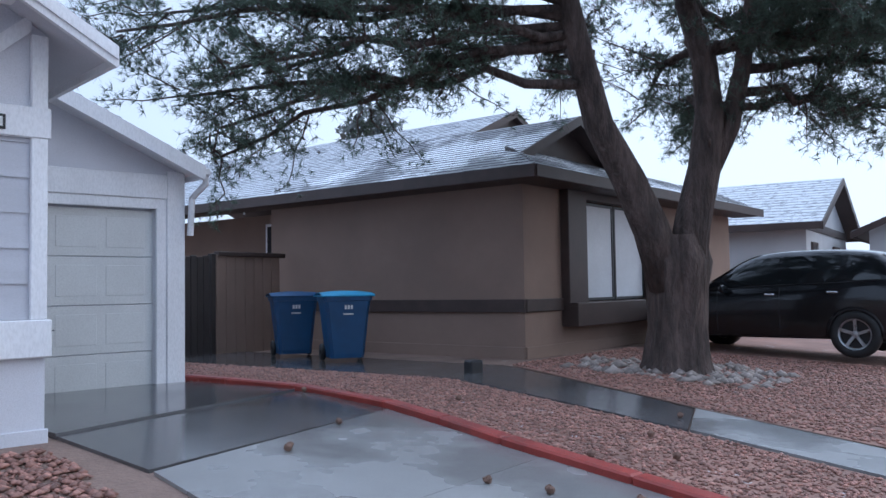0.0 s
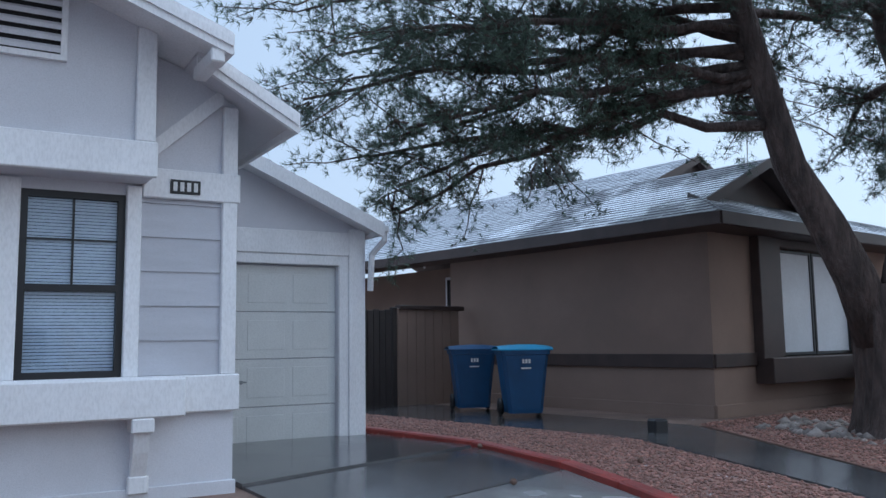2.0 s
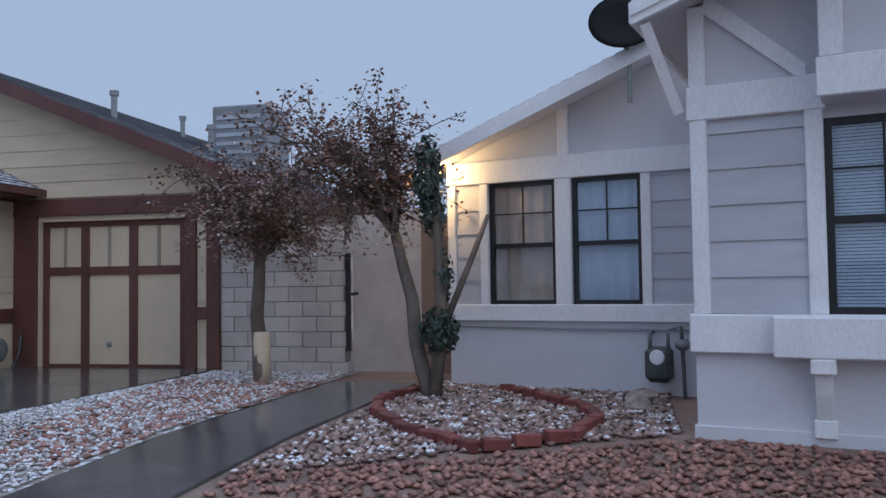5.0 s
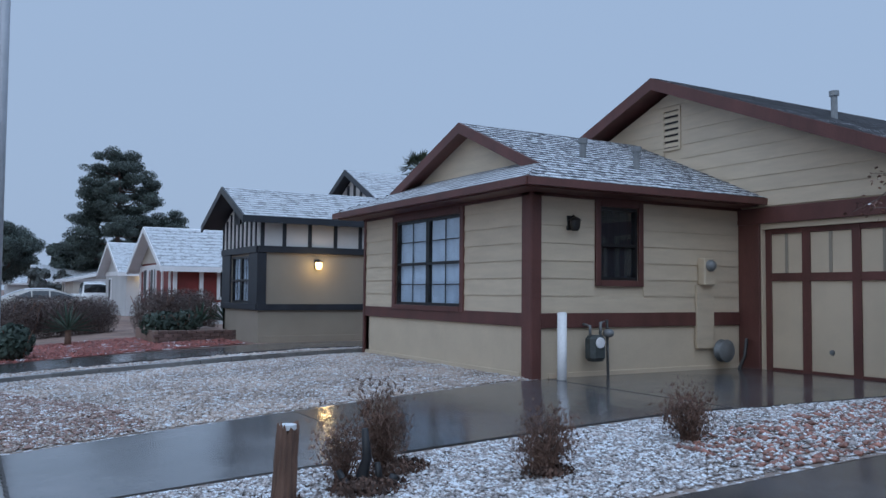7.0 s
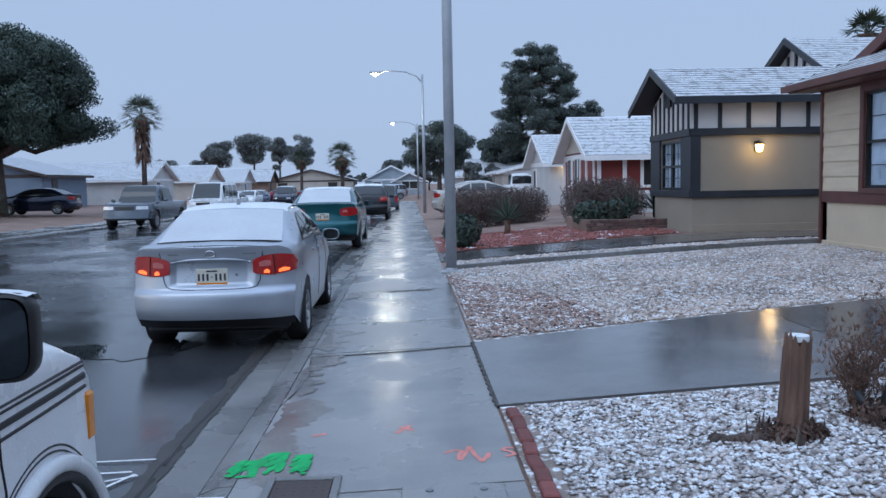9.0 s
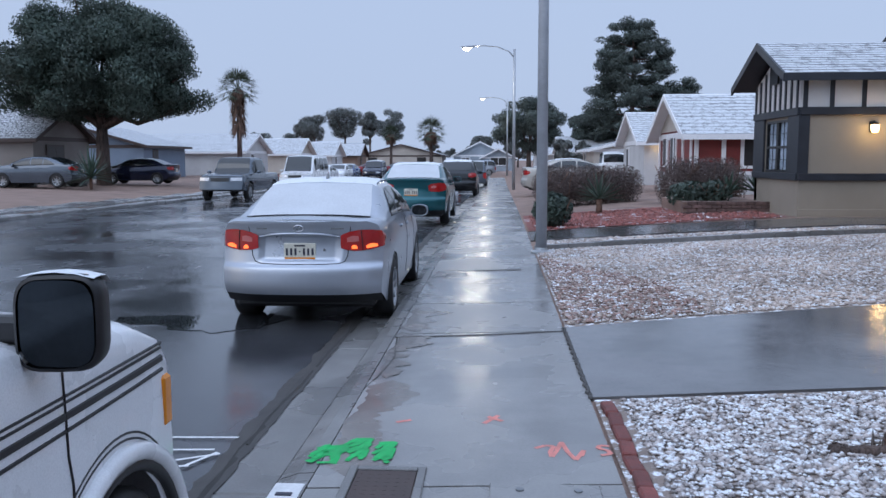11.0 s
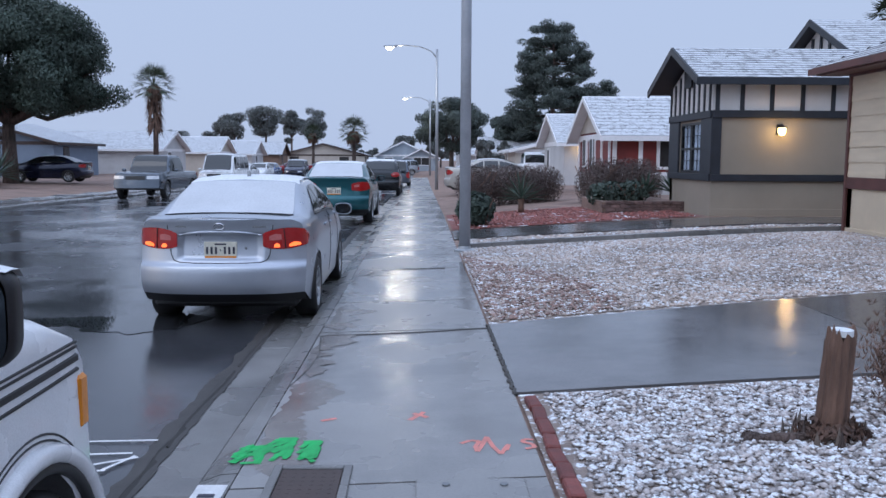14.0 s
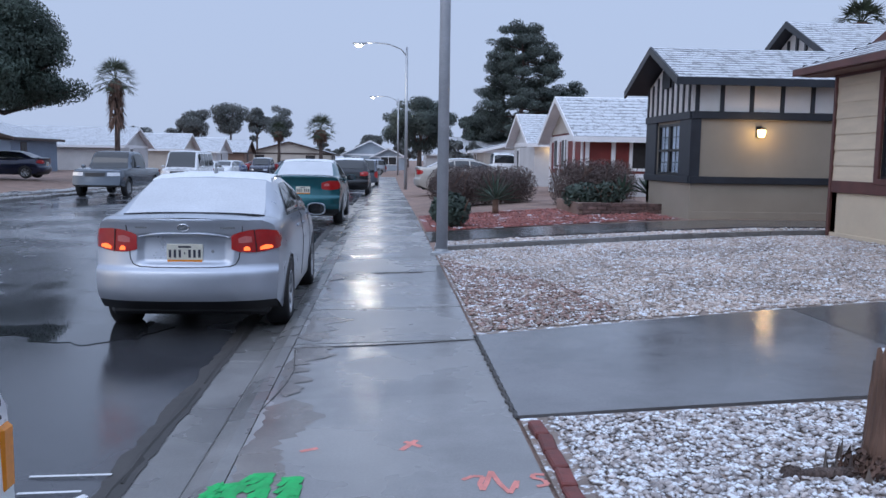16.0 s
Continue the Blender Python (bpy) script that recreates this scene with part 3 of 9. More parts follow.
for k in range(12):
    x0, x1 = lerp(0.62, 6.9, k / 12), lerp(0.62, 6.9, (k + 1) / 12)
    y0, y1 = lerp(12.22, 12.42, k / 12), lerp(12.22, 12.42, (k + 1) / 12)
    b.add([(x0, y0, gz(x0, y0) - 0.05), (x1 - 0.01, y1, gz(x1, y1) - 0.05), (x1 - 0.01, y1 + 0.16, gz(x1, y1) - 0.05), (x0, y0 + 0.16, gz(x0, y0) - 0.05),
           (x0, y0, gz(x0, y0) + 0.07), (x1 - 0.01, y1, gz(x1, y1) + 0.07), (x1 - 0.01, y1 + 0.16, gz(x1, y1) + 0.07), (x0, y0 + 0.16, gz(x0, y0) + 0.07)],
          [(0, 1, 5, 4), (1, 2, 6, 5), (2, 3, 7, 6), (3, 0, 4, 7), (4, 5, 6, 7)])
single("garden_edging", b, M["gutter"], "dark wet concrete edging strip", kind="structure")

rs = random.Random(11)
NEAR = [(0.76, 2.1), (4.2, 2.05), (10.5, 1.9), (10.5, 3.8), (6.9, 3.95), (0.66, 4.1)]
tagged(single("rock_cover", stones([(0.78, 2.1), (4.4, 2.05), (6.4, 3.9), (0.78, 4.1)], 26000, 0.013, 0.028, 0.008, rs), M["stone"], "white landscape rocks under patchy snow"), kind="stuff")
tagged(single("rock_cover", stones([(4.4, 2.02), (10.4, 1.9), (10.4, 3.8), (6.4, 3.9)], 8000, 0.016, 0.036, 0.008, rs), M["stone"], "white landscape rocks under patchy snow"), kind="stuff")
tagged(single("rock_cover", stones([(0.66, 6.36), (6.7, 7.1), (6.7, 12.15), (0.66, 12.15)], 38000, 0.017, 0.036, 0.006, rs), M["far_stone"], "white landscape rocks with thin snow"), kind="stuff")
tagged(single("rock_cover", stones([(0.66, 12.5), (7.5, 12.7), (8.5, 13.5), (0.75, 13.45)], 4000, 0.025, 0.05, 0.006, rs), M["far_stone"], "white landscape rocks with thin snow"), kind="stuff")
tagged(single("rock_cover", stones([(0.8, 15.7), (5.6, 16.1), (5.6, 20.5), (0.8, 19.8)], 5000, 0.025, 0.055, 0.006, rs), M["red_stone"], "red lava rock with traces of snow"), kind="stuff")
tagged(single("rock_cover", stones([(10.5, -8.75), (4.5, -8.2), (0.4, -6.6), (-0.3, -7.7), (1.95, -8.75), (5.1, -10.1), (10.5, -10.3)], 30000, 0.012, 0.030, 0.006, rs), M["pink_stone"], "pink crushed rock"), kind="stuff")
tagged(single("rock_cover", stones([(-0.2, -8.95), (2.2, -10.05), (5.3, -11.95), (4.9, -15.5), (0, -15.5)], 18000, 0.014, 0.036, 0.006, rs), M["pink_stone"], "pink crushed rock"), kind="stuff")
tagged(single("rock_cover", stones([(0.7, -3.6), (5.4, -5.2), (6.4, -2.2), (5.0, 0.8), (0.7, 0.9)], 12000, 0.02, 0.05, 0.002, rs), M["pink_stone"], "pink and brown crushed rock"), kind="stuff")
tagged(single("rock_cover", stones([(5.0, 0.85), (6.6, -2.0), (9.3, -2.0), (9.6, 0.6)], 6000, 0.02, 0.05, 0.002, rs), M["brown_stone"], "brown rocks with patchy snow round the brick ring"), kind="stuff")
tagged(single("rock_cover", stones([(5.0, 2.0), (9.3, 1.8), (9.4, 3.8), (5.0, 3.0)], 1500, 0.02, 0.05, 0.01, rs), M["pink_stone"], "brown gravel and leaf litter"), kind="stuff")
tagged(single("rock_cover", stones([(0.64, 6.35), (1.9, 6.6), (1.9, 8.2), (1.0, 10.2), (0.64, 11.2)], 2400, 0.018, 0.036, 0.016, rs), M["brown_stone"], "bare brown rocks and leaf litter by the sidewalk"), kind="stuff")
# rubble round the pine
tagged(single("rock_cover", stones([(1.9, -11.6), (4.6, -12.1), (4.6, -13.6), (3.3, -14.2), (1.8, -13.4)], 340, 0.05, 0.14, 0.0, rs), M["rubble"], "heap of fieldstones round the pine trunk"), kind="stuff")


# ---- house kit ----
def walls_with_holes(b, m, u0, u1, z0, z1, thick, holes):
    """A wall as solid blocks round its openings, outer face at depth 0."""
    us = sorted({u0, u1, *[h[0] for h in holes], *[h[1] for h in holes]})
    zs = sorted({z0, z1, *[h[2] for h in holes], *[h[3] for h in holes]})
    for a, c in zip(us, us[1:]):
        run = None
        for e, g in zip(zs, zs[1:]):
            mid = ((a + c) / 2, (e + g) / 2)
            solid = not any(h[0] < mid[0] < h[1] and h[2] < mid[1] < h[3] for h in holes)
            if solid:
                run = (run[0], g) if run else (e, g)
            if run and not solid:
                b.box((a, -thick, run[0]), (c, 0, run[1]), m)
                run = None
        if run:
            b.box((a, -thick, run[0]), (c, 0, run[1]), m)
    return b


def boards(m, u0, u1, z0, z1, step, material, parent, holes=(), top=None, name="board"):
    """Lapped boards, each a piece, tilted so that the lower edge stands proud."""
    z = z0
    while z < z1 - 0.02:
        h = min(step, z1 - z)
        spans = [(u0, u1)]
        for hl in holes:
            if z < hl[3] - 0.02 and z + h > hl[2] + 0.02:
                spans = [s for a, c in spans for s in ((a, min(c, hl[0])), (max(a, hl[1]), c)) if s[1] - s[0] > 0.03]
        for a, c in spans:
            if c - a < 0.05:
                continue
            b = Build()
            if top:
                (a0, c0), (a1, c1) = [(max(a, top(q)[0]), min(c, top(q)[1])) for q in (z, z + h)]
                if c0 - a0 < 0.05:
                    continue
                c1 = max(a1 + 0.01, c1)
                b.add([m @ Vector(q) for q in ((a0, 0.003, z - 0.006), (c0, 0.003, z - 0.006), (c0, 0.024, z - 0.006), (a0, 0.024, z - 0.006), (a1, 0.003, z + h), (c1, 0.003, z + h), (c1, 0.010, z + h), (a1, 0.010, z + h))],
                      [(0, 1, 2, 3), (4, 7, 6, 5), (3, 2, 6, 7), (0, 3, 7, 4), (1, 5, 6, 2), (0, 4, 5, 1)])
                part(name, b, material, parent)
                continue
            b.prism([(0.003, z - 0.006), (0.024, z - 0.006), (0.010, z + h), (0.003, z + h)], a, c,
                    m @ Matrix(((0, 1, 0, 0), (1, 0, 0, 0), (0, 0, 1, 0), (0, 0, 0, 1))))
            part(name, b, material, parent)
        z += step


def window(m, u0, u1, z0, z1, parent, frame_mat, back_mat, grid=True, blind=False, fr=0.045, inset=0.03, trim=None, tw=0.1, sash=True):
    """A hung window set into its opening: frame, two panes, mullions, what hangs behind it."""
    w = new("window")
    w.parent = parent
    if parent in ORIGIN:
        w.location = -ORIGIN[parent]
    b = Build()
    zm = lerp(z0, z1, 0.48)
    d0, d1 = -inset - 0.05, -inset + 0.03
    b.box((u0, d0, z0), (u0 + fr, d1, z1), m)
    b.box((u1 - fr, d0, z0), (u1, d1, z1), m)
    b.box((u0 + fr, d0, z1 - fr), (u1 - fr, d1, z1), m)
    b.box((u0 + fr, d0, z0), (u1 - fr, d1, z0 + fr), m)
    if sash:
        b.box((u0 + fr, d0, zm - fr / 2), (u1 - fr, d1 + 0.01, zm + fr / 2), m)
    part("window_frame", b, frame_mat, w)
    for a, c in (((z0 + fr, zm - fr / 2), (zm + fr / 2, z1 - fr)) if sash else ((z0 + fr, z1 - fr),)):
        b = Build()
        b.box((u0 + fr, -inset - 0.012, a), (u1 - fr, -inset - 0.006, c), m)
        p = part("pane", b, M["glass"], w)
        p.visible_shadow = False
    if grid:
        b = Build()
        um, za = (u0 + u1) / 2, (zm + z1) / 2
        b.box((um - 0.008, -inset - 0.004, zm + fr / 2), (um + 0.008, -inset + 0.008, z1 - fr), m)
        b.box((u0 + fr, -inset - 0.004, za - 0.008), (u1 - fr, -inset + 0.006, za + 0.008), m)
        if grid == 2:
            zb = (zm + z0) / 2
            b.box((um - 0.008, -inset - 0.004, z0 + fr), (um + 0.008, -inset + 0.008, zm - fr / 2), m)
            b.box((u0 + fr, -inset - 0.004, zb - 0.008), (u1 - fr, -inset + 0.006, zb + 0.008), m)
        part("glazing_bar", b, frame_mat, w)
    b = Build()
    if blind:
        z = z0 + fr
        k = 0
        while z < z1 - fr:
            t = 0.004 * math.sin(k * 1.7)
            b.box((u0 + fr, -inset - 0.034 + t, z), (u1 - fr, -inset - 0.028 + t, z + 0.019), m)
            z += 0.024
            k += 1
        part("blind_slats", b, back_mat, w)
    else:
        n = 14
        b.grid([[m @ Vector((lerp(u0, u1, i / n), -inset - 0.04 + 0.012 * math.sin(i * 1.9), z)) for i in range(n + 1)] for z in (z0, z1)])
        part("curtain", b, back_mat, w)
    # near-black board closes the opening in place of an unlit room
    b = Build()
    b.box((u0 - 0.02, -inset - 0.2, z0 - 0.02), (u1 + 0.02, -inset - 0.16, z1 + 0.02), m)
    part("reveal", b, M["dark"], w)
    if trim:
        b = Build()
        b.box((u0 - tw, 0.0, z0 - tw), (u0, 0.045, z1 + tw), m, 0.006)
        b.box((u1, 0.0, z0 - tw), (u1 + tw, 0.045, z1 + tw), m, 0.006)
        b.box((u0, 0.0, z1), (u1, 0.045, z1 + tw), m, 0.006)
        b.box((u0, 0.0, z0 - tw), (u1, 0.055, z0), m, 0.006)
        part("window_trim", b, trim, w)
    return w


def roof_plane(poly, material, parent, under, thick=0.1, tab=(0.33, 0.15), shingle=True, rng=random.Random(3)):
    """One sloping roof face: deck, then shingles in lapped courses with ragged tabs."""
    p = [Vector(q) for q in poly]
    nrm = Vector((0, 0, 0))
    for i in range(1, len(p) - 1):
        nrm += (p[i] - p[0]).cross(p[i + 1] - p[0])
    nrm.normalize()
    if nrm.z < 0:
        p.reverse()
        nrm = -nrm
    n = len(p)
    b = Build()
    b.add([q for q in p] + [q - Vector((0, 0, thick)) for q in p],
          [tuple(range(n)), tuple(range(2 * n - 1, n - 1, -1))] + [(i, n + i, n + (i + 1) % n, (i + 1) % n) for i in range(n)])
    part("roof_deck", b, under, parent)
    up = (Vector((0, 0, 1)) - nrm * nrm.z).normalized()
    u = up.cross(nrm)
    o = min(p, key=lambda q: q.dot(up))
    pp = [((q - o).dot(u), (q - o).dot(up)) for q in p]
    v1 = max(q[1] for q in pp)
    b = Build()
    v, k = 0.0, 0
    tw, th = tab
    while v < v1:
        vm = min(v + th * 0.5, v1)
        hits = []
        for (a0, c0), (a1, c1) in zip(pp, pp[1:] + pp[:1]):
            if (c0 - vm) * (c1 - vm) < 0:
                hits.append(a0 + (a1 - a0) * (vm - c0) / (c1 - c0))
        if len(hits) >= 2:
            a, c = min(hits), max(hits)
            x = a - (k % 2) * tw * 0.5
            while x < c:
                x0, x1 = max(a, x + 0.003), min(c, x + tw - 0.003)
                if x1 - x0 > 0.02:
                    lift = 0.014 + rng.uniform(0, 0.006)
                    drop = rng.uniform(-0.008, 0.008)
                    q0 = o + u * x0 + up * (v + drop) + nrm * lift
                    q1 = o + u * x1 + up * (v + drop) + nrm * lift
                    q2 = o + u * x1 + up * min(v + th + 0.01, v1) + nrm * 0.006
                    q3 = o + u * x0 + up * min(v + th + 0.01, v1) + nrm * 0.006
                    b.add([q0, q1, q2, q3, q0 - nrm * lift, q1 - nrm * lift], [(0, 1, 2, 3), (4, 5, 1, 0), (4, 0, 3), (5, 2, 1)])
                x += tw
        v += th
        k += 1
    if b.f:
        s = part("shingle_course", b, material, parent)
        s["kind"] = "stuff"


def plank(b, p0, p1, h, t, side=Vector((0, 0, 1))):
    """A fascia board from p0 to p1, hanging h below the line and t thick."""
    p0, p1 = Vector(p0), Vector(p1)
    d = (p1 - p0).normalized()
    nrm = d.cross(Vector((0, 0, 1)))
    nrm = nrm.normalized() * t / 2
    dn = Vector((0, 0, -h))
    v = [q + e + s for q in (p0, p1) for e in (Vector((0, 0, 0)), dn) for s in (-nrm, nrm)]
    return b.add(v, [(0, 1, 3, 2), (4, 6, 7, 5), (0, 4, 5, 1), (2, 3, 7, 6), (0, 2, 6, 4), (1, 5, 7, 3)])


def gable_vent(m, u0, u1, z0, z1, n, frame_mat, slat_mat, parent):
    v = new("gable_vent")
    v.parent = parent
    if parent in ORIGIN:
        v.location = -ORIGIN[parent]
    b = Build()
    b.box((u0 - 0.04, 0, z0 - 0.04), (u0, 0.04, z1 + 0.04), m)
    b.box((u1, 0, z0 - 0.04), (u1 + 0.04, 0.04, z1 + 0.04), m)
    b.box((u0, 0, z1), (u1, 0.04, z1 + 0.04), m)
    b.box((u0, 0, z0 - 0.04), (u1, 0.04, z0), m)
    part("vent_frame", b, frame_mat, v)
    b = Build()
    b.box((u0, 0.002, z0), (u1, 0.008, z1), m)
    part("backing", b, M["dark"], v)
    for i in range(n):
        z = lerp(z0, z1, (i + 0.5) / n)
        h = (z1 - z0) / n * 0.36
        b = Build()
        b.prism([(0.008, z + h * 0.2), (0.012, z + h), (0.04, z + h * 0.1), (0.038, z - h)], u0, u1,
                m @ Matrix(((0, 1, 0, 0), (1, 0, 0, 0), (0, 0, 1, 0), (0, 0, 0, 1))))
        part("slat", b, slat_mat, v)


def wall_lamp(m, u, z, label, lit=True, s=1.0, watts=9.0):
    """A jar lantern on a wall plate."""
    t = thing("wall_lamp", label, "lamp", m=m @ pose(u, 0, z))
    b = Build()
    b.box((-0.06 * s, 0.0, -0.1 * s), (0.06 * s, 0.025, 0.1 * s), ch=0.008)
    b.tube([(0, 0.02, 0.05 * s), (0, 0.09 * s, 0.1 * s), (0, 0.12 * s, 0.07 * s)], 0.012, 6)
    part("wall_plate", b, M["bronze"], t)
    b = Build()
    b.smooth = True
    b.lathe([(0.02 * s, 0.08 * s), (0.085 * s, 0.04 * s), (0.09 * s, 0.03 * s)], pose(0, 0.12 * s, 0), 12)
    part("cap", b, M["bronze"], t)
    b = Build()
    b.smooth = True
    b.lathe([(0.075 * s, 0.03 * s), (0.07 * s, -0.06 * s), (0.045 * s, -0.11 * s), (0.0, -0.115 * s)], pose(0, 0.12 * s, 0), 12)
    part("glass_jar", b, M["lamp_warm"] if lit else M["bronze"], t)
    if lit:
        lp = new("lamp_light", bpy.data.lights.new("lamp_light", "POINT"))
        lp.data.energy, lp.data.color, lp.data.shadow_soft_size = watts, (1.0, 0.62, 0.25), 0.09
        lp.parent = t
        lp.location = (0, 0.30 * s, -0.04)
    return t


# ---- tan house with maroon trim ----
tan = thing("tan_house", "tan lap-sided bungalow with maroon trim and snowy shingle roof", "house", loc=(6.75, 7.15, 0.25))
Z0 = 0.20
f_front, f_south, f_gar = face(6.75, 12.35, 0, -1), face(6.75, 7.15, 1, 0), face(10.7, 7.15, 0, -1)
# front wall: u runs south from the far corner
WF = (1.28, 3.43, 1.20, 2.60)
b = Build()
walls_with_holes(b, f_front, 0, 5.2, Z0, 2.78, 0.18, [WF])
part("wall", b, M["tan_stucco"], tan, "tan stucco lower wall")
b = Build()
walls_with_holes(b, f_south, 0.18, 4.1, Z0, 2.78, 0.18, [(1.14, 1.84, 1.60, 2.62)])
part("wall", b, M["tan_stucco"], tan)
b = Build()
DG = (0.42, 2.76, 0.22, 2.40)
walls_with_holes(b, f_gar, 0.0, 3.25, Z0, 3.0, 0.2, [DG])
part("wall", b, M["tan_stucco"], tan)
# gable wall over the garage, ridge at y 8.6
SL = 0.389
b = Build()
b.prism([(-6.0, 2.78), (3.25, 2.78), (3.25, 3.02), (-1.45, 3.02 + 4.7 * SL), (-6.0, 3.12)], -0.2, 0.0, f_gar)
part("gable_wall", b, M["tan_stucco"], tan)
b = Build()
b.box((10.9, 3.9, Z0), (22, 4.1, 3.0))
part("wall", b, M["tan_stucco"], tan)
for lo, hi in (((10.9, 12.8, Z0), (22, 13.0, 3.0)), ((6.75, 12.17, Z0), (10.9, 12.35, 2.78)), ((21.8, 4.1, Z0), (22, 12.8, 3.0))):
    b = Build()
    b.box(lo, hi)
    part("wall", b, M["tan_stucco"], tan)
# lapped boards
boards(f_front, 0.0, 5.03, 1.15, 2.78, 0.235, M["tan"], tan, [(WF[0] - 0.1, WF[1] + 0.1, WF[2] - 0.1, WF[3] + 0.1)])
boards(f_south, 0.13, 3.93, 1.15, 2.78, 0.235, M["tan"], tan, [(1.04, 1.94, 1.50, 2.72)])
boards(f_gar, -6.0, 3.25, 2.75, 4.85, 0.235, M["tan"], tan, [(-1.58, -1.2, 3.86, 4.58)],
       top=lambda z: (-1.45 - (4.85 - z) / SL, -1.45 + max(0.0, (4.85 - z)) / SL))
boards(f_gar, 2.96, 3.1, 0.3, 2.5, 0.235, M["tan"], tan, [(2.9, 3.2, 0.98, 1.15)])
# maroon trim boards
b = Build()
b.box((0, 0.0, 0.97), (5.2, 0.04, 1.15), f_front, 0.006)
part("belt_board", b, M["maroon"], tan, "maroon belt board")
b = Build()
b.box((0.12, 0.0, 0.95), (3.95, 0.04, 1.15), f_south, 0.006)
part("belt_board", b, M["maroon"], tan)
b = Build()
b.box((5.03, 0.0, 0.22), (5.24, 0.05, 2.78), f_front, 0.006)
b.box((-0.04, 0.002, 0.22), (0.12, 0.05, 2.78), f_south, 0.006)
part("corner_board", b, M["maroon"], tan, "wide maroon corner board")
b = Build()
b.box((0.0, 0.0, 0.22), (0.06, 0.05, 2.78), f_front, 0.006)
part("corner_board", b, M["maroon"], tan)
b = Build()
b.box((0.0, 0.0, 2.48), (3.25, 0.06, 2.72), f_gar, 0.006)
part("header_board", b, M["maroon"], tan)
for u0, u1 in ((0.02, 0.40), (2.78, 2.94), (3.1, 3.29)):
    b = Build()
    b.box((u0, 0.0, 0.2), (u1, 0.055, 2.48), f_gar, 0.006)
    part("door_casing", b, M["maroon"], tan)
b = Build()
b.box((2.9, 0.0, 0.98), (3.2, 0.045, 1.15), f_gar, 0.006)
part("belt_board", b, M["maroon"], tan)
b = Build()
b.box((0.0, 0.0, 2.70), (5.2, 0.05, 2.80), f_front)
b.box((0.0, 0.0, 2.70), (4.0, 0.05, 2.80), f_south)
part("frieze_board", b, M["maroon"], tan)
# stem wall ledge
b = Build()
b.box((0, 0.0, 0.12), (4.95, 0.02, 0.36), f_front, 0.006)
b.box((0.26, 0.0, 0.12), (3.95, 0.02, 0.36), f_south, 0.006)
part("stem_wall", b, M["tan_stucco"], tan)
# windows
wm = window(f_front, 1.28, 2.35, 1.2, 2.6, tan, M["black_metal"], M["curtain"], grid=2)
window(f_front, 2.36, 3.43, 1.2, 2.6, tan, M["black_metal"], M["curtain"], grid=2)
b = Build()
b.box((1.18, 0, 1.12), (1.28, 0.05, 2.7), f_front, 0.006)
b.box((3.43, 0, 1.12), (3.53, 0.05, 2.7), f_front, 0.006)
b.box((1.28, 0, 2.6), (3.43, 0.05, 2.7), f_front, 0.006)
b.box((1.28, 0, 1.12), (3.43, 0.06, 1.2), f_front, 0.006)
part("window_trim", b, M["maroon"], tan)
# the sheet behind this glass is near-black, as the room's darkness
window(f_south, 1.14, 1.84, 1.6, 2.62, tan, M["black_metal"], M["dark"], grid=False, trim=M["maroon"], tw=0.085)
# garage door: maroon stiles and rails with tan panels
gd = new("garage_door")
gd.parent = tan
gd.location = -ORIGIN[tan]
gd["label"] = "tan panelled garage door with maroon rails"
b = Build()
b.box((0.42, -0.14, 0.22), (2.76, -0.1, 2.40), f_gar)
part("door_leaf", b, M["tan_stucco"], gd)
for u in (0.42, 1.05, 1.83, 2.63):
    b = Build()
    b.box((u, -0.1, 0.22), (u + (0.13 if 0.5 < u < 2.5 else 0.1), -0.07, 2.40), f_gar, 0.004)
    part("stile", b, M["maroon"], gd)
for z, h in ((0.22, 0.12), (1.62, 0.12), (2.32, 0.08)):
    for u0, u1 in ((0.52, 1.05), (1.18, 1.83), (1.96, 2.63)):
        b = Build()
        b.box((u0, -0.1, z), (u1, -0.072, z + h), f_gar, 0.004)
        part("rail", b, M["maroon"], gd)
for u in (0.78, 1.5, 2.29):
    b = Build()
    b.box((u - 0.025, -0.1, 1.74), (u + 0.025, -0.085, 2.32), f_gar, 0.004)
    part("batten", b, M["tud_stucco"], gd)
b = Build()
b.lathe([(0.0, 0.03), (0.035, 0.02), (0.04, 0.0)], f_gar @ pose(1.5, -0.1, 0.62, -90), 12)
part("handle", b, M["grey_metal"], gd)
# roofs
RK = M["roof"]
TD = M["maroon"]
e0 = 2.86
roof_plane([(10.3, 3.45, 2.97), (22.4, 3.45, 2.97), (22.4, 8.6, 5.06), (10.3, 8.6, 5.06)], RK, tan, TD)
roof_plane([(10.3, 13.6, 3.12), (10.3, 8.6, 5.06), (22.4, 8.6, 5.06), (22.4, 13.6, 3.12)], RK, tan, TD)
roof_plane([(6.3, 6.65, e0), (10.72, 6.65, e0), (10.72, 9.5, 4.09), (7.05, 9.5, 4.09), (7.05, 7.4, 3.184)], RK, tan, TD)
roof_plane([(6.3, 12.8, e0), (10.72, 12.8, e0), (10.72, 9.5, 4.09), (7.05, 9.5, 4.09), (7.05, 11.95, 3.184)], RK, tan, TD)
roof_plane([(6.3, 6.65, e0), (7.05, 7.4, 3.184), (7.35, 7.75, 3.31), (7.35, 11.6, 3.31), (7.05, 11.95, 3.184), (6.3, 12.8, e0)], M["roof_snow"], tan, TD)
b = Build()
b.prism([(7.5, 3.2), (11.55, 3.2), (9.5, 4.05)], -0.05, 0.0, Matrix(((0, 1, 0, 7.36), (1, 0, 0, 0), (0, 0, 1, 0), (0, 0, 0, 1))))
part("gable_wall", b, M["tan"], tan)
b = Build()
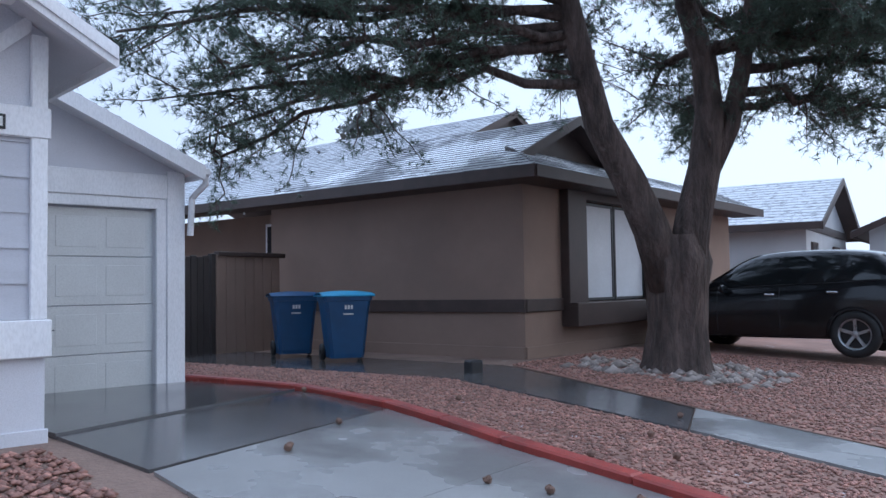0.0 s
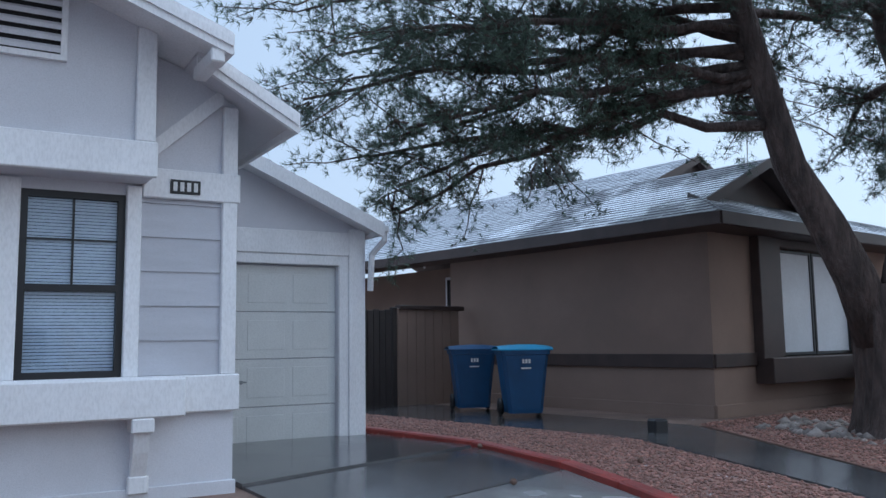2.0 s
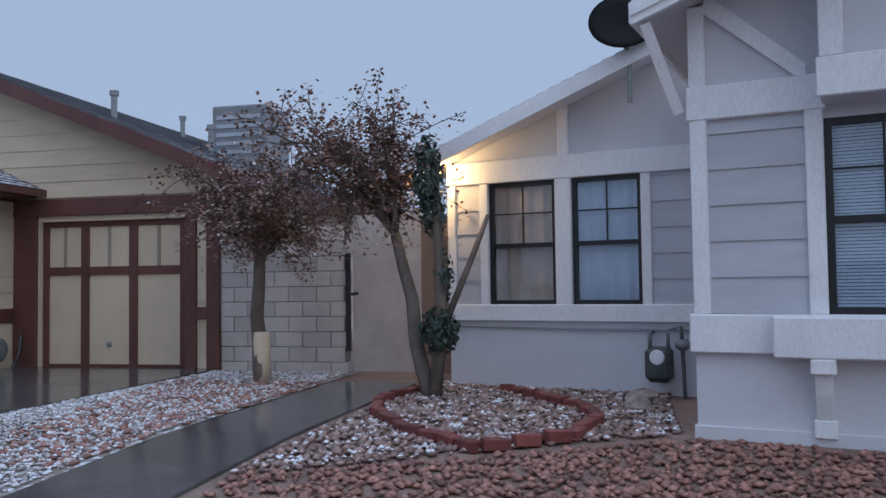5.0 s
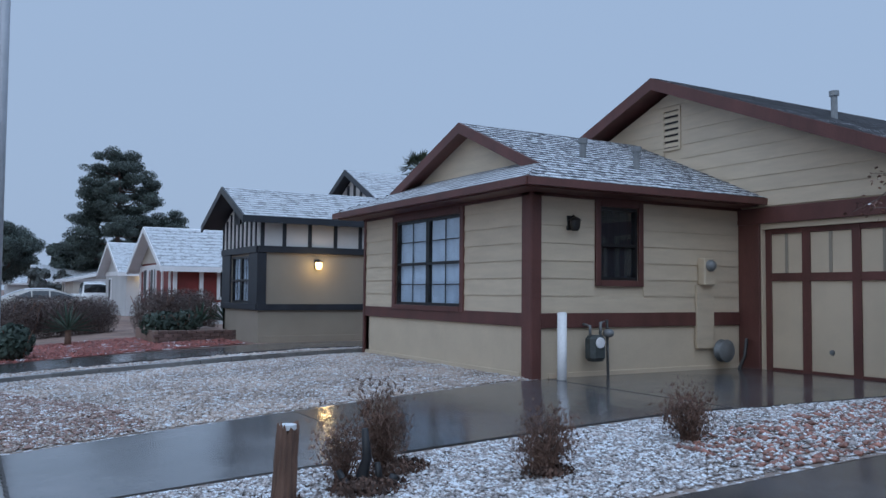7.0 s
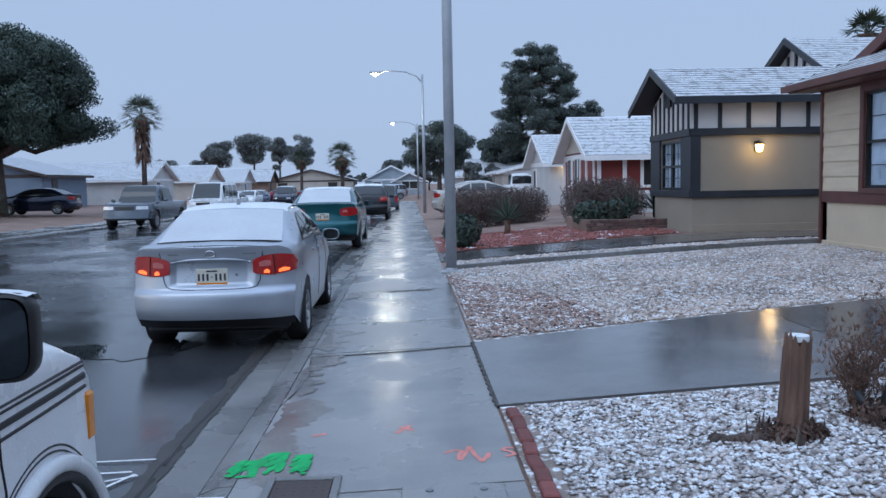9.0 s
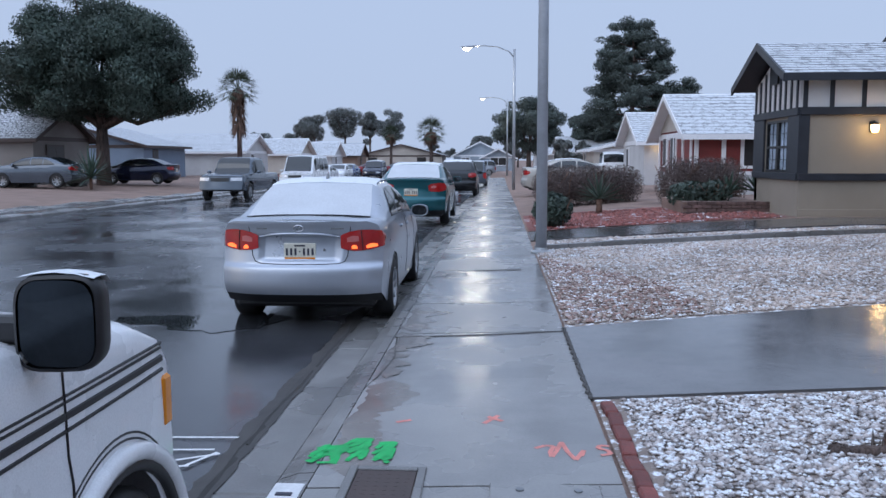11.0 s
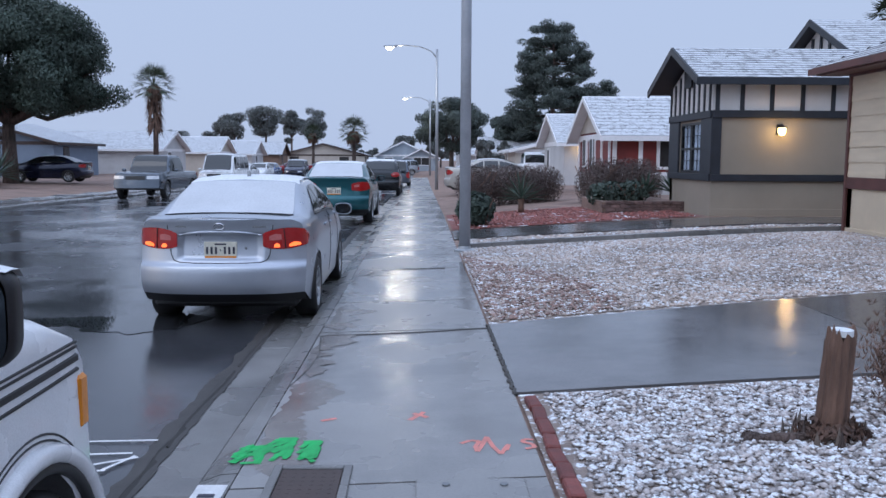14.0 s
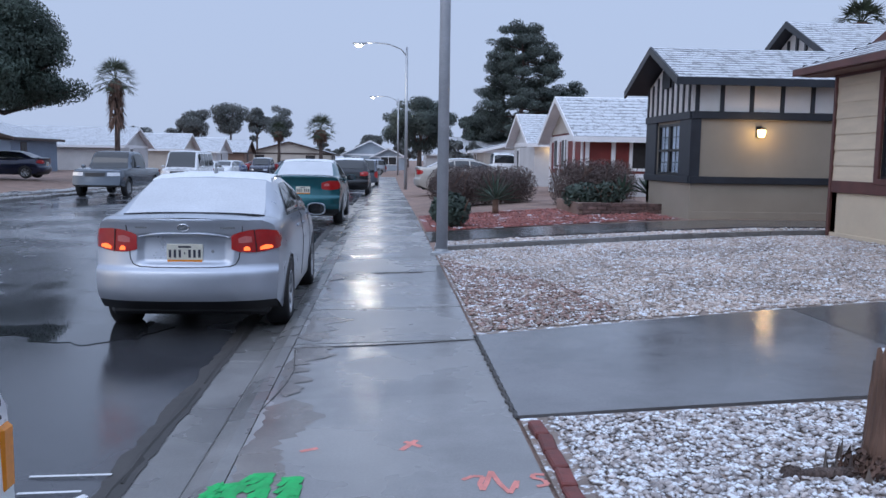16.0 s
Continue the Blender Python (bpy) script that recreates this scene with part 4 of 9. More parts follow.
plank(b, (7.04, 7.35, 3.17), (7.04, 9.5, 4.1), 0.17, 0.05)
plank(b, (7.04, 9.5, 4.1), (7.04, 12.0, 3.17), 0.17, 0.05)
part("fascia", b, M["maroon"], tan)
b = Build()
plank(b, (6.29, 6.62, e0), (6.29, 12.83, e0), 0.10, 0.05)
plank(b, (6.29, 6.63, e0), (10.72, 6.63, e0), 0.10, 0.05)
part("fascia", b, M["maroon"], tan)
b = Build()
plank(b, (10.28, 3.42, 2.96), (10.28, 8.6, 5.06), 0.2, 0.05)
plank(b, (10.28, 8.6, 5.06), (10.28, 13.6, 3.12), 0.2, 0.05)
plank(b, (10.3, 3.43, 2.96), (22.4, 3.43, 2.96), 0.16, 0.05)
part("fascia", b, M["maroon"], tan)
b = Build()
b.box((6.34, 6.7, 2.74), (6.75, 12.7, 2.77))
b.box((6.75, 6.7, 2.74), (10.6, 7.15, 2.77))
part("soffit", b, M["maroon"], tan)
gable_vent(f_gar, -1.56, -1.22, 3.9, 4.54, 6, M["tan_stucco"], M["tan_stucco"], tan)
for x, y, h in ((9.0, 7.6, 0.35), (8.3, 8.0, 0.3), (12.0, 6.4, 0.4), (13.5, 5.5, 0.42), (15.5, 7.2, 0.4)):
    b = Build()
    z = (e0 + 0.43 * (y - 6.65)) if x < 10 else (3.06 + SL * (y - 3.45))
    b.tube([(x, y, z - 0.1), (x, y, z + h)], 0.05, 8)
    b.tube([(x, y, z + h - 0.08), (x, y, z + h)], 0.075, 8)
    part("vent_pipe", b, M["grey_metal"], tan)
wall_lamp(f_south, 0.62, 2.36, "unlit bronze jar lantern on the tan house wall", lit=False)

# ---- pale grey house ----
GREY = pose(-1.022, -1.079, -0.267, 0, 0, -14.56)
grey = thing("grey_house", "pale grey bungalow with white half-timber trim and bay window", "house", m=GREY)
G0 = 0.42
f_bay, f_wing, f_door = face(7.6, 0.9, 0, -1), face(9.75, 4.0, 0, -1), face(10.3, -2.2, 0, -1)
f_bayR = face(7.6, -2.43, 1, 0)
LAT = M["grey"]
# bay: u runs from its far corner (0) to the garage corner (3.33)
WB = [(0.90, 1.64, 1.45, 2.81), (1.78, 2.49, 1.45, 2.81)]
b = Build()
walls_with_holes(b, f_bay, 0, 3.33, G0, 3.4, 0.18, WB)
b.prism([(0.0, 3.4), (3.33, 3.4), (3.33, 3.6), (2.9, 3.86), (1.8, 4.2), (0.6, 3.9), (0.0, 3.72)], -0.18, 0, f_bay)
part("wall", b, M["grey_stucco"], grey, "pale grey stucco bay wall")
b = Build()
b.box((7.78, -2.43, G0), (10.3, -2.25, 3.5))
part("wall", b, M["grey_stucco"], grey)
b = Build()
b.box((7.78, 0.72, G0), (9.75, 0.9, 3.6))
part("wall", b, M["grey_stucco"], grey)
boards(f_bay, 0.12, 0.80, 1.46, 2.87, 0.262, LAT, grey)
boards(f_bay, 2.60, 3.21, 1.46, 2.80, 0.262, LAT, grey)
for u0, u1, z0, z1, d in ((0.0, 0.12, 1.45, 3.72, 0.05), (3.21, 3.33, 1.45, 3.58, 0.05), (0.78, 0.90, 1.45, 2.88, 0.05), (2.49, 2.60, 1.45, 2.88, 0.05),
                          (1.64, 1.78, 1.45, 2.88, 0.04), (-0.02, 0.92, 2.87, 3.12, 0.06), (2.6, 3.35, 2.80, 3.03, 0.06)):
    b = Build()
    b.box((u0, 0, z0), (u1, d, z1), f_bay, 0.008)
    part("trim_board", b, M["white"], grey, "rough white trim board")
b = Build()
b.box((-0.03, 0, 1.17), (3.36, 0.07, 1.45), f_bay, 0.01)
part("belt_board", b, M["white"], grey)
b = Build()
b.box((0.55, 0.07, 1.155), (2.92, 0.2, 1.44), f_bay, 0.012)
part("window_shelf", b, M["white"], grey, "deep white shelf below the window")
for u in (0.86, 2.62):
    b = Build()
    b.box((u - 0.08, 0.0, 1.05), (u + 0.08, 0.2, 1.155), f_bay, 0.01)
    b.prism([(0.0, 1.05), (0.16, 1.05), (0.12, 0.9), (0.05, 0.72), (0.0, 0.72)], u - 0.055, u + 0.055,
            f_bay @ Matrix(((0, 1, 0, 0), (1, 0, 0, 0), (0, 0, 1, 0), (0, 0, 0, 1))))
    b.box((u - 0.075, 0.0, 0.6), (u + 0.075, 0.06, 0.73), f_bay, 0.01)
    part("bracket", b, M["white"], grey)
b = Build()
b.box((-0.02, 0, 0.4), (3.35, 0.025, 0.64), f_bay, 0.006)
part("stem_wall", b, M["grey_stucco"], grey)
for (u0, u1, z0, z1) in WB:
    window(f_bay, u0, u1, z0, z1, grey, M["black_metal"], M["blind"], grid=True, blind=True, fr=0.05)
# jettied gable over the windows
f_jet = face(7.25, 0.9, 0, -1)
b = Build()
b.prism([(0.9, 2.9), (2.62, 2.9), (2.62, 4.0), (1.8, 4.26), (0.9, 4.0)], -0.36, 0, f_jet)
part("jetty", b, M["grey_stucco"], grey, "jettied stucco gable")
for u0, u1, z0, z1 in ((0.88, 2.64, 2.89, 3.15), (0.9, 1.05, 3.15, 4.0), (2.48, 2.62, 3.15, 4.0)):
    b = Build()
    b.box((u0, 0, z0), (u1, 0.04, z1), f_jet, 0.008)
    part("trim_board", b, M["white"], grey)
gable_vent(f_jet, 1.53, 1.97, 3.70, 4.2, 6, M["white"], M["grey_stucco"], grey)
for side in (0, 1):
    b = Build()
    u0, u1 = (0.12, 0.80) if side == 0 else (3.21, 2.62)
    d = Vector((u1 - u0, 0, -0.62 if side == 0 else -0.55)).normalized() * 0.06
    q = [(u0, 3.66 if side == 0 else 3.6), (u0, 3.82 if side == 0 else 3.74), (u1, 3.2 if side == 0 else 3.2), (u1, 3.06)]
    b.prism(q, 0.0, 0.045, f_bay)
    part("brace", b, M["white"], grey, "diagonal white half-timber brace")
# house number plate as plain bars
np_ = thing("number_plate", "small black house number plate with pale bars", "sign", m=GREY @ f_bay @ pose(0, 0.06, 0))
b = Build()
b.box((2.80, 0.0, 2.84), (3.03, 0.012, 2.95), ch=0.004)
part("backing_plate", b, M["black"], np_)
for k in range(4):
    b = Build()
    b.box((2.822 + k * 0.052, 0.012, 2.86), (2.852 + k * 0.052, 0.016, 2.93))
    part("bar", b, M["white_paint"], np_)
# left wing
WW = [(0.5, 1.28, 1.46, 2.80), (1.46, 2.2, 1.46, 2.80)]
b = Build()
walls_with_holes(b, f_wing, 0, 3.1, G0, 3.05, 0.18, WW)
b.prism([(0.0, 3.05), (3.1, 3.05), (3.1, 4.1), (2.7, 4.05), (0.0, 3.08)], -0.18, 0, f_wing)
part("wall", b, M["grey_stucco"], grey)
boards(f_wing, 0.1, 0.42, 1.46, 2.8, 0.262, LAT, grey)
boards(f_wing, 2.3, 3.1, 1.46, 2.8, 0.262, LAT, grey)
for u0, u1, z0, z1, d in ((0.0, 0.1, 1.3, 2.8, 0.05), (0.4, 0.5, 1.46, 2.8, 0.05), (1.28, 1.46, 1.46, 2.8, 0.05), (2.2, 2.3, 1.46, 2.8, 0.05),
                          (0.0, 3.1, 2.8, 3.05, 0.06), (0.0, 3.1, 1.28, 1.46, 0.06), (1.32, 1.44, 3.05, 3.75, 0.05)):
    b = Build()
    b.box((u0, 0, z0), (u1, d, z1), f_wing, 0.008)
    part("trim_board", b, M["white"], grey)
for k, (u0, u1, z0, z1) in enumerate(WW):
    window(f_wing, u0, u1, z0, z1, grey, M["black_metal"], M["peach"] if k == 0 else M["blind"], grid=True, fr=0.045)
b = Build()
b.box((9.93, 3.82, G0), (19, 4.0, 3.1))
part("wall", b, M["grey_stucco"], grey)
b = Build()
b.tube([f_wing @ Vector((0.0, 0.03, 1.22)), f_wing @ Vector((1.5, 0.03, 1.20)), f_wing @ Vector((3.0, 0.03, 1.21))], 0.012, 6)
part("conduit", b, M["galv"], grey)
# garage front
DD = (0.0, 2.3, 0.42, 2.62)
b = Build()
walls_with_holes(b, f_door, -0.2, 2.60, G0, 3.05, 0.2, [(0.0, 2.28, 0.42, 2.60)])
part("wall", b, M["grey_stucco"], grey)
b = Build()
b.prism([(-0.2, 3.05), (2.60, 3.05), (2.60, 3.1), (0.4, 4.0), (-0.2, 4.05)], -0.2, 0, f_door)
part("gable_wall", b, M["grey_stucco"], grey)
b = Build()
b.box((10.5, -4.8, G0), (19, -4.6, 3.05))
part("wall", b, M["grey_stucco"], grey)
for u0, u1, z0, z1, d in ((2.28, 2.40, 0.42, 2.72, 0.03), (2.40, 2.62, 0.42, 3.05, 0.05), (-0.2, 2.40, 2.72, 3.0, 0.05), (0.85, 1.02, 3.0, 3.75, 0.04), (-0.2, 2.3, 2.60, 2.72, 0.03)):
    b = Build()
    b.box((u0, 0, z0), (u1, d, z1), f_door, 0.008)
    part("trim_board", b, M["white"], grey)
gd = new("garage_door")
gd.parent = grey
gd["label"] = "white sectional garage door"
for k in range(4):
    b = Build()
    z = 0.43 + k * 0.54
    b.box((0.0, -0.12, z), (2.28, -0.075, z + 0.532), f_door, 0.006)
    part("door_section", b, M["garage_white"], gd)
    for u in (0.12, 0.66, 1.2, 1.74):
        b = Build()
        b.box((u, -0.075, z + 0.1), (u + 0.44, -0.069, z + 0.44), f_door, 0.006)
        part("panel", b, M["garage_white"], gd)
b = Build()
b.tube([f_door @ Vector((1.12, -0.06, 1.25)), f_door @ Vector((1.12, -0.02, 1.25))], 0.022, 8)
b.tube([f_door @ Vector((1.07, -0.025, 1.26)), f_door @ Vector((1.18, -0.025, 1.25))], 0.009, 6)
part("handle", b, M["grey_metal"], gd)
# roofs
RS = M["roof_snow"]
ry = -0.87
# low upper gable that runs forward over the jetty, then the steeper eaves beside it
yr, zp = -0.9, 4.36
for yo, zo in ((-2.15, 3.91), (0.32, 3.93)):
    roof_plane([(6.8, yo, zo), (12.0, yo, zo), (12.0, yr, zp), (6.8, yr, zp)], RS, grey, M["white"])
    b = Build()
    plank(b, (6.79, yo, zo), (6.79, yr, zp), 0.17, 0.045)
    part("fascia", b, M["white"], grey)
    b = Build()
    plank(b, (6.78, yo, zo - 0.05), (6.78, yr, zp - 0.05), 0.06, 0.06)
    part("drip_edge", b, M["white"], grey)
    b = Build()
    plank(b, (6.8, yo, zo), (7.2, yo, zo), 0.15, 0.04)
    part("fascia", b, M["white"], grey)
b = Build()
b.box((6.78, -2.1, 3.68), (7.3, -2.0, 3.78), ch=0.01)
part("lookout", b, M["white"], grey, "white timber lookout")
b = Build()
b.tube([(7.24, 1.14, 3.56), (7.58, 0.98, 2.95)], 0.05, 4)
part("knee_brace", b, M["white"], grey, "white timber knee brace")
for yo, zo, yi, zi in ((-2.8, 3.5, -2.0, 3.94), (1.22, 3.71, 0.25, 4.04)):
    roof_plane([(7.2, yo, zo), (12.0, yo, zo), (12.0, yi, zi), (7.2, yi, zi)], RS, grey, M["grey_stucco"])
    b = Build()
    plank(b, (7.19, yo, zo), (7.19, yi, zi), 0.17, 0.045)
    part("fascia", b, M["white"], grey)
    b = Build()
    plank(b, (7.18, yo, zo - 0.05), (7.18, yi, zi - 0.05), 0.06, 0.06)
    part("drip_edge", b, M["white"], grey)
    b = Build()
    plank(b, (7.19, yo, zo), (12.0, yo, zo), 0.15, 0.04)
    part("fascia", b, M["white"], grey)
# wing roof and garage roof
roof_plane([(9.3, 4.15, 3.08), (19, 4.15, 3.08), (19, 1.2, 4.2), (9.3, 1.2, 4.2)], RS, grey, M["white"])
b = Build()
plank(b, (9.29, 4.15, 3.08), (9.29, 0.95, 4.29), 0.17, 0.045)
plank(b, (9.3, 4.16, 3.08), (19, 4.16, 3.08), 0.15, 0.04)
part("fascia", b, M["white"], grey)
roof_plane([(9.9, -4.88, 3.1), (19, -4.88, 3.1), (19, -1.9, 4.4), (9.9, -1.9, 4.4)], RS, grey, M["white"])
b = Build()
plank(b, (9.89, -4.88, 3.1), (9.89, -1.9, 4.4), 0.17, 0.045)
plank(b, (9.9, -4.89, 3.1), (19, -4.89, 3.1), 0.15, 0.04)
part("fascia", b, M["white"], grey)
b = Build()
b.tube([(9.98, -4.95, 3.05), (9.98, -4.95, 2.9), (10.15, -4.86, 2.74), (10.2, -4.86, 2.3)], 0.04, 8)
b.box((9.9, -4.98, 2.98), (12, -4.89, 3.08), ch=0.02)
part("downspout", b, M["white"], grey, "white gutter end and downspout")
# closing shell behind
b = Build()
b.box((18.8, -4.8, G0), (19, 4.0, 3.1))
part("wall", b, M["grey_stucco"], grey)
wall_lamp(GREY @ face(9.7, 4.02, 0, -1), -0.07, 2.98, "lit amber lantern at the grey house corner", True, 0.8, 34.0)


# ---- brown stucco house ----
BROWN = pose(5.56, -12.91, 0, 0, 0, -5.5)
brown = thing("brown_house", "brown stucco bungalow with dark trim and wet shingle roof", "house", m=BROWN)
f_bn, f_bf = face(0, 0, -1, 0), face(0, 0, 0, -1)
f_bn = Matrix(((1, 0, 0, 0), (0, 1, 0, 0), (0, 0, 1, 0), (0, 0, 0, 1)))
b = Build()
b.box((0.0, -0.2, 0.2), (5.75, 0, 3.0))
part("wall", b, M["brown_stucco"], brown)
b = Build()
walls_with_holes(b, f_bf, 0.2, 9.0, 0.2, 3.0, 0.2, [(1.75, 4.25, 1.1, 2.8)])
part("wall", b, M["brown_stucco"], brown)
b = Build()
b.box((5.55, -1.4, 0.2), (5.75, -0.2, 3.0))
part("wall", b, M["brown_stucco"], brown)
for lo, hi in (((5.75, -1.4, 0.2), (14, -1.2, 3.0)), ((13.8, -9, 0.2), (14, -1.4, 3.0)), ((0.2, -9.0, 0.2), (13.8, -8.8, 3.0))):
    b = Build()
    b.box(lo, hi)
    part("wall", b, M["brown_stucco"], brown)
b = Build()
b.box((-0.02, 0.0, 0.98), (5.75, 0.045, 1.18), ch=0.006)
part("belt_board", b, M["dark_trim"], brown, "dark brown belt board")
b = Build()
b.box((0.0, 0.0, 0.15), (5.75, 0.03, 0.46), ch=0.008)
b.box((0.0, 0.0, 0.15), (9.0, 0.03, 0.46), f_bf, 0.008)
part("stem_wall", b, M["brown_stucco"], brown)
for u0, u1, z0, z1, d in ((0.0, 1.2, 0.98, 1.18, 0.045), (1.1, 1.72, 0.95, 2.95, 0.16), (1.1, 5.0, 0.72, 1.1, 0.3), (4.25, 4.6, 1.1, 2.95, 0.16), (1.72, 4.25, 2.8, 2.95, 0.12)):
    b = Build()
    b.box((u0, 0, z0), (u1, d, z1), f_bf, 0.012)
    part("trim_board", b, M["dark_trim"], brown)
for u0, u1 in ((1.76, 2.98), (3.02, 4.24)):
    window(f_bf, u0, u1, 1.12, 2.78, brown, M["bronze"], M["dim_blind"], grid=False, sash=False)
    b = Build()
    b.box((u0 + 0.04, -0.035, 1.16), (u1 - 0.04, -0.02, 2.74), f_bf, 0.004)
    part("screen", b, M["blind"], brown, "off-white sun screen")
# small side window
wq = Matrix(((1, 0, 0, 0), (0, 1, 0, -1.2), (0, 0, 1, 0), (0, 0, 0, 1)))
b = Build()
b.box((6.1, 0, 2.0), (7.3, 0.04, 2.8), wq)
part("window_frame", b, M["white"], brown)
b = Build()
b.box((6.16, 0.04, 2.06), (7.24, 0.046, 2.74), wq)
# opaque pane coloured near-black for the dark room behind
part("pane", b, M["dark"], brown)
DK, RD = M["dark_trim"], M["roof_dark"]
E1 = 3.10
roof_plane([(-0.6, 0.6, E1), (5.0, 0.6, E1), (3.4, -2.0, 4.27), (0.1, -2.0, 4.27), (0.1, -0.1, 3.415)], RD, brown, DK)
roof_plane([(5.0, 0.6, E1), (14.5, 0.6, E1), (14.5, -2.0, 4.27), (3.4, -2.0, 4.27)], M['roof_snow'], brown, DK)
roof_plane([(2.3, -2.0, 4.27), (14.5, -2.0, 4.27), (14.5, -3.4, 4.9), (2.3, -3.4, 4.9)], M["roof_snow"], brown, DK)
roof_plane([(2.3, -3.4, 4.9), (14.5, -3.4, 4.9), (14.5, -9.6, 2.1 + 0.0), (2.3, -9.6, 2.1)], M["roof_snow"], brown, DK)
roof_plane([(0.1, -2.0, 4.27), (2.6, -2.0, 4.27), (2.6, -4.4, 3.19), (0.1, -4.4, 3.19)], RD, brown, DK)
roof_plane([(-0.6, 0.6, E1), (0.1, -0.1, 3.415), (0.5, -0.3, 3.595), (0.5, -9.2, 3.595), (-0.6, -9.6, E1)], RD, brown, DK)
b = Build()
b.prism([(0.15, 3.3), (4.2, 3.3), (2.0, 4.22)], -0.06, 0.0, face(0.42, 0, 0, -1))
b.prism([(1.9, 4.2), (4.9, 4.2), (3.4, 4.85)], -0.06, 0.0, face(2.42, 0, 0, -1))
part("gable_wall", b, M["dark_trim"], brown)
for p0, p1, h in (((0.09, -0.05, 3.40), (0.09, -2.0, 4.28), 0.16), ((0.09, -2.0, 4.28), (0.09, -4.4, 3.2), 0.16), ((2.29, -1.9, 4.24), (2.29, -3.4, 4.91), 0.14),
                  ((2.29, -3.4, 4.91), (2.29, -4.9, 4.24), 0.14), ((-0.61, 0.61, E1), (14.5, 0.61, E1), 0.17), ((-0.61, 0.6, E1), (-0.61, -9.6, E1), 0.17)):
    b = Build()
    plank(b, p0, p1, h, 0.05)
    part("fascia", b, DK, brown)
b = Build()
b.box((-0.55, -9.4, 2.93), (0.0, 0.55, 2.96))
b.box((0.0, 0.0, 2.93), (14.4, 0.55, 2.96))
part("soffit", b, DK, brown)
b = Build()
for k in range(5):
    x = 6.0 + k * 0.7
    b.ball((x, 0.45, 2.85), 0.025, 4)
part("light_string", b, M["white"], brown)

# side gate between the houses
gate = thing("side_gate", "dark wooden side gate between the houses", "gate", loc=(10.9, -11.4, 0.2))
for k in range(7):
    y = -10.65 - k * 0.135
    b = Build()
    b.box((10.85, y - 0.06, 0.24), (10.89, y + 0.06, 1.98 - (0.02 if k % 2 else 0)), ch=0.006)
    part("board", b, M["gate"], gate)
b = Build()
b.box((10.83, -11.55, 0.2), (10.93, -11.65, 2.02), ch=0.008)
part("post", b, M["gate"], gate)
b = Build()
b.box((10.83, -10.5, 0.2), (10.93, -10.6, 2.02), ch=0.008)
part("post", b, M["gate"], gate)
fence = thing("fence", "brown fence panel beside the side gate", "fence", loc=(10.9, -12.3, 0.2))
for k in range(7):
    y = -11.75 - k * 0.22
    b = Build()
    b.box((10.8, y - 0.105, 0.2), (10.85, y + 0.105, 2.0), ch=0.006)
    part("board", b, M["brown_stucco"], fence)
b = Build()
b.box((10.76, -13.3, 1.98), (10.9, -11.66, 2.06), ch=0.01)
part("cap_rail", b, M["dark_trim"], fence)

# block wall and slab gate between the grey and the tan house
wallb = thing("block_wall", "grey concrete block garden wall", "wall", loc=(10.75, 2.9, 0.25))
fr = face(10.72, 3.86, 0, -1)
mesh_block = {}
for r in range(10):
    z = 0.2 + r * 0.203
    u = -0.2 if r % 2 else 0.0
    while u < 1.8:
        a, c = max(0, u), min(1.84, u + 0.39)
        if c - a > 0.05:
            key = (round(a, 2), round(c, 2))
            b = Build()
            b.box((a, -0.19, z), (c, random.uniform(0, 0.006), z + 0.195), fr, 0.006)
            part("block", b, M["block"], wallb)
        u += 0.4
b = Build()
b.box((0.02, -0.17, 0.2), (1.82, -0.02, 2.22), fr)
part("mortar", b, M["gutter"], wallb)
sg = thing("yard_gate", "tall weathered grey slab gate with a black latch bar", "gate", loc=(10.75, 1.5, 0.25))
b = Build()
b.box((1.9, -0.1, 0.25), (2.85, -0.04, 2.42), fr, 0.008)
part("gate_leaf", b, M["block"], sg, "weathered board leaf")
b = Build()
b.box((2.85, -0.16, 0.25), (4.6, -0.02, 2.3), fr, 0.008)
part("side_panel", b, M["brown_stucco"], sg)
b = Build()
b.box((1.82, -0.02, 0.55), (1.88, 0.03, 1.85), fr)
b.tube([fr @ Vector((1.9, 0.04, 1.3)), fr @ Vector((2.0, 0.04, 1.32))], 0.02, 6)
part("latch", b, M["black"], sg)

# ---- half-timbered house ----
tud = thing("timbered_house", "beige stucco house with blue-black timber trim and snowy roof", "house", loc=(5.9, 16.1, 0.25))
f_ts, f_tf = face(5.9, 16.1, 1, 0), face(5.9, 18.9, 0, -1)
b = Build()
b.box((0.0, -0.18, 0.15), (4.6, 0, 3.05), f_ts)
part("wall", b, M["tud_stucco"], tud)
b = Build()
walls_with_holes(b, f_tf, 0, 2.62, 0.15, 3.05, 0.18, [(0.75, 2.15, 1.12, 2.2)])
b.prism([(0, 3.05), (2.62, 3.05), (1.4, 3.62)], -0.18, 0, f_tf)
part("wall", b, M["tud_stucco"], tud)
b = Build()
b.box((5.9, 18.72, 0.15), (10.5, 18.9, 3.05))
part("wall", b, M["tud_stucco"], tud)
for lo, hi in (((10.7, 17.5, 0.15), (20, 17.7, 3.3)), ((10.5, 18.9, 0.15), (10.7, 23.4, 3.3)), ((10.5, 16.1, 0.15), (10.7, 18.72, 3.0))):
    b = Build()
    b.box(lo, hi)
    part("wall", b, M["tud_stucco"], tud)
b = Build()
b.box((0.0, 0.0, 2.38), (4.6, 0.02, 3.02), f_ts)
part("upper_panel", b, M["tud_panel"], tud, "off-white upper panel")
b = Build()
b.box((0.0, 0.0, 2.38), (2.8, 0.02, 3.02), f_tf)
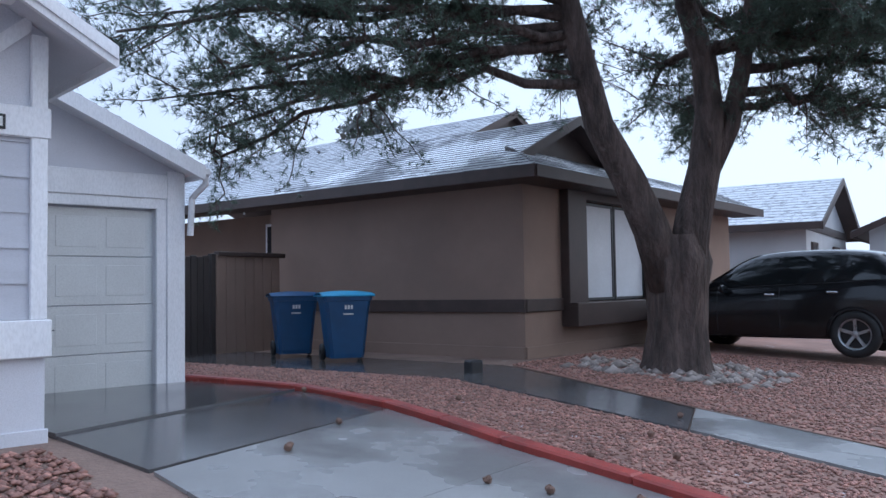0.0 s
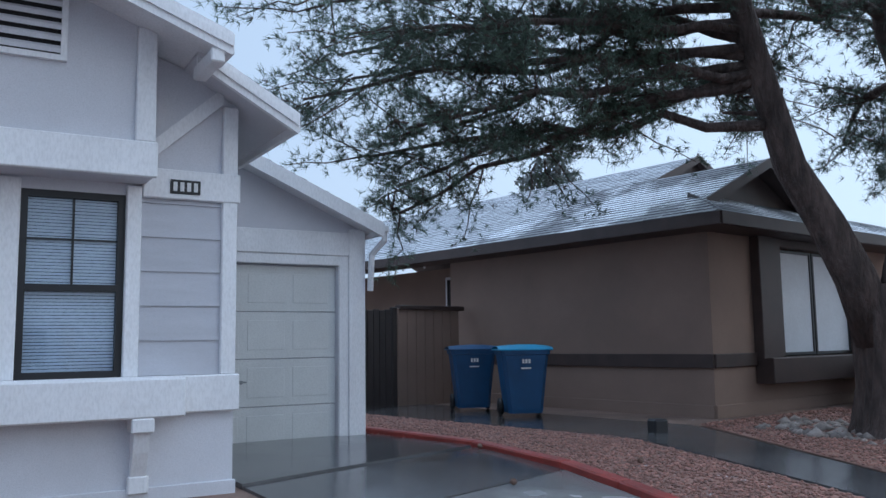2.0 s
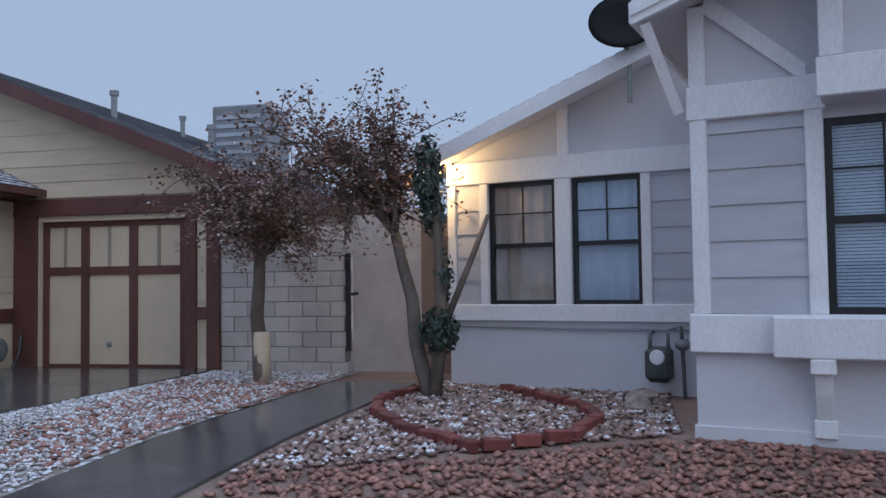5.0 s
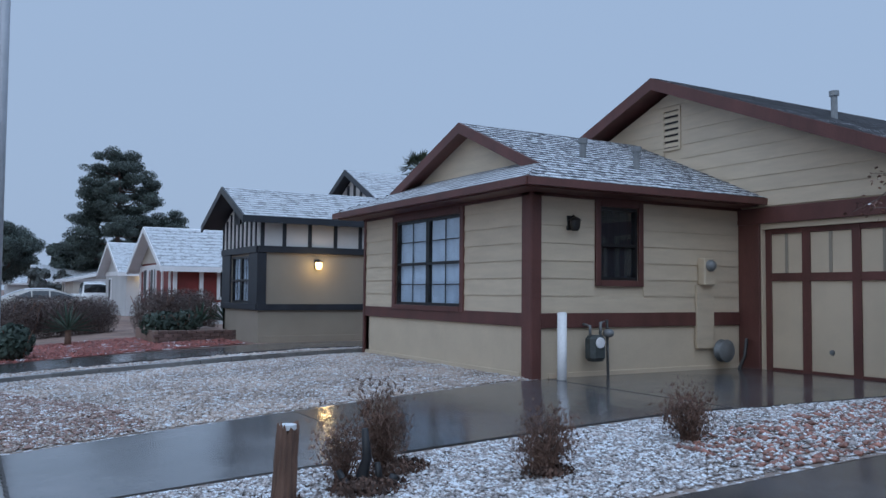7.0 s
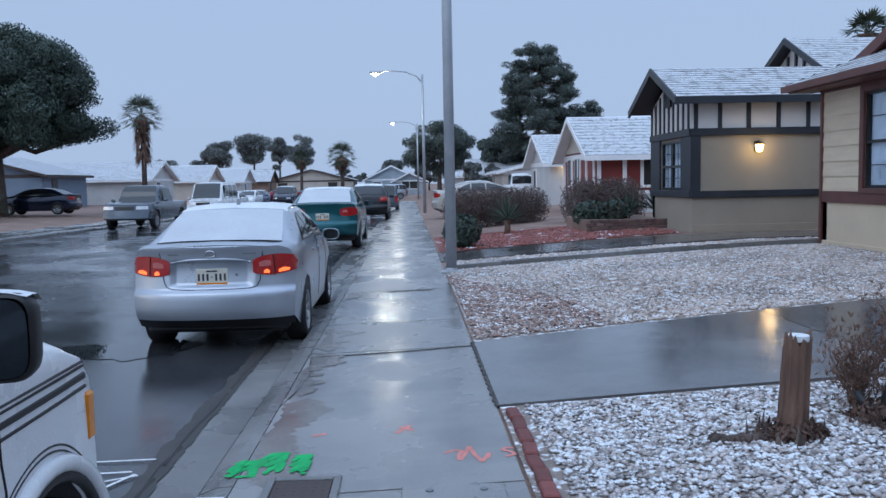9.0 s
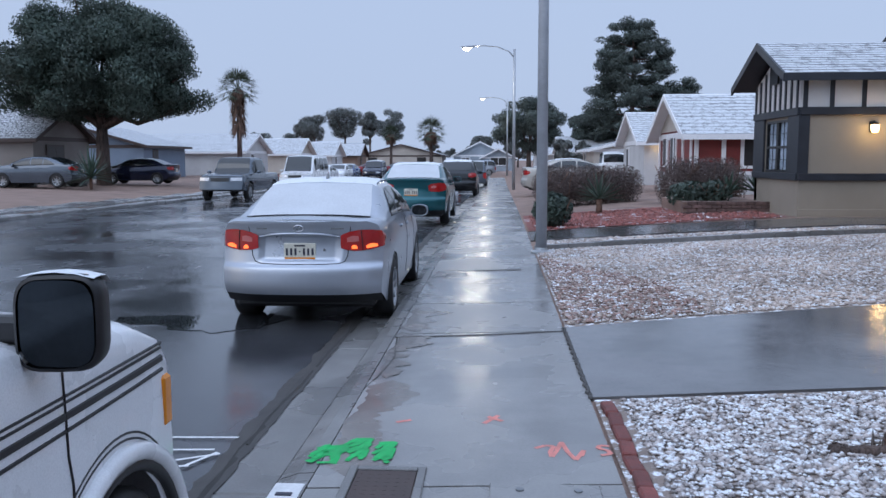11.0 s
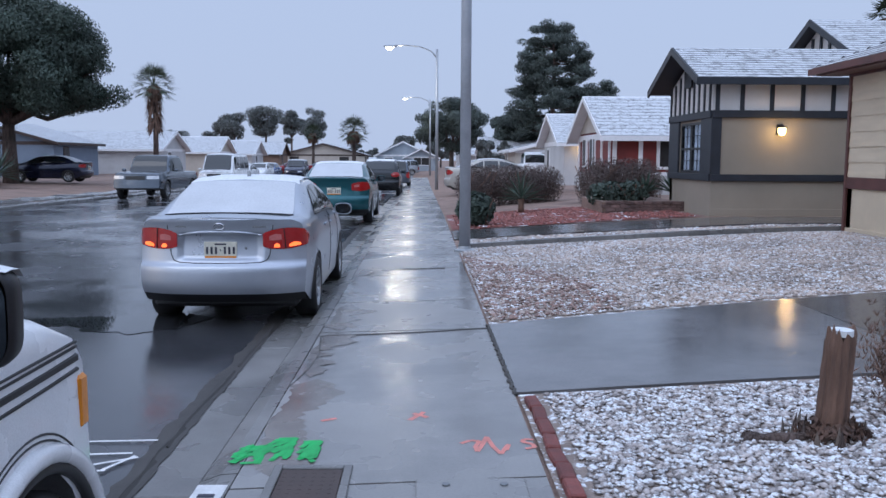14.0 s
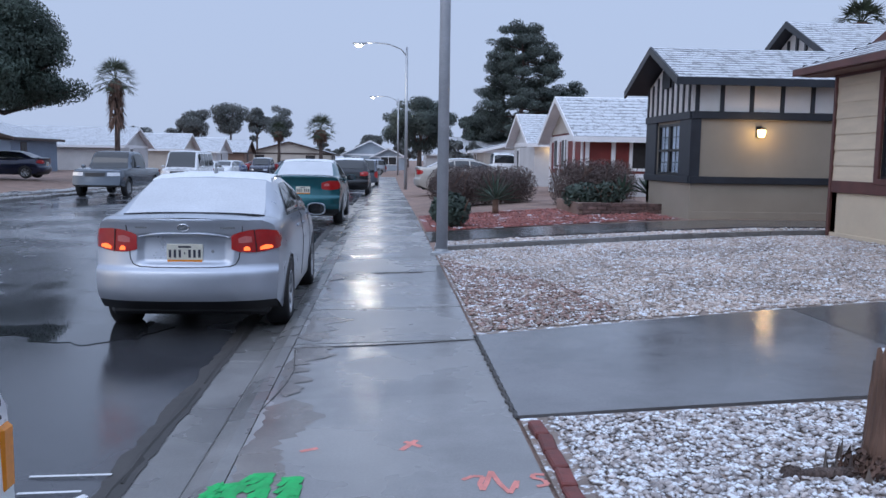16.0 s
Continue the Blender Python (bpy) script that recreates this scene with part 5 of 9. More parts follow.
b.prism([(0.1, 3.02), (2.7, 3.02), (1.4, 3.6)], 0, 0.02, f_tf)
part("upper_panel", b, M["tud_panel"], tud)
for fm, L in ((f_ts, 4.6), (f_tf, 2.8)):
    b = Build()
    b.box((-0.03, 0.02, 2.25), (L, 0.07, 2.4), fm, 0.006)
    part("band_board", b, M["tud_trim"], tud)
    b = Build()
    b.box((-0.03, 0.0, 0.98), (L, 0.06, 1.12), fm, 0.006)
    part("band_board", b, M["tud_trim"], tud)
for u in (0.02, 0.52, 1.12, 1.74, 2.36, 2.98, 3.6, 4.2):
    b = Build()
    b.box((u, 0.02, 2.4), (u + 0.085, 0.05, 3.02), f_ts, 0.004)
    part("stud", b, M["tud_trim"], tud)
for u in (0.0, 0.32, 0.66, 0.98, 1.3, 1.62, 1.94, 2.28, 2.62):
    b = Build()
    b.box((u, 0.02, 2.4), (u + 0.075, 0.05, 3.02 + max(0, 0.5 - abs(u - 1.36) * 0.42)), f_tf, 0.004)
    part("stud", b, M["tud_trim"], tud)
b = Build()
b.box((1.15, 0.05, 2.95), (1.6, 0.09, 3.4), f_tf)
part("gable_vent", b, M["black"], tud)
for u0, u1 in ((0.0, 0.7), (2.2, 2.85)):
    b = Build()
    b.box((u0, 0.0, 1.12), (u1, 0.05, 2.25), f_tf, 0.005)
    part("trim_panel", b, M["tud_trim"], tud)
b = Build()
b.box((-0.04, 0.0, 1.12), (0.16, 0.05, 2.25), f_ts, 0.005)
part("corner_board", b, M["tud_trim"], tud)
for u0, u1 in ((0.76, 1.44), (1.46, 2.14)):
    window(f_tf, u0, u1, 1.13, 2.2, tud, M["black_metal"], M["curtain"], grid=2, fr=0.05)
b = Build()
b.box((0, 0, 0.1), (4.6, 0.02, 0.42), f_ts, 0.005)
part("stem_wall", b, M["tud_stucco"], tud)
b = Build()
b.box((3.95, 0.0, 0.2), (4.6, 0.04, 2.25), f_ts)
part("entry_door", b, M["tud_trim"], tud, "dark entry door")
TT = M["tud_trim"]
roof_plane([(5.45, 15.75, 3.02), (10.6, 15.75, 3.02), (10.6, 17.5, 3.80), (5.45, 17.5, 3.80)], M["roof_snow"], tud, TT)
roof_plane([(5.45, 19.3, 3.02), (5.45, 17.5, 3.80), (10.6, 17.5, 3.80), (10.6, 19.3, 3.02)], M["roof_snow"], tud, TT)
b = Build()
plank(b, (5.44, 15.72, 3.02), (5.44, 17.5, 3.81), 0.16, 0.05)
plank(b, (5.44, 17.5, 3.81), (5.44, 19.33, 3.02), 0.16, 0.05)
plank(b, (5.45, 15.74, 3.02), (10.6, 15.74, 3.02), 0.14, 0.05)
part("fascia", b, TT, tud)
roof_plane([(9.8, 17.1, 3.25), (20, 17.1, 3.25), (20, 20.5, 4.92), (9.8, 20.5, 4.92)], M["roof_snow"], tud, TT)
roof_plane([(9.8, 23.9, 3.25), (9.8, 20.5, 4.92), (20, 20.5, 4.92), (20, 23.9, 3.25)], M["roof_snow"], tud, TT)
for ya in (17.1, 23.9):
    b = Build()
    plank(b, (9.79, ya, 3.25), (9.79, 20.5, 4.93), 0.17, 0.05)
    part("fascia", b, TT, tud)
b = Build()
b.prism([(17.4, 3.2), (23.6, 3.2), (20.5, 4.80)], -0.1, 0, Matrix(((0, 1, 0, 10.2), (1, 0, 0, 0), (0, 0, 1, 0), (0, 0, 0, 1))))
part("gable_wall", b, M["tud_panel"], tud)
for k in range(13):
    y = 17.7 + k * 0.45
    b = Build()
    b.box((10.05, y, 3.2), (10.09, y + 0.09, 3.2 + max(0.1, (3.05 - abs(y + 0.045 - 20.5)) * 0.49)))
    part("stud", b, TT, tud)
wall_lamp(f_ts, 1.35, 2.02, "lit warm lantern on the beige stucco wall", True, 1.05)


# ---- plain bungalows further off ----
def bungalow(x0, x1, y0, y1, h, rise, ridge, wall, trim, roof, label, street, z, windows=((0.2, 0.4),), garage=None, porch=False, low=None):
    """x0..x1, y0..y1 footprint; ridge 'x' or 'y'; street: the side, -1 or 1, on which windows look."""
    t = thing("bungalow", label, "house", loc=((x0 + x1) / 2, (y0 + y1) / 2, z), group="houses along the street")
    b = Build()
    b.box((x0, y0, z - 0.6), (x1, y1, z + h))
    if ridge == "x":
        ym = (y0 + y1) / 2
        b.prism([(y0, z + h), (y1, z + h), (ym, z + h + rise)], x0, x1, Matrix(((0, 1, 0, 0), (1, 0, 0, 0), (0, 0, 1, 0), (0, 0, 0, 1))))
    else:
        xm = (x0 + x1) / 2
        b.prism([(x0, z + h), (x1, z + h), (xm, z + h + rise)], y0, y1, IDENT)
    part("wall", b, wall, t)
    o = 0.45
    if ridge == "x":
        sl = rise / ((y1 - y0) / 2)
        for ya, s in ((y0, -1), (y1, 1)):
            q = [(x0 - o, ya + s * o, z + h - sl * o + 0.06), (x1 + o, ya + s * o, z + h - sl * o + 0.06), (x1 + o, ym, z + h + rise + 0.06), (x0 - o, ym, z + h + rise + 0.06)]
            roof_plane(q, roof, t, trim, 0.12, (0.6, 0.3))
            b = Build()
            for xe in (x0 - o - 0.01, x1 + o + 0.01):
                plank(b, (xe, ya + s * o, q[0][2]), (xe, ym, q[2][2]), 0.2, 0.05)
            plank(b, (x0 - o, ya + s * o, q[0][2]), (x1 + o, ya + s * o, q[0][2]), 0.18, 0.05)
            part("fascia", b, trim, t)
    else:
        sl = rise / ((x1 - x0) / 2)
        for xa, s in ((x0, -1), (x1, 1)):
            q = [(xa + s * o, y0 - o, z + h - sl * o + 0.06), (xa + s * o, y1 + o, z + h - sl * o + 0.06), (xm, y1 + o, z + h + rise + 0.06), (xm, y0 - o, z + h + rise + 0.06)]
            roof_plane(q, roof, t, trim, 0.12, (0.6, 0.3))
            b = Build()
            for ye in (y0 - o - 0.01, y1 + o + 0.01):
                plank(b, (xa + s * o, ye, q[0][2]), (xm, ye, q[2][2]), 0.2, 0.05)
            plank(b, (xa + s * o, y0 - o, q[0][2]), (xa + s * o, y1 + o, q[0][2]), 0.18, 0.05)
            part("fascia", b, trim, t)
    fs = face(x0, y0, 1, 0)
    fw = face(x0, y1, 0, -1) if street < 0 else Matrix(((0, 1, 0, x1), (1, 0, 0, y0), (0, 0, 1, 0), (0, 0, 0, 1)))
    for fm, L in ((fs, x1 - x0), (fw, y1 - y0)):
        for a, c in windows:
            w = new("window")
            w.parent, w.location = t, -ORIGIN[t]
            bb = Build()
            bb.box((a * L - 0.08, 0, z + 0.95), (c * L + 0.08, 0.05, z + 2.15), fm)
            part("window_frame", bb, trim, w)
            for k in range(2):
                bb = Build()
                m0, m1 = lerp(a * L, c * L, k / 2), lerp(a * L, c * L, (k + 1) / 2)
                bb.box((m0 + 0.03, 0.05, z + 1.05), (m1 - 0.03, 0.06, z + 2.05), fm)
                part("pane", bb, M["bronze"], w)
        bb = Build()
        bb.box((0, 0, z + h - 0.25), (L, 0.04, z + h - 0.02), fm)
        part("frieze_board", bb, trim, t)
        if low:
            bb = Build()
            bb.box((0, 0, z - 0.3), (L, 0.03, z + 0.8), fm)
            part("lower_wall", bb, low, t)
    if garage:
        a, c = garage
        bb = Build()
        bb.box((a, 0.0, z - 0.2), (c, 0.05, z + 2.1), fw)
        part("garage_door", bb, M["garage_white"], t)
    return t


OW = mat("weathered_white_wall", (0.56, 0.56, 0.57), 0.8, 0.08, 0.9, 60, 0.3)
GW = mat("blue_grey_wall", (0.20, 0.25, 0.33), 0.8, 0.08, 0.9, 60, 0.3)
TW = mat("warm_grey_wall", (0.26, 0.235, 0.22), 0.8, 0.08, 0.9, 60, 0.3)
CW = mat("cream_wall", (0.52, 0.47, 0.42), 0.8, 0.08, 0.9, 60, 0.3)
BG = mat("hazy_blue_grey_wall", (0.33, 0.37, 0.42), 0.8, 0.08, 0.9, 60, 0.3)
SN = M["roof_snow"]
red_house = bungalow(6.6, 17, 28.2, 34.0, 2.25, 1.35, "x", M["red_siding"], M["white"], SN, "barn-red bungalow with white trim and snowy roof", -1, 0.12, ((0.16, 0.26), (0.4, 0.55)), low=OW)
# its cream gable, white posts and barn-red shutter panels
b = Build()
b.prism([(28.3, 2.42), (33.9, 2.42), (31.1, 3.62)], 6.55, 6.6, Matrix(((0, 1, 0, 0), (1, 0, 0, 0), (0, 0, 1, 0), (0, 0, 0, 1))))
part("gable_panel", b, CW, red_house, "cream gable end")
for x in (6.64, 7.55, 8.9, 10.1, 11.9, 13.4):
    b = Build()
    b.box((x, 28.12, -0.1), (x + 0.14, 28.2, 2.3), ch=0.01)
    part("post", b, M["white"], red_house)
b = Build()
b.box((6.6, 28.14, 0.86), (17, 28.2, 0.98))
part("belt_board", b, M["white"], red_house)
for y in (28.25, 29.5, 31.0, 32.2, 33.8):
    b = Build()
    b.box((6.53, y, -0.1), (6.6, y + 0.14, 2.3), ch=0.01)
    part("post", b, M["white"], red_house)

bungalow(7.5, 18, 43, 50, 2.5, 1.5, "x", OW, M["white"], SN, "white bungalow with snowy gable roof", -1, -0.1, ((0.2, 0.3),))
bungalow(6.5, 17, 57, 64, 2.4, 1.2, "y", CW, M["white"], SN, "cream bungalow with snowy roof", -1, -0.3, ((0.2, 0.3),))
bungalow(5.8, 17, 74, 82, 2.4, 1.3, "x", OW, M["white"], SN, "white far bungalow with snowy roof", -1, -0.3, ((0.2, 0.3),))
# across the street
bungalow(-38, -25, 43, 49.2, 2.6, 1.5, "x", TW, M["dark_trim"], M["roof"], "grey-brown bungalow with a street gable across the street", 1, 0.1, ((0.22, 0.5),))
bungalow(-36, -25.8, 59, 67, 2.5, 1.4, "y", GW, M["dark_trim"], SN, "slate-blue bungalow behind a big tree", 1, 0.0, ((0.2, 0.3),))
bungalow(-32, -22.5, 72, 80, 2.4, 1.5, "x", OW, M["white"], SN, "white bungalow with snowy front gable", 1, -0.2, ((0.3, 0.42),))
bungalow(-30, -21.0, 86, 93, 2.4, 1.5, "x", CW, M["white"], SN, "cream bungalow with snowy front gable", 1, -0.3, ((0.3, 0.42),))
bungalow(-29, -20.0, 99, 106, 2.4, 1.5, "x", OW, M["white"], SN, "white bungalow far along the street", 1, -0.4, ((0.3, 0.42),))
bungalow(-28, -19.0, 112, 119, 2.4, 1.5, "x", M["brown_stucco"], M["dark_trim"], SN, "brown bungalow far along the street", 1, -0.4, ((0.3, 0.42),))
bungalow(-21, -8.5, 126, 135, 2.5, 1.6, "y", CW, M["dark_trim"], SN, "wide cream bungalow at the street's end", 1, -0.5, ((0.1, 0.2), (0.7, 0.8)))
bungalow(-6.5, 1.2, 122, 130, 2.5, 1.9, "y", BG, M["white"], SN, "blue-grey house with a front gable at the street's end", 1, -0.5, ((0.15, 0.3), (0.6, 0.8)))
bungalow(-2.2, 2.2, 116, 121.5, 2.2, 1.1, "y", BG, M["white"], SN, "small gabled garage wing of the blue-grey house", 1, -0.5, ((0.25, 0.75),))
bungalow(4.5, 15, 100, 108, 2.5, 1.5, "x", OW, M["white"], SN, "white bungalow beyond the round tree", -1, -0.4, ((0.2, 0.3),))
bungalow(3.5, 14, -33, -25, 2.7, 1.4, "x", OW, M["dark_trim"], SN, "white neighbour house with dark trim and snowy roof", -1, 0.3, ((0.1, 0.2), (0.6, 0.75)))
bungalow(-4.0, 2.5, -38, -30, 2.7, 1.4, "y", OW, M["dark_trim"], SN, "white house beyond the parked car", -1, 0.3, ((0.3, 0.5),))


wall_lamp(face(7.6, 43.0, 1, 0), 0.9, 2.0, "lit porch lantern on the white bungalow", True, 1.2, 7.0)

# ---- vehicles ----
CAR_WINDOW = mat("dark_car_window", (0.012, 0.015, 0.017), 0.06, 0.1, 3, 60, 0, spec=0.8)
SEAM = M["black"]


def curve(pts, t):
    """Smooth height through (position, value) pairs."""
    if t <= pts[0][0]:
        return pts[0][1]
    for (a, p), (c, q) in zip(pts, pts[1:]):
        if t <= c:
            s = (t - a) / (c - a)
            return lerp(p, q, s * s * (3 - 2 * s))
    return pts[-1][1]


def car(name, m, body, label, L=4.5, W=1.77, H=1.42, sill=0.24, axles=(0.98, 3.63), R=0.315, deck=None, cab=None, snow=False, plate=True,
        tail="wide", category="car", group="", lit=False, tall=False, open_bed=None, nose=0.25, side_bits=None, back_snow=False, square=1.0):
    """A vehicle: rear at y 0, nose at y L, wheels on z 0. deck: top line of the lower body; cab: y of rear glass foot, roof rear,
    roof front, windscreen foot, and the belt height."""
    t = thing(name, label, category, m=m, group=group)
    w0 = W / 2
    deck = deck or [(0.0, 0.99), (0.15, 1.05), (0.75, 1.04), (3.1, 0.95), (3.4, 0.94), (4.2, 0.76), (L, 0.62)]
    cab = cab or (0.58, 1.5, 2.42, 3.25, 0.98)

    def deform(p):
        x, y, z = p
        k = min(1.0, abs(x) / w0)
        wr, wf = max(0.0, 1 - y / 0.8) ** 2, max(0.0, 1 - (L - y) / 0.9) ** 2
        lean = 0.10 * max(0.0, z - 0.62) + 0.25 * max(0.0, 0.42 - z)
        y2 = y + wr * (0.20 * k ** 3 + 0.05 * k ** 2 + lean) - wf * (nose * k ** 3 + square * (0.08 * k * k + 0.22 * max(0.0, z - 0.5) + 0.2 * max(0.0, 0.4 - z)))
        return Vector((x * (1 - 0.06 * wr - 0.08 * wf * square), y2, z))

    def wz(z, top):
        s = (z - sill) / max(0.1, top - sill)
        if square < 1:
            return w0 * (0.985 + 0.01 * math.sin(math.pi * min(1.0, max(0.0, s))))
        return w0 * (0.945 + 0.055 * math.sin(math.pi * min(1.0, max(0.0, s * 0.9 + 0.12)))) - 0.02 * max(0.0, s - 0.8) / 0.2

    def floor_z(y):
        z = sill + 0.05 * max(0.0, 1 - y / 0.5) + 0.06 * max(0.0, 1 - (L - y) / 0.5)
        for ya in axles:
            d = abs(y - ya)
            if d < R + 0.055:
                z = max(z, R + math.sqrt((R + 0.055) ** 2 - d * d))
        return z

    ysta = sorted({round(L * k / 60, 3) for k in range(61)} | {round(a + s * (R + 0.055), 3) for a in axles for s in (-1, -0.97, -0.9, 0.9, 0.97, 1)})
    NS = 7

    def section(y):
        top, bot = curve(deck, y), floor_z(y)
        col = []
        for k in range(NS):
            z = lerp(bot, top - 0.035, k / (NS - 1))
            col.append((wz(z, top), z))
        col.append((w0 * 0.93, top - 0.012))
        col.append((w0 * 0.86, top))
        return col, top

    b = Build()
    b.smooth = True
    rows = []
    for y in ysta:
        col, top = section(y)
        row = [(x, y, z) for x, z in col] + [(w0 * k, y, top + 0.02 * (1 - (k / 0.86) ** 2)) for k in (0.55, 0.25, 0, -0.25, -0.55)] + [(-x, y, z) for x, z in reversed(col)]
        rows.append([deform(p) for p in row])
    b.grid(rows)
    for y in (ysta[0], ysta[-1]):
        col, top = section(y)
        b.grid([[deform((x * k, y, z)) for k in (-1, -0.9, -0.75, -0.5, -0.25, 0, 0.25, 0.5, 0.75, 0.9, 1)] for x, z in col])
    part("body", b, body, t)
    b = Build()
    b.box((-w0 * 0.86, 0.3, sill - 0.02), (w0 * 0.86, L - 0.3, sill + 0.25))
    part("underbody", b, M["black"], t)
    # cabin
    c0, c1, c2, c3, belt = cab
    wb, wt = w0 * 0.90, w0 * (0.80 if tall else 0.74)

    def roof_z(y):
        return curve([(c0, belt - 0.03), (c1 - 0.05, H - 0.05), (c1 + 0.25, H), (c2 - 0.2, H), (c2 + 0.05, H - 0.05), (c3, belt - 0.03)], y) if not tall else \
            curve([(c0, belt), (c0 + (c1 - c0) * 0.9, H - 0.03), (c1 + 0.2, H), (c2 - 0.2, H), (c2 + 0.05, H - 0.06), (c3, belt)], y)

    def side(y, s):
        top = roof_z(y)
        return (lerp(wb, wt, s) + 0.03 * math.sin(math.pi * s) - 0.10 * max(0, 1 - (c3 - y) / 0.8) ** 2 * (1 - s) * 0.5, y, lerp(belt - 0.04, max(belt - 0.04, top - 0.045), s))

    b = Build()
    b.smooth = True
    rows = []
    for k in range(33):
        y = lerp(c0, c3, k / 32)
        top = roof_z(y)
        half = [side(y, s) for s in (0, 0.35, 0.7, 1.0)]
        cap = [(wt * q, y, max(belt - 0.03, top - 0.03 + 0.03 * (1 - q * q))) for q in (0.93, 0.6, 0.2)]
        row = half + cap + [(-x, yy, z) for x, yy, z in reversed(cap)] + [(-x, yy, z) for x, yy, z in reversed(half)]
        rows.append(row)
    b.grid(rows)
    part("cabin", b, body, t)
    # side glass
    span = (c3 - c0)
    doors = [(c0 + span * 0.20, c0 + span * 0.475), (c0 + span * 0.505, c0 + span * 0.86)] if not open_bed else [(c0 + 0.12, c0 + span * 0.84)]
    if tall:
        doors = [(c0 + span * 0.06, c0 + span * 0.30), (c0 + span * 0.33, c0 + span * 0.56), (c0 + span * 0.59, c0 + span * 0.86)]
    for s in (1, -1):
        for ya, yb in doors:
            b = Build()
            b.smooth = True
            rr = []
            for k in range(9):
                y = lerp(ya, yb, k / 8)
                hi = 0.90
                rr.append([Vector((s * (side(y, q)[0] + 0.008), y, side(y, q)[2])) for q in (0.16, 0.4, 0.65, hi)])
            b.grid(rr)
            part("side_window", b, CAR_WINDOW, t)
    # rear and front glass
    for nm, ya, yb in (("rear_window", c0, c1), ("windscreen", c3, c2)):
        b = Build()
        b.smooth = True
        rr = []
        for k in range(9):
            v = lerp(0.10, 0.93, k / 8)
            y = lerp(ya, yb, v)
            z = roof_z(y)
            hw = lerp(wb, wt, v) * 0.86
            rr.append([Vector((hw * q, y + (0.012 if nm == "windscreen" else -0.012), z + 0.012 + 0.012 * (1 - q * q))) for q in (-1, -0.6, -0.2, 0.2, 0.6, 1)])
        b.grid(rr)
        part(nm, b, M["snow_glass"] if (nm == "rear_window" and back_snow) else CAR_WINDOW, t, "snow-covered rear window" if back_snow and nm == "rear_window" else "")
    if snow:
        b = Build()
        b.smooth = True
        rr = []
        for k in range(15):
            y = lerp(c1 - 0.05, c2 + 0.02, k / 14)
            rr.append([(wt * q * 0.97, y, roof_z(y) + 0.016 + 0.02 * (1 - q * q) + 0.004 * math.sin(k * 2.1 + q * 5) - 0.03 * q * q) for q in (-1, -0.9, -0.6, -0.2, 0.2, 0.6, 0.9, 1)])
        b.grid(rr)
        part("snow_cover", b, M["snow"], t, "thin snow on the roof")
    # wheels
    for ya in axles:
        for s in (1, -1):
            wh = new("wheel")
            wh.parent = t
            wh.matrix_local = pose(s * (w0 - 0.115), ya, R, 0, 90 * s, 0)
            b = Build()
            b.smooth = True
            b.lathe([(R * 0.62, -0.1), (R * 0.9, -0.105), (R * 0.985, -0.08), (R, 0.0), (R * 0.985, 0.08), (R * 0.9, 0.105), (R * 0.64, 0.1), (R * 0.62, 0.09)], IDENT, 28)
            part("tyre", b, M["rubber"], wh)
            b = Build()
            b.lathe([(R * 0.64, 0.09), (R * 0.6, 0.085), (R * 0.56, 0.04), (0.0, 0.03)], IDENT, 28)
            for k in range(7):
                a = 2 * math.pi * k / 7
                b.box((0.03, -0.028, 0.045), (R * 0.6, 0.028, 0.085), pose(0, 0, 0, 0, 0, math.degrees(a)), 0.008)
            b.lathe([(0.0, 0.1), (0.05, 0.095), (0.06, 0.05)], IDENT, 12)
            part("rim", b, M["rim"], wh)
    # tail lamps
    zt = curve(deck, 0.0)
    tz0, tz1 = (zt - 0.22, zt - 0.05) if tail == "wide" else (zt - 0.42, zt - 0.1)
    for s in (1, -1):
        lamp = new("tail_lamp")
        lamp.parent = t
        b = Build()
        b.smooth = True
        rr = []
        n = 12
        x0 = w0 * (0.55 if tail == "wide" else 0.78)
        for k in range(n + 1):
            q = k / n
            rr.append([])
            hh = (tz1 - tz0) * 0.56 * max(0.10, 1 - ((q - 0.52) / 0.515) ** 4) ** 0.5 * lerp(0.72, 1.05, min(1.0, q * 1.6))
            zl, zh = (tz0 + tz1) / 2 - hh - 0.012 * q, (tz0 + tz1) / 2 + hh * 0.95 + 0.02 * q
            for v in (0, 0.25, 0.5, 0.75, 1):
                z = lerp(zl, zh, v)
                if q < 0.75:
                    p = deform((lerp(x0, w0 * 0.985, q / 0.75), 0.0, z)) + Vector((0, -0.010, 0))
                else:
                    p = deform((w0 * 0.99, (q - 0.75) / 0.25 * 0.16, z)) + Vector((0.012, -0.004, 0))
                rr[-1].append(Vector((s * p.x, p.y, p.z)))
        b.grid(rr)
        part("lens", b, M["lens_red"], lamp)
        if lit:
            b = Build()
            b.smooth = True
            zz = lerp(tz0, tz1, 0.25)
            for a, c in ((0.60, 0.65), (0.76, 0.86)):
                b = Build()
                b.smooth = True
                b.grid([[(lambda p: Vector((s * p.x, p.y - 0.015, p.z)))(deform((w0 * q, 0, zz + dz))) for q in (a, (a + c) / 2, c)] for dz in (-0.018, 0.0, 0.02)])
                part("bulb", b, M["lamp_tail"], lamp)
    # lamps in front
    for s in (1, -1):
        b = Build()
        zf = curve(deck, L) - 0.02
        b.grid([[(lambda p: Vector((s * p.x, p.y + 0.008, p.z)))(deform((w0 * q, L, zf - dz))) for q in (0.5, 0.62, 0.75, 0.88, 0.98)] for dz in (0.02, 0.08, 0.15)])
        part("head_lamp", b, M["chrome"], t)
    b = Build()
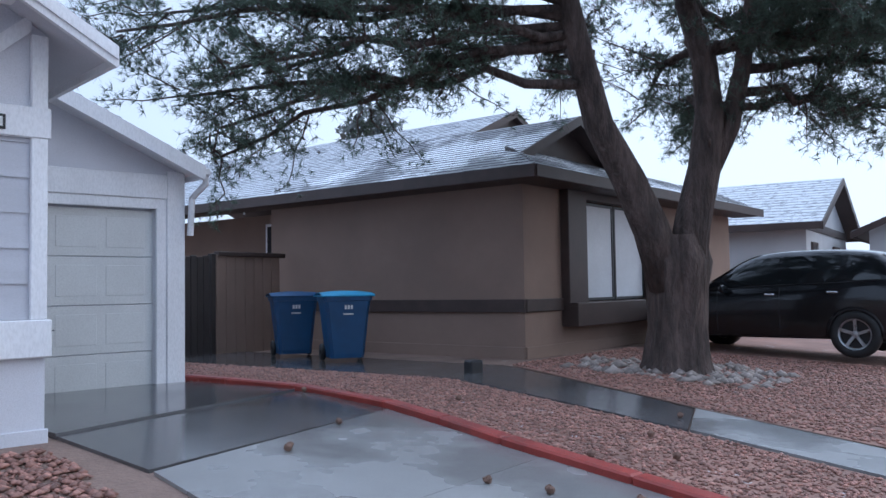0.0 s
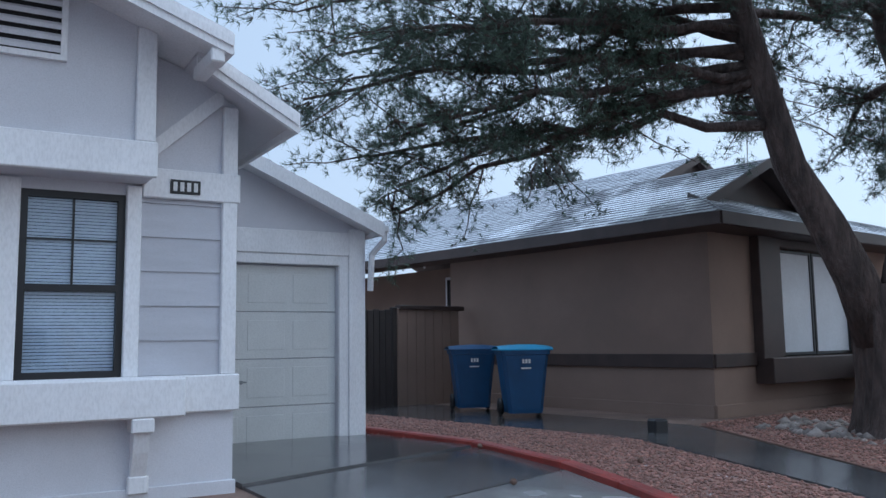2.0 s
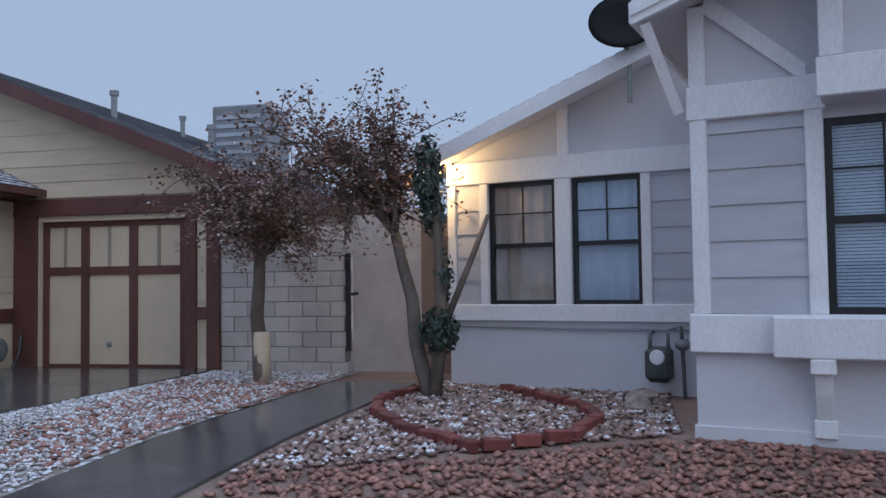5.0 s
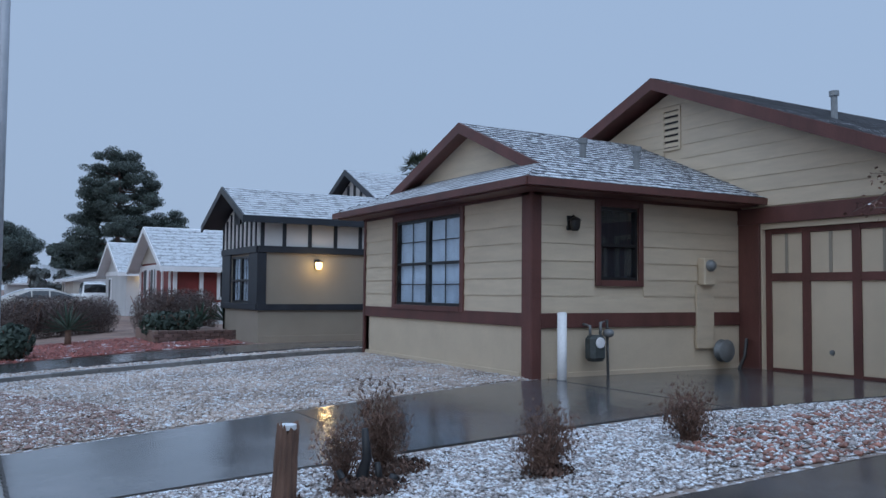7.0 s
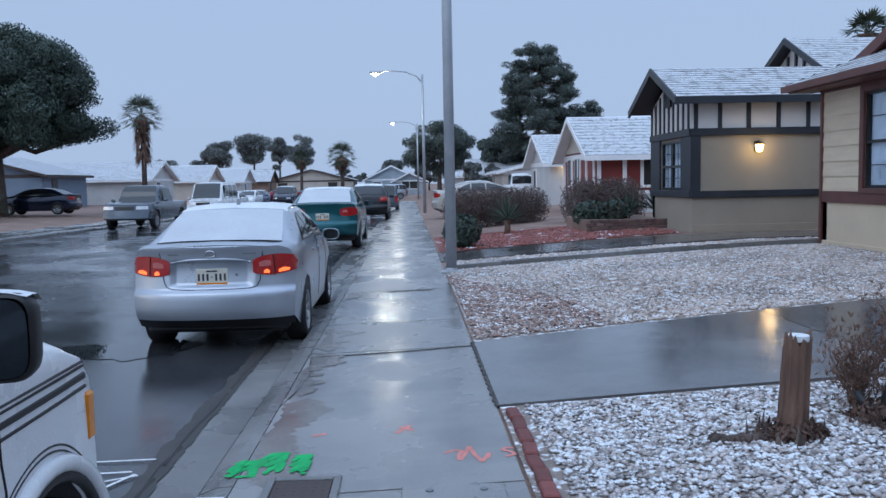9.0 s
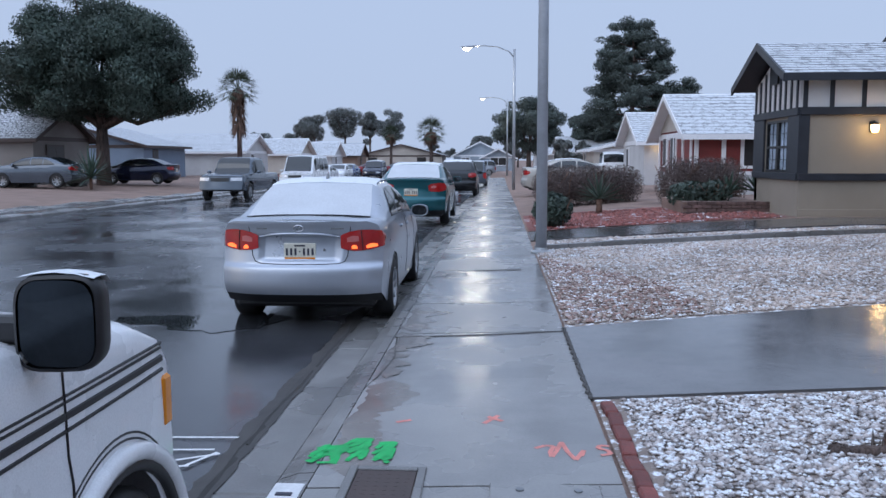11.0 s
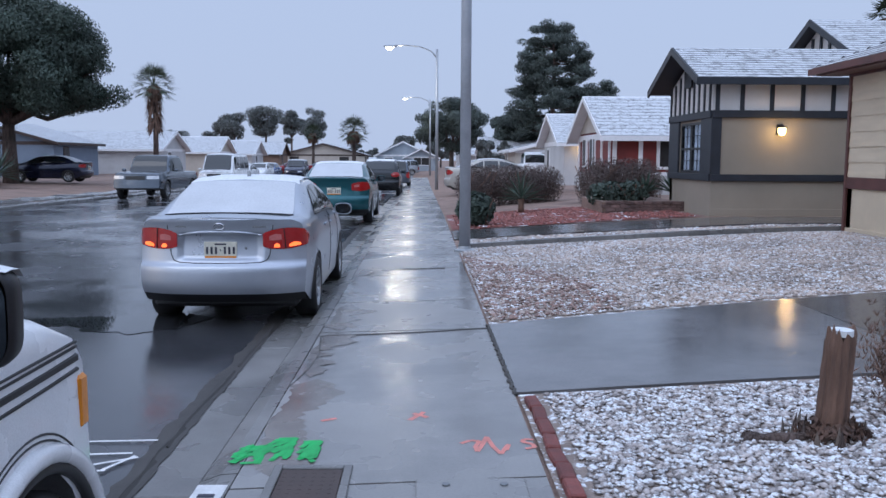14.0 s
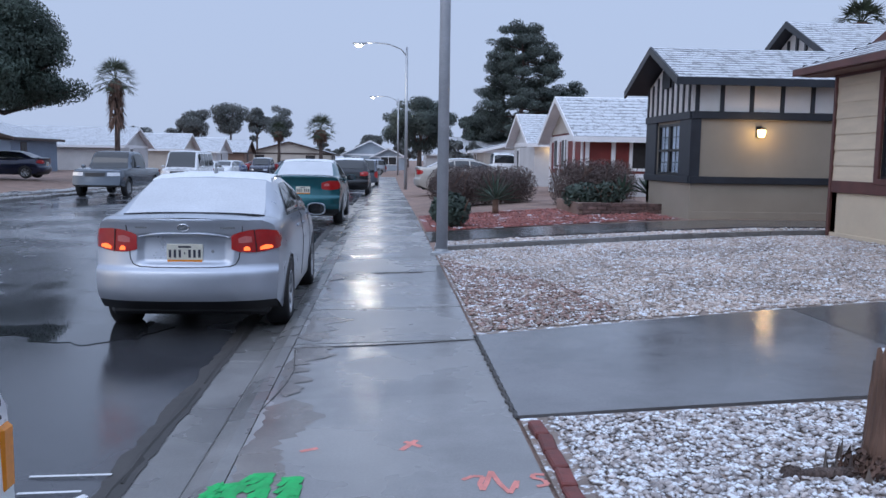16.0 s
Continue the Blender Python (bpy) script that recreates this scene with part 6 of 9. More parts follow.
    b.grid([[deform((w0 * q, L, curve(deck, L) - dz)) + Vector((0, 0.006, 0)) for q in (-0.42, -0.2, 0, 0.2, 0.42)] for dz in (0.05, 0.2)])
    part("grille", b, M["black"], t)
    if plate:
        pl = new("number_plate")
        pl.parent = t
        zp = zt - 0.17
        yp = deform((0, 0, zp)).y - 0.03
        b = Build()
        b.box((-0.155, yp - 0.008, zp - 0.078), (0.155, yp + 0.02, zp + 0.078), ch=0.006)
        part("plate_blank", b, M["plate"], pl)
        for k in range(7):
            if k == 3:
                continue
            b = Build()
            b.box((-0.135 + k * 0.039, yp - 0.011, zp - 0.038), (-0.108 + k * 0.039, yp - 0.006, zp + 0.032))
            part("bar", b, M["plate_ink"], pl)
        b = Build()
        b.box((-0.15, yp - 0.011, zp - 0.074), (0.15, yp - 0.006, zp - 0.056))
        part("strip", b, M["amber"], pl)
    # seams and handles
    for s in (1, -1):
        for y in (doors[0][0] - 0.02, (doors[0][1] + doors[-1][0]) / 2, doors[-1][1] + 0.12):
            b = Build()
            pts = [Vector((s * (wz(z, curve(deck, y)) + 0.001), y, z)) for z in [lerp(sill + 0.1, belt - 0.04, k / 6) for k in range(7)]]
            if all(abs(y - a) > R + 0.06 for a in axles):
                b.tube(pts, 0.004, 4)
                part("door_seam", b, SEAM, t)
        for ya, yb in doors[-2:]:
            b = Build()
            y = ya + 0.06
            x = s * (wz(belt - 0.14, belt) + 0.012)
            b.box((x - 0.014, y, belt - 0.155), (x + 0.014, y + 0.17, belt - 0.125), ch=0.008)
            part("door_handle", b, body, t)
        if square < 1:
            continue
        b = Build()
        b.smooth = True
        y = doors[-1][1] + 0.02
        b.ball((s * (w0 + 0.09), y, belt + 0.06), (0.095, 0.06, 0.065), 6)
        mr = part("wing_mirror", b, body, t)
        b = Build()
        b.grid([[(s * (w0 + 0.09) + 0.075 * q, y - 0.062, belt + 0.06 + 0.047 * r) for q in (-1, 0, 1)] for r in (-1, 0, 1)])
        part("mirror_glass", b, M["chrome"], mr)
    t["shape"] = "vehicle"
    return t, deform, wz


def spline(pts, t):
    """Catmull-Rom height through (position, value) pairs."""
    if t <= pts[0][0]:
        return pts[0][1]
    if t >= pts[-1][0]:
        return pts[-1][1]
    for i in range(len(pts) - 1):
        (a, p), (c, q) = pts[i], pts[i + 1]
        if t <= c:
            s = (t - a) / (c - a)
            m0 = (q - pts[i - 1][1]) / (c - pts[i - 1][0]) * (c - a) if i else q - p
            m1 = (pts[i + 2][1] - p) / (pts[i + 2][0] - a) * (c - a) if i + 2 < len(pts) else q - p
            return (2 * s ** 3 - 3 * s * s + 1) * p + (s ** 3 - 2 * s * s + s) * m0 + (3 * s * s - 2 * s ** 3) * q + (s ** 3 - s * s) * m1


def road_wheel(t, x, y, R, s, spokes=7):
    wh = new("wheel")
    wh.parent = t
    wh.matrix_local = pose(x, y, R, 0, 90 * s, 0)
    b = Build()
    b.smooth = True
    b.lathe([(R * 0.62, -0.1), (R * 0.9, -0.105), (R * 0.985, -0.08), (R, 0.0), (R * 0.985, 0.08), (R * 0.9, 0.105), (R * 0.66, 0.1), (R * 0.64, 0.09)], IDENT, 28)
    part("tyre", b, M["rubber"], wh)
    b = Build()
    b.lathe([(R * 0.65, 0.092), (R * 0.62, 0.085), (R * 0.58, 0.02), (0.0, 0.01)], IDENT, 28)
    part("rim_well", b, M["black"], wh)
    b = Build()
    b.lathe([(R * 0.66, 0.095), (R * 0.65, 0.1), (R * 0.6, 0.09), (R * 0.58, 0.06)], IDENT, 28)
    for k in range(spokes):
        a = 360 / spokes * k
        b.prism([(0.03, 0.045), (R * 0.62, 0.05), (R * 0.62, 0.088), (0.03, 0.07)], -0.022, 0.022, pose(0, 0, 0, 0, 0, a))
    b.lathe([(0.0, 0.085), (0.045, 0.08), (0.06, 0.05)], IDENT, 12)
    part("rim", b, M["rim"], wh)
    return wh


SEDAN = dict(L=4.15, W=1.56, H=1.34, R=0.30, sill=0.22, rear_sill=0.34, axles=(0.86, 3.3), cab=(0.44, 1.28, 2.2, 3.02), roofw=(0.82, 0.71),
             top=[(0, 1.01), (0.06, 1.032), (0.25, 1.028), (0.44, 1.018), (0.60, 1.062), (0.9, 1.195), (1.25, 1.31), (1.75, 1.345), (2.15, 1.325), (2.5, 1.25), (2.85, 1.10), (3.05, 1.01), (3.5, 0.94), (3.9, 0.84), (4.15, 0.70)],
             belt=[(0, 0.97), (0.3, 1.0), (1.4, 0.97), (3.0, 0.91), (3.8, 0.80), (4.15, 0.64)],
             rear=[(0.2, 0.16), (0.33, 0.05), (0.41, 0.008), (0.50, 0.0), (0.585, 0.012), (0.615, 0.045), (0.66, 0.058), (0.80, 0.075), (0.93, 0.06), (1.01, 0.045), (1.06, 0.10)],
             glass=[(0.98, 1.46), (1.50, 2.02), (2.07, 2.86)], lamp=(0.375, 0.835, 0.093))
CROSSOVER = dict(L=4.5, W=1.80, H=1.66, R=0.36, sill=0.30, rear_sill=0.40, axles=(0.92, 3.6), cab=(0.10, 0.62, 2.3, 3.25), roofw=(0.80, 0.72),
                 top=[(0, 1.06), (0.05, 1.12), (0.2, 1.28), (0.42, 1.48), (0.62, 1.585), (1.1, 1.645), (1.7, 1.66), (2.25, 1.63), (2.6, 1.53), (3.05, 1.27), (3.3, 1.14), (3.8, 1.06), (4.2, 0.96), (4.5, 0.78)],
                 belt=[(0, 1.10), (0.4, 1.14), (1.2, 1.10), (3.2, 1.02), (4.1, 0.90), (4.5, 0.72)],
                 rear=[(0.2, 0.2), (0.40, 0.06), (0.50, 0.0), (0.66, 0.0), (0.72, 0.04), (0.9, 0.06), (1.05, 0.09), (1.2, 0.16)],
                 glass=[(0.55, 1.02), (1.12, 1.98), (2.04, 3.0)], lamp=(0.50, 0.99, 0.10))


def loft_car(name, m, body, label, spec, snow=True, plate=True, lit=False, detail=False, group="", white_back=True):
    """A rounded car in one lofted skin: rear at y 0, nose at y L, wheels on z 0."""
    t = thing(name, label, "car", m=m, group=group)
    L, W, R, sill, axles = spec["L"], spec["W"], spec["R"], spec["sill"], spec["axles"]
    c0, c1, c2, c3 = spec["cab"]
    w0 = W / 2
    top = lambda y: spline(spec["top"], y)
    belt = lambda y: min(spline(spec["belt"], y), top(y) - 0.025)

    def plan(y):
        return 1 - 0.05 * max(0.0, 1 - y / 1.1) ** 2 - 0.07 * max(0.0, 1 - (L - y) / 1.1) ** 2

    def deform(p):
        x, y, z = p
        k = min(1.0, abs(x) / w0)
        wr, wf = max(0.0, 1 - y / 0.75) ** 2, max(0.0, 1 - (L - y) / 0.9) ** 2
        y2 = y + wr * (0.17 * k ** 4 + 0.06 * k ** 2 + spline(spec["rear"], z)) - wf * (0.26 * k ** 3 + 0.06 * k * k + 0.2 * max(0.0, z - 0.5) + 0.2 * max(0.0, 0.4 - z))
        return Vector((x, y2, z))

    def floor_z(y):
        z = sill + (spec["rear_sill"] - sill) * max(0.0, 1 - y / 0.45) + 0.05 * max(0.0, 1 - (L - y) / 0.5)
        for ya in axles:
            d = abs(y - ya)
            if d < R + 0.05:
                z = max(z, R + math.sqrt((R + 0.05) ** 2 - d * d))
        return z

    def side_x(y, z):
        lo, hi = sill, belt(y)
        s = min(1.0, max(0.0, (z - lo) / max(0.1, hi - lo)))
        # a tucked sill, full flank and a soft crease below the windows
        return w0 * plan(y) * (0.935 + 0.065 * math.sin(math.pi * min(1.0, 0.12 + 0.62 * s)) - 0.035 * max(0.0, s - 0.72) / 0.28)

    def roof_w(y):
        return w0 * plan(y) * curve([(c0, spec["roofw"][0]), (c1, spec["roofw"][1]), (c2, spec["roofw"][1]), (c3, spec["roofw"][0] + 0.02)], y)

    def up(y, q):
        """The flank above the belt, q from 0 at the belt to 1 at the roof's edge."""
        zb, zt = belt(y), top(y)
        h = zt - zb
        x0, x1 = side_x(y, zb) - 0.012, roof_w(y)
        return Vector((lerp(x0, x1, q ** 1.15) + 0.03 * math.sin(math.pi * q) * min(1.0, h / 0.25), y, zb + (h - 0.035 * min(1.0, h / 0.2)) * q))

    def col(y):
        zb, zl = floor_z(y), belt(y) - 0.02
        pts = [(side_x(y, z), z) for z in [lerp(min(zb, zl - 0.02), zl, k / 8) for k in range(9)]]
        pts += [(u.x, u.z) for u in (up(y, q) for q in (0.0, 0.2, 0.4, 0.6, 0.8, 1.0))]
        zt, rw = top(y), roof_w(y)
        return pts + [(rw * 0.9, zt - 0.012), (rw * 0.55, zt + 0.004), (0.0, zt + 0.012)]

    ys = sorted({round(L * k / 64, 3) for k in range(65)} | {round(a + e * (R + 0.05), 3) for a in axles for e in (-1, -0.98, -0.93, -0.8, 0.8, 0.93, 0.98, 1)})
    b = Build()
    b.smooth = True
    rows = []
    for y in ys:
        c = col(y)
        rows.append([deform((x, y, z)) for x, z in c] + [deform((-x, y, z)) for x, z in reversed(c[:-1])])
    b.grid(rows)
    # rear face with its plate hollow
    def rear_point(q, z):
        c = col(0.0)
        for (xa, za), (xb, zb) in zip(c, c[1:]):
            if z <= zb:
                w = lerp(xa, xb, (z - za) / max(1e-6, zb - za))
                break
        else:
            w = c[-1][0]
        p = deform((w * q, 0.0, z))
        if detail:
            ix = min(1.0, max(0.0, (0.375 - 0.12 * abs(z - 0.76) - abs(p.x)) / 0.03))
            iz = min(1.0, max(0.0, (z - 0.635) / 0.03)) * min(1.0, max(0.0, (0.885 - z) / 0.018))
            p.y += 0.032 * ix * iz
        return p

    zc = [z for _, z in col(0.0)]
    zs = [lerp(zc[0], zc[8], k / 44) for k in range(45)] + zc[9:-1]
    b.grid([[rear_point(-1 + k / 24, z) for k in range(49)] for z in zs])
    c = col(L)
    b.grid([[deform((x * k / 6, L, z)) for k in range(-6, 7)] for x, z in c])
    part("body", b, body, t)
    b = Build()
    b.box((-w0 * 0.84, 0.28, sill - 0.03), (w0 * 0.84, L - 0.35, sill + 0.28), ch=0.03)
    part("underbody", b, M["black"], t)
    b = Build()
    b.smooth = True
    b.grid([[deform((side_x(0, spec["rear_sill"]) * k / 8, 0.0, z)) + Vector((0, 0.01 + 0.05 * (spec["rear_sill"] - z) * 6, 0)) for k in range(-8, 9)] for z in (spec["rear_sill"] - 0.085, spec["rear_sill"] - 0.04, spec["rear_sill"] + 0.004)])
    part("rear_valance", b, M["black"], t, "black plastic lower valance")
    # side glass, pillars left in body colour
    for e in (1, -1):
        for i, (ya, yb) in enumerate(spec["glass"]):
            b = Build()
            b.smooth = True
            rr = []
            for k in range(11):
                y = lerp(ya, yb, k / 10)
                hi = 0.88
                if i == 0:
                    hi = lerp(0.30, 0.88, (k / 10) ** 0.7)
                rr.append([(lambda u: Vector((e * (u.x + 0.006), u.y, u.z + 0.004)))(up(y, q)) for q in (0.10, lerp(0.1, hi, 0.33), lerp(0.1, hi, 0.67), hi)])
            b.grid(rr)
            part("side_window", b, CAR_WINDOW, t)
        b = Build()
        b.smooth = True
        b.tube([(lambda u: Vector((e * (u.x + 0.006), u.y, u.z)))(up(lerp(spec["glass"][0][0], spec["glass"][-1][1], k / 20), 0.07)) for k in range(21)], 0.007, 5)
        part("window_trim", b, M["black"], t)
    for nm, ya, yb, dy in (("rear_window", c0, c1, -0.006), ("windscreen", c3, c2, 0.006)):
        b = Build()
        b.smooth = True
        rr = []
        for k in range(13):
            y = lerp(ya, yb, lerp(0.04, 0.90, k / 12))
            hw = roof_w(y) * (0.925 if nm == "rear_window" else 0.93)
            rr.append([deform((hw * q, y, top(y) + 0.016 - 0.018 * abs(q) ** 3)) + Vector((0, dy, 0)) for q in [j / 6 for j in range(-6, 7)]])
        b.grid(rr)
        white = snow and white_back and nm == "rear_window"
        part(nm, b, M["snow_glass"] if white else CAR_WINDOW, t, "snow-covered rear window" if white else "")
        b = Build()
        y = lerp(ya, yb, 0.025)
        hw = roof_w(y) * 0.94
        b.tube([deform((hw * q, y, top(y) + 0.016 - 0.018 * abs(q) ** 3)) for q in [j / 6 for j in range(-6, 7)]], 0.0055, 5)
        part("window_seal", b, M["black"], t)
    if snow:
        rs_ = random.Random(len(label))
        b = Build()
        b.smooth = True
        rr = []
        for k in range(19):
            y = lerp(c1 - 0.02, c2 + 0.05, k / 18)
            jag = 0.03 * rs_.uniform(-1, 1)
            rr.append([(roof_w(y) * q * (0.97 + jag), y, top(y) + 0.022 - 0.034 * abs(q) ** 4 + 0.003 * math.sin(k * 2.1 + q * 5) - (0.016 if k in (0, 18) else 0)) for q in (-1, -0.9, -0.6, -0.2, 0.2, 0.6, 0.9, 1)])
        b.grid(rr)
        part("snow_cover", b, M["snow"], t, "thin snow on the roof")
    for ya in axles:
        for e in (1, -1):
            road_wheel(t, e * (w0 - 0.105), ya, R, e, 7 if spec is SEDAN else 5)
            b = Build()
            b.smooth = True
            b.tube([Vector((e * (side_x(ya, z) - 0.03), ya + (R + 0.02) * math.cos(a), z)) for a, z in [(math.pi * k / 16, R + (R + 0.02) * math.sin(math.pi * k / 16)) for k in range(17)]], 0.03, 6)
            part("arch_liner", b, M["black"], t)
    # tail lamps wrap the corners
    xi, zl, hh0 = spec["lamp"]
    for e in (1, -1):
        lamp = new("tail_lamp")
        lamp.parent = t
        wl_ = side_x(0, zl)

        def lens_point(q, v, out):
            hh = hh0 * max(0.12, math.sin(math.pi * min(0.97, 0.13 + 0.84 * q ** 0.9))) ** 0.55
            z = zl + 0.03 * q - 0.015 + hh * v
            if q < 0.74:
                p = deform((lerp(xi, side_x(0, z) * 0.995, q / 0.74), 0.0, z)) + Vector((0, -out, 0))
            else:
                y = (q - 0.74) / 0.26 * 0.17
                p = deform((side_x(y, z) + out, y, z)) + Vector((0, -out * 0.5, 0))
            return Vector((e * p.x, p.y, p.z))

        b = Build()
        b.smooth = True
        b.grid([[lens_point(k / 22, v, 0.009 + 0.008 * (1 - v * v)) for v in (-1, -0.8, -0.4, 0, 0.4, 0.8, 1)] for k in range(23)])
        part("lens", b, M["lens_red"], lamp)
        b = Build()
        b.smooth = True
        b.grid([[lens_point(lerp(0.12, 0.34, k / 6), v * (1 - 0.25 * abs(k - 3) / 3), 0.019) for v in (-0.1, 0.1, 0.35, 0.55)] for k in range(7)])
        part("reversing_lens", b, REVERSE, lamp)
        if lit:
            for a, c in ((0.20, 0.30), (0.46, 0.66)):
                b = Build()
                b.smooth = True
                b.grid([[lens_point(lerp(a, c, k / 5), v, 0.02) for v in (-0.82, -0.6, -0.38 - 0.2 * abs(k - 2.5) / 2.5)] for k in range(6)])
                part("bulb", b, M["lamp_tail"], lamp)
        if detail:
            b = Build()
            b.tube([lens_point(0.40, v, 0.019) for v in (-1, -0.4, 0.4, 1)], 0.004, 4)
            part("lens_split", b, SEAM, lamp)
        b = Build()
        b.smooth = True
        zf = belt(L) - 0.03
        b.grid([[(lambda p: Vector((e * p.x, p.y + 0.008, p.z)))(deform((w0 * q * plan(L), L, zf - dz))) for q in (0.5, 0.62, 0.75, 0.88, 0.97)] for dz in (0.0, 0.06, 0.12)])
        part("head_lamp", b, M["chrome"], t)
        # seams, handles, mirror
        for y in (spec["glass"][0][1] + 0.02 if spec is CROSSOVER else 1.2, (spec["glass"][1][1] + spec["glass"][2][0]) / 2, spec["glass"][2][1] + 0.02):
            if all(abs(y - a) > R + 0.07 for a in axles):
                b = Build()
                b.tube([Vector((e * (side_x(y, z) + 0.0005), y, z)) for z in [lerp(sill + 0.08, belt(y), k / 8) for k in range(9)]], 0.0035, 4)
                part("door_seam", b, SEAM, t)
        for y in (spec["glass"][1][0] + 0.02, spec["glass"][2][0] + 0.04):
            b = Build()
            zh = belt(y) - 0.11
            b.box((e * (side_x(y, zh) - 0.006), y, zh - 0.014), (e * (side_x(y, zh) + 0.024), y + 0.16, zh + 0.014), ch=0.008)
            part("door_handle", b, M["chrome"] if spec is CROSSOVER else body, t)
        y = spec["glass"][2][1] - 0.12
        mx, mz = e * (w0 + 0.085), belt(y) + 0.02
        b = Build()
        b.smooth = True
        b.grid([[(mx + r * 0.105 * math.copysign(abs(math.cos(a)) ** 0.7, math.cos(a)), y + d, mz + r * 0.07 * math.copysign(abs(math.sin(a)) ** 0.7, math.sin(a))) for a in [math.pi * j / 10 for j in range(21)]] for d, r in ((-0.04, 0.88), (-0.045, 0.96), (-0.03, 1.0), (0.0, 0.97), (0.035, 0.8), (0.055, 0.4), (0.058, 0.02))])
        b.box((min(mx, e * (w0 - 0.12)), y - 0.01, mz - 0.06), (max(mx, e * (w0 - 0.12)), y + 0.03, mz - 0.025), ch=0.01)
        mr = part("wing_mirror", b, body, t)
        b = Build()
        b.add([(mx + 0.088 * math.copysign(abs(math.cos(a)) ** 0.7, math.cos(a)), y - 0.041, mz + 0.056 * math.copysign(abs(math.sin(a)) ** 0.7, math.sin(a))) for a in [math.pi * j / 10 for j in range(20)]], [tuple(range(20))])
        part("mirror_glass", b, CAR_WINDOW, mr)
    b = Build()
    b.grid([[deform((w0 * q, L, belt(L) - dz)) + Vector((0, 0.006, 0)) for q in (-0.42, -0.2, 0, 0.2, 0.42)] for dz in (0.04, 0.2)])
    part("grille", b, M["black"], t)
    if plate:
        pl = new("licence_plate")
        pl.parent = t
        zp = zl - 0.105 if spec is SEDAN else zl - 0.2
        yp = rear_point(0.0, zp).y - 0.004
        b = Build()
        b.box((-0.145, yp - 0.008, zp - 0.075), (0.145, yp + 0.03, zp + 0.075), ch=0.006)
        part("plate_blank", b, M["plate"], pl)
        for k in range(7):
            b = Build()
            wd = 0.005 if k == 3 else 0.0095
            b.box((-0.117 + k * 0.039 - wd, yp - 0.0115, zp - (0.008 if k == 3 else 0.034)), (-0.117 + k * 0.039 + wd, yp - 0.007, zp + (0.008 if k == 3 else 0.03)))
            part("bar", b, M["plate_ink"], pl)
        for za, zb, mt, hw in ((-0.070, -0.052, M["amber"], 0.138), (0.046, 0.060, M["plate_ink"], 0.05)):
            b = Build()
            b.box((-hw, yp - 0.0115, zp + za), (hw, yp - 0.007, zp + zb))
            part("strip", b, mt, pl)
    return t, rear_point, deform


REVERSE = mat("pale_red_lens", (0.55, 0.16, 0.15), 0.15, 0.1, 8, 60, 0, coat=0.6)


SILVER = paint("silver_car_paint", (0.44, 0.47, 0.53), 0.30, 0.6)
TEAL = paint("teal_car_paint", (0.012, 0.10, 0.12))
BLACKP = paint("black_car_paint", (0.012, 0.013, 0.016))
WHITEP = paint("white_car_paint", (0.8, 0.81, 0.83), 0.28, 0.0)
NAVY = paint("navy_car_paint", (0.015, 0.02, 0.05))
GREYP = paint("slate_car_paint", (0.10, 0.12, 0.15))
REDP = paint("red_car_paint", (0.25, 0.015, 0.02))
BLUEP = paint("blue_car_paint", (0.04, 0.09, 0.25))
CREAMP = paint("cream_car_paint", (0.45, 0.42, 0.38), 0.3, 0.3)

ROADZ = lambda x, y: -0.14 - grade(y) + 0.05 * (1 - ((x + 7.0) / 5.9) ** 2)

sedan, rpt, dfm = loft_car("sedan", pose(-1.735, 6.62, -0.145, 0, 0, 0.6), SILVER, "silver sedan with snowy roof and rear window at the kerb", SEDAN, lit=True, detail=True)
# boot lid: seams, chrome brow, lock, emblem, badges and aerial
b = Build()
b.smooth = True
for e in (1, -1):
    b.tube([rpt(q * e, z) + Vector((0, -0.001, 0)) for q, z in ((0.66, 0.955), (0.64, 0.90), (0.61, 0.80), (0.585, 0.69), (0.55, 0.642), (0.48, 0.625), (0.3, 0.619), (0.0, 0.617))], 0.0045, 5)
part("boot_seam", b, SEAM, sedan)
b = Build()
b.smooth = True
b.tube([rpt(k / 20 * 0.50, 0.893 - 0.004 * abs(k / 10) ** 3) + Vector((0, -0.008, 0)) for k in range(-20, 21)], 0.011, 6)
part("boot_brow", b, SILVER, sedan)
b = Build()
b.lathe([(0.0, 0.004), (0.011, 0.003), (0.013, 0.0)], Matrix.Translation(rpt(0.30, 0.745) + Vector((0, -0.002, 0))) @ pose(0, 0, 0, 90), 10)
part("boot_lock", b, M["grey_metal"], sedan)
b = Build()
b.tube([rpt(0.062 * math.cos(a), 0.942 + 0.028 * math.sin(a)) + Vector((0, -0.006, 0)) for a in [math.pi * 2 * k / 16 for k in range(17)]], 0.005, 5)
b.tube([rpt(0.03 * k, 0.942 + 0.012 * k) + Vector((0, -0.006, 0)) for k in (-1, 0, 1)], 0.006, 5)
part("emblem", b, M["chrome"], sedan, "plain oval chrome emblem")
for e, n in ((1, 6), (-1, 5)):
    for k in range(n):
        b = Build()
        p = rpt(e * (0.42 + 0.028 * k), 0.94)
        b.box((p.x - 0.008, p.y - 0.006, p.z - 0.007), (p.x + 0.008, p.y + 0.002, p.z + 0.007))
        part("badge_bar", b, M["grey_metal"], sedan)
b = Build()
b.prism([(1.40, 1.335), (1.53, 1.34), (1.45, 1.41)], -0.012, 0.012, Matrix(((0, 1, 0, 0), (1, 0, 0, 0), (0, 0, 1, 0), (0, 0, 0, 1))))
part("roof_aerial", b, M["grey_metal"], sedan)

SC = Matrix.Scale(1.07, 4)
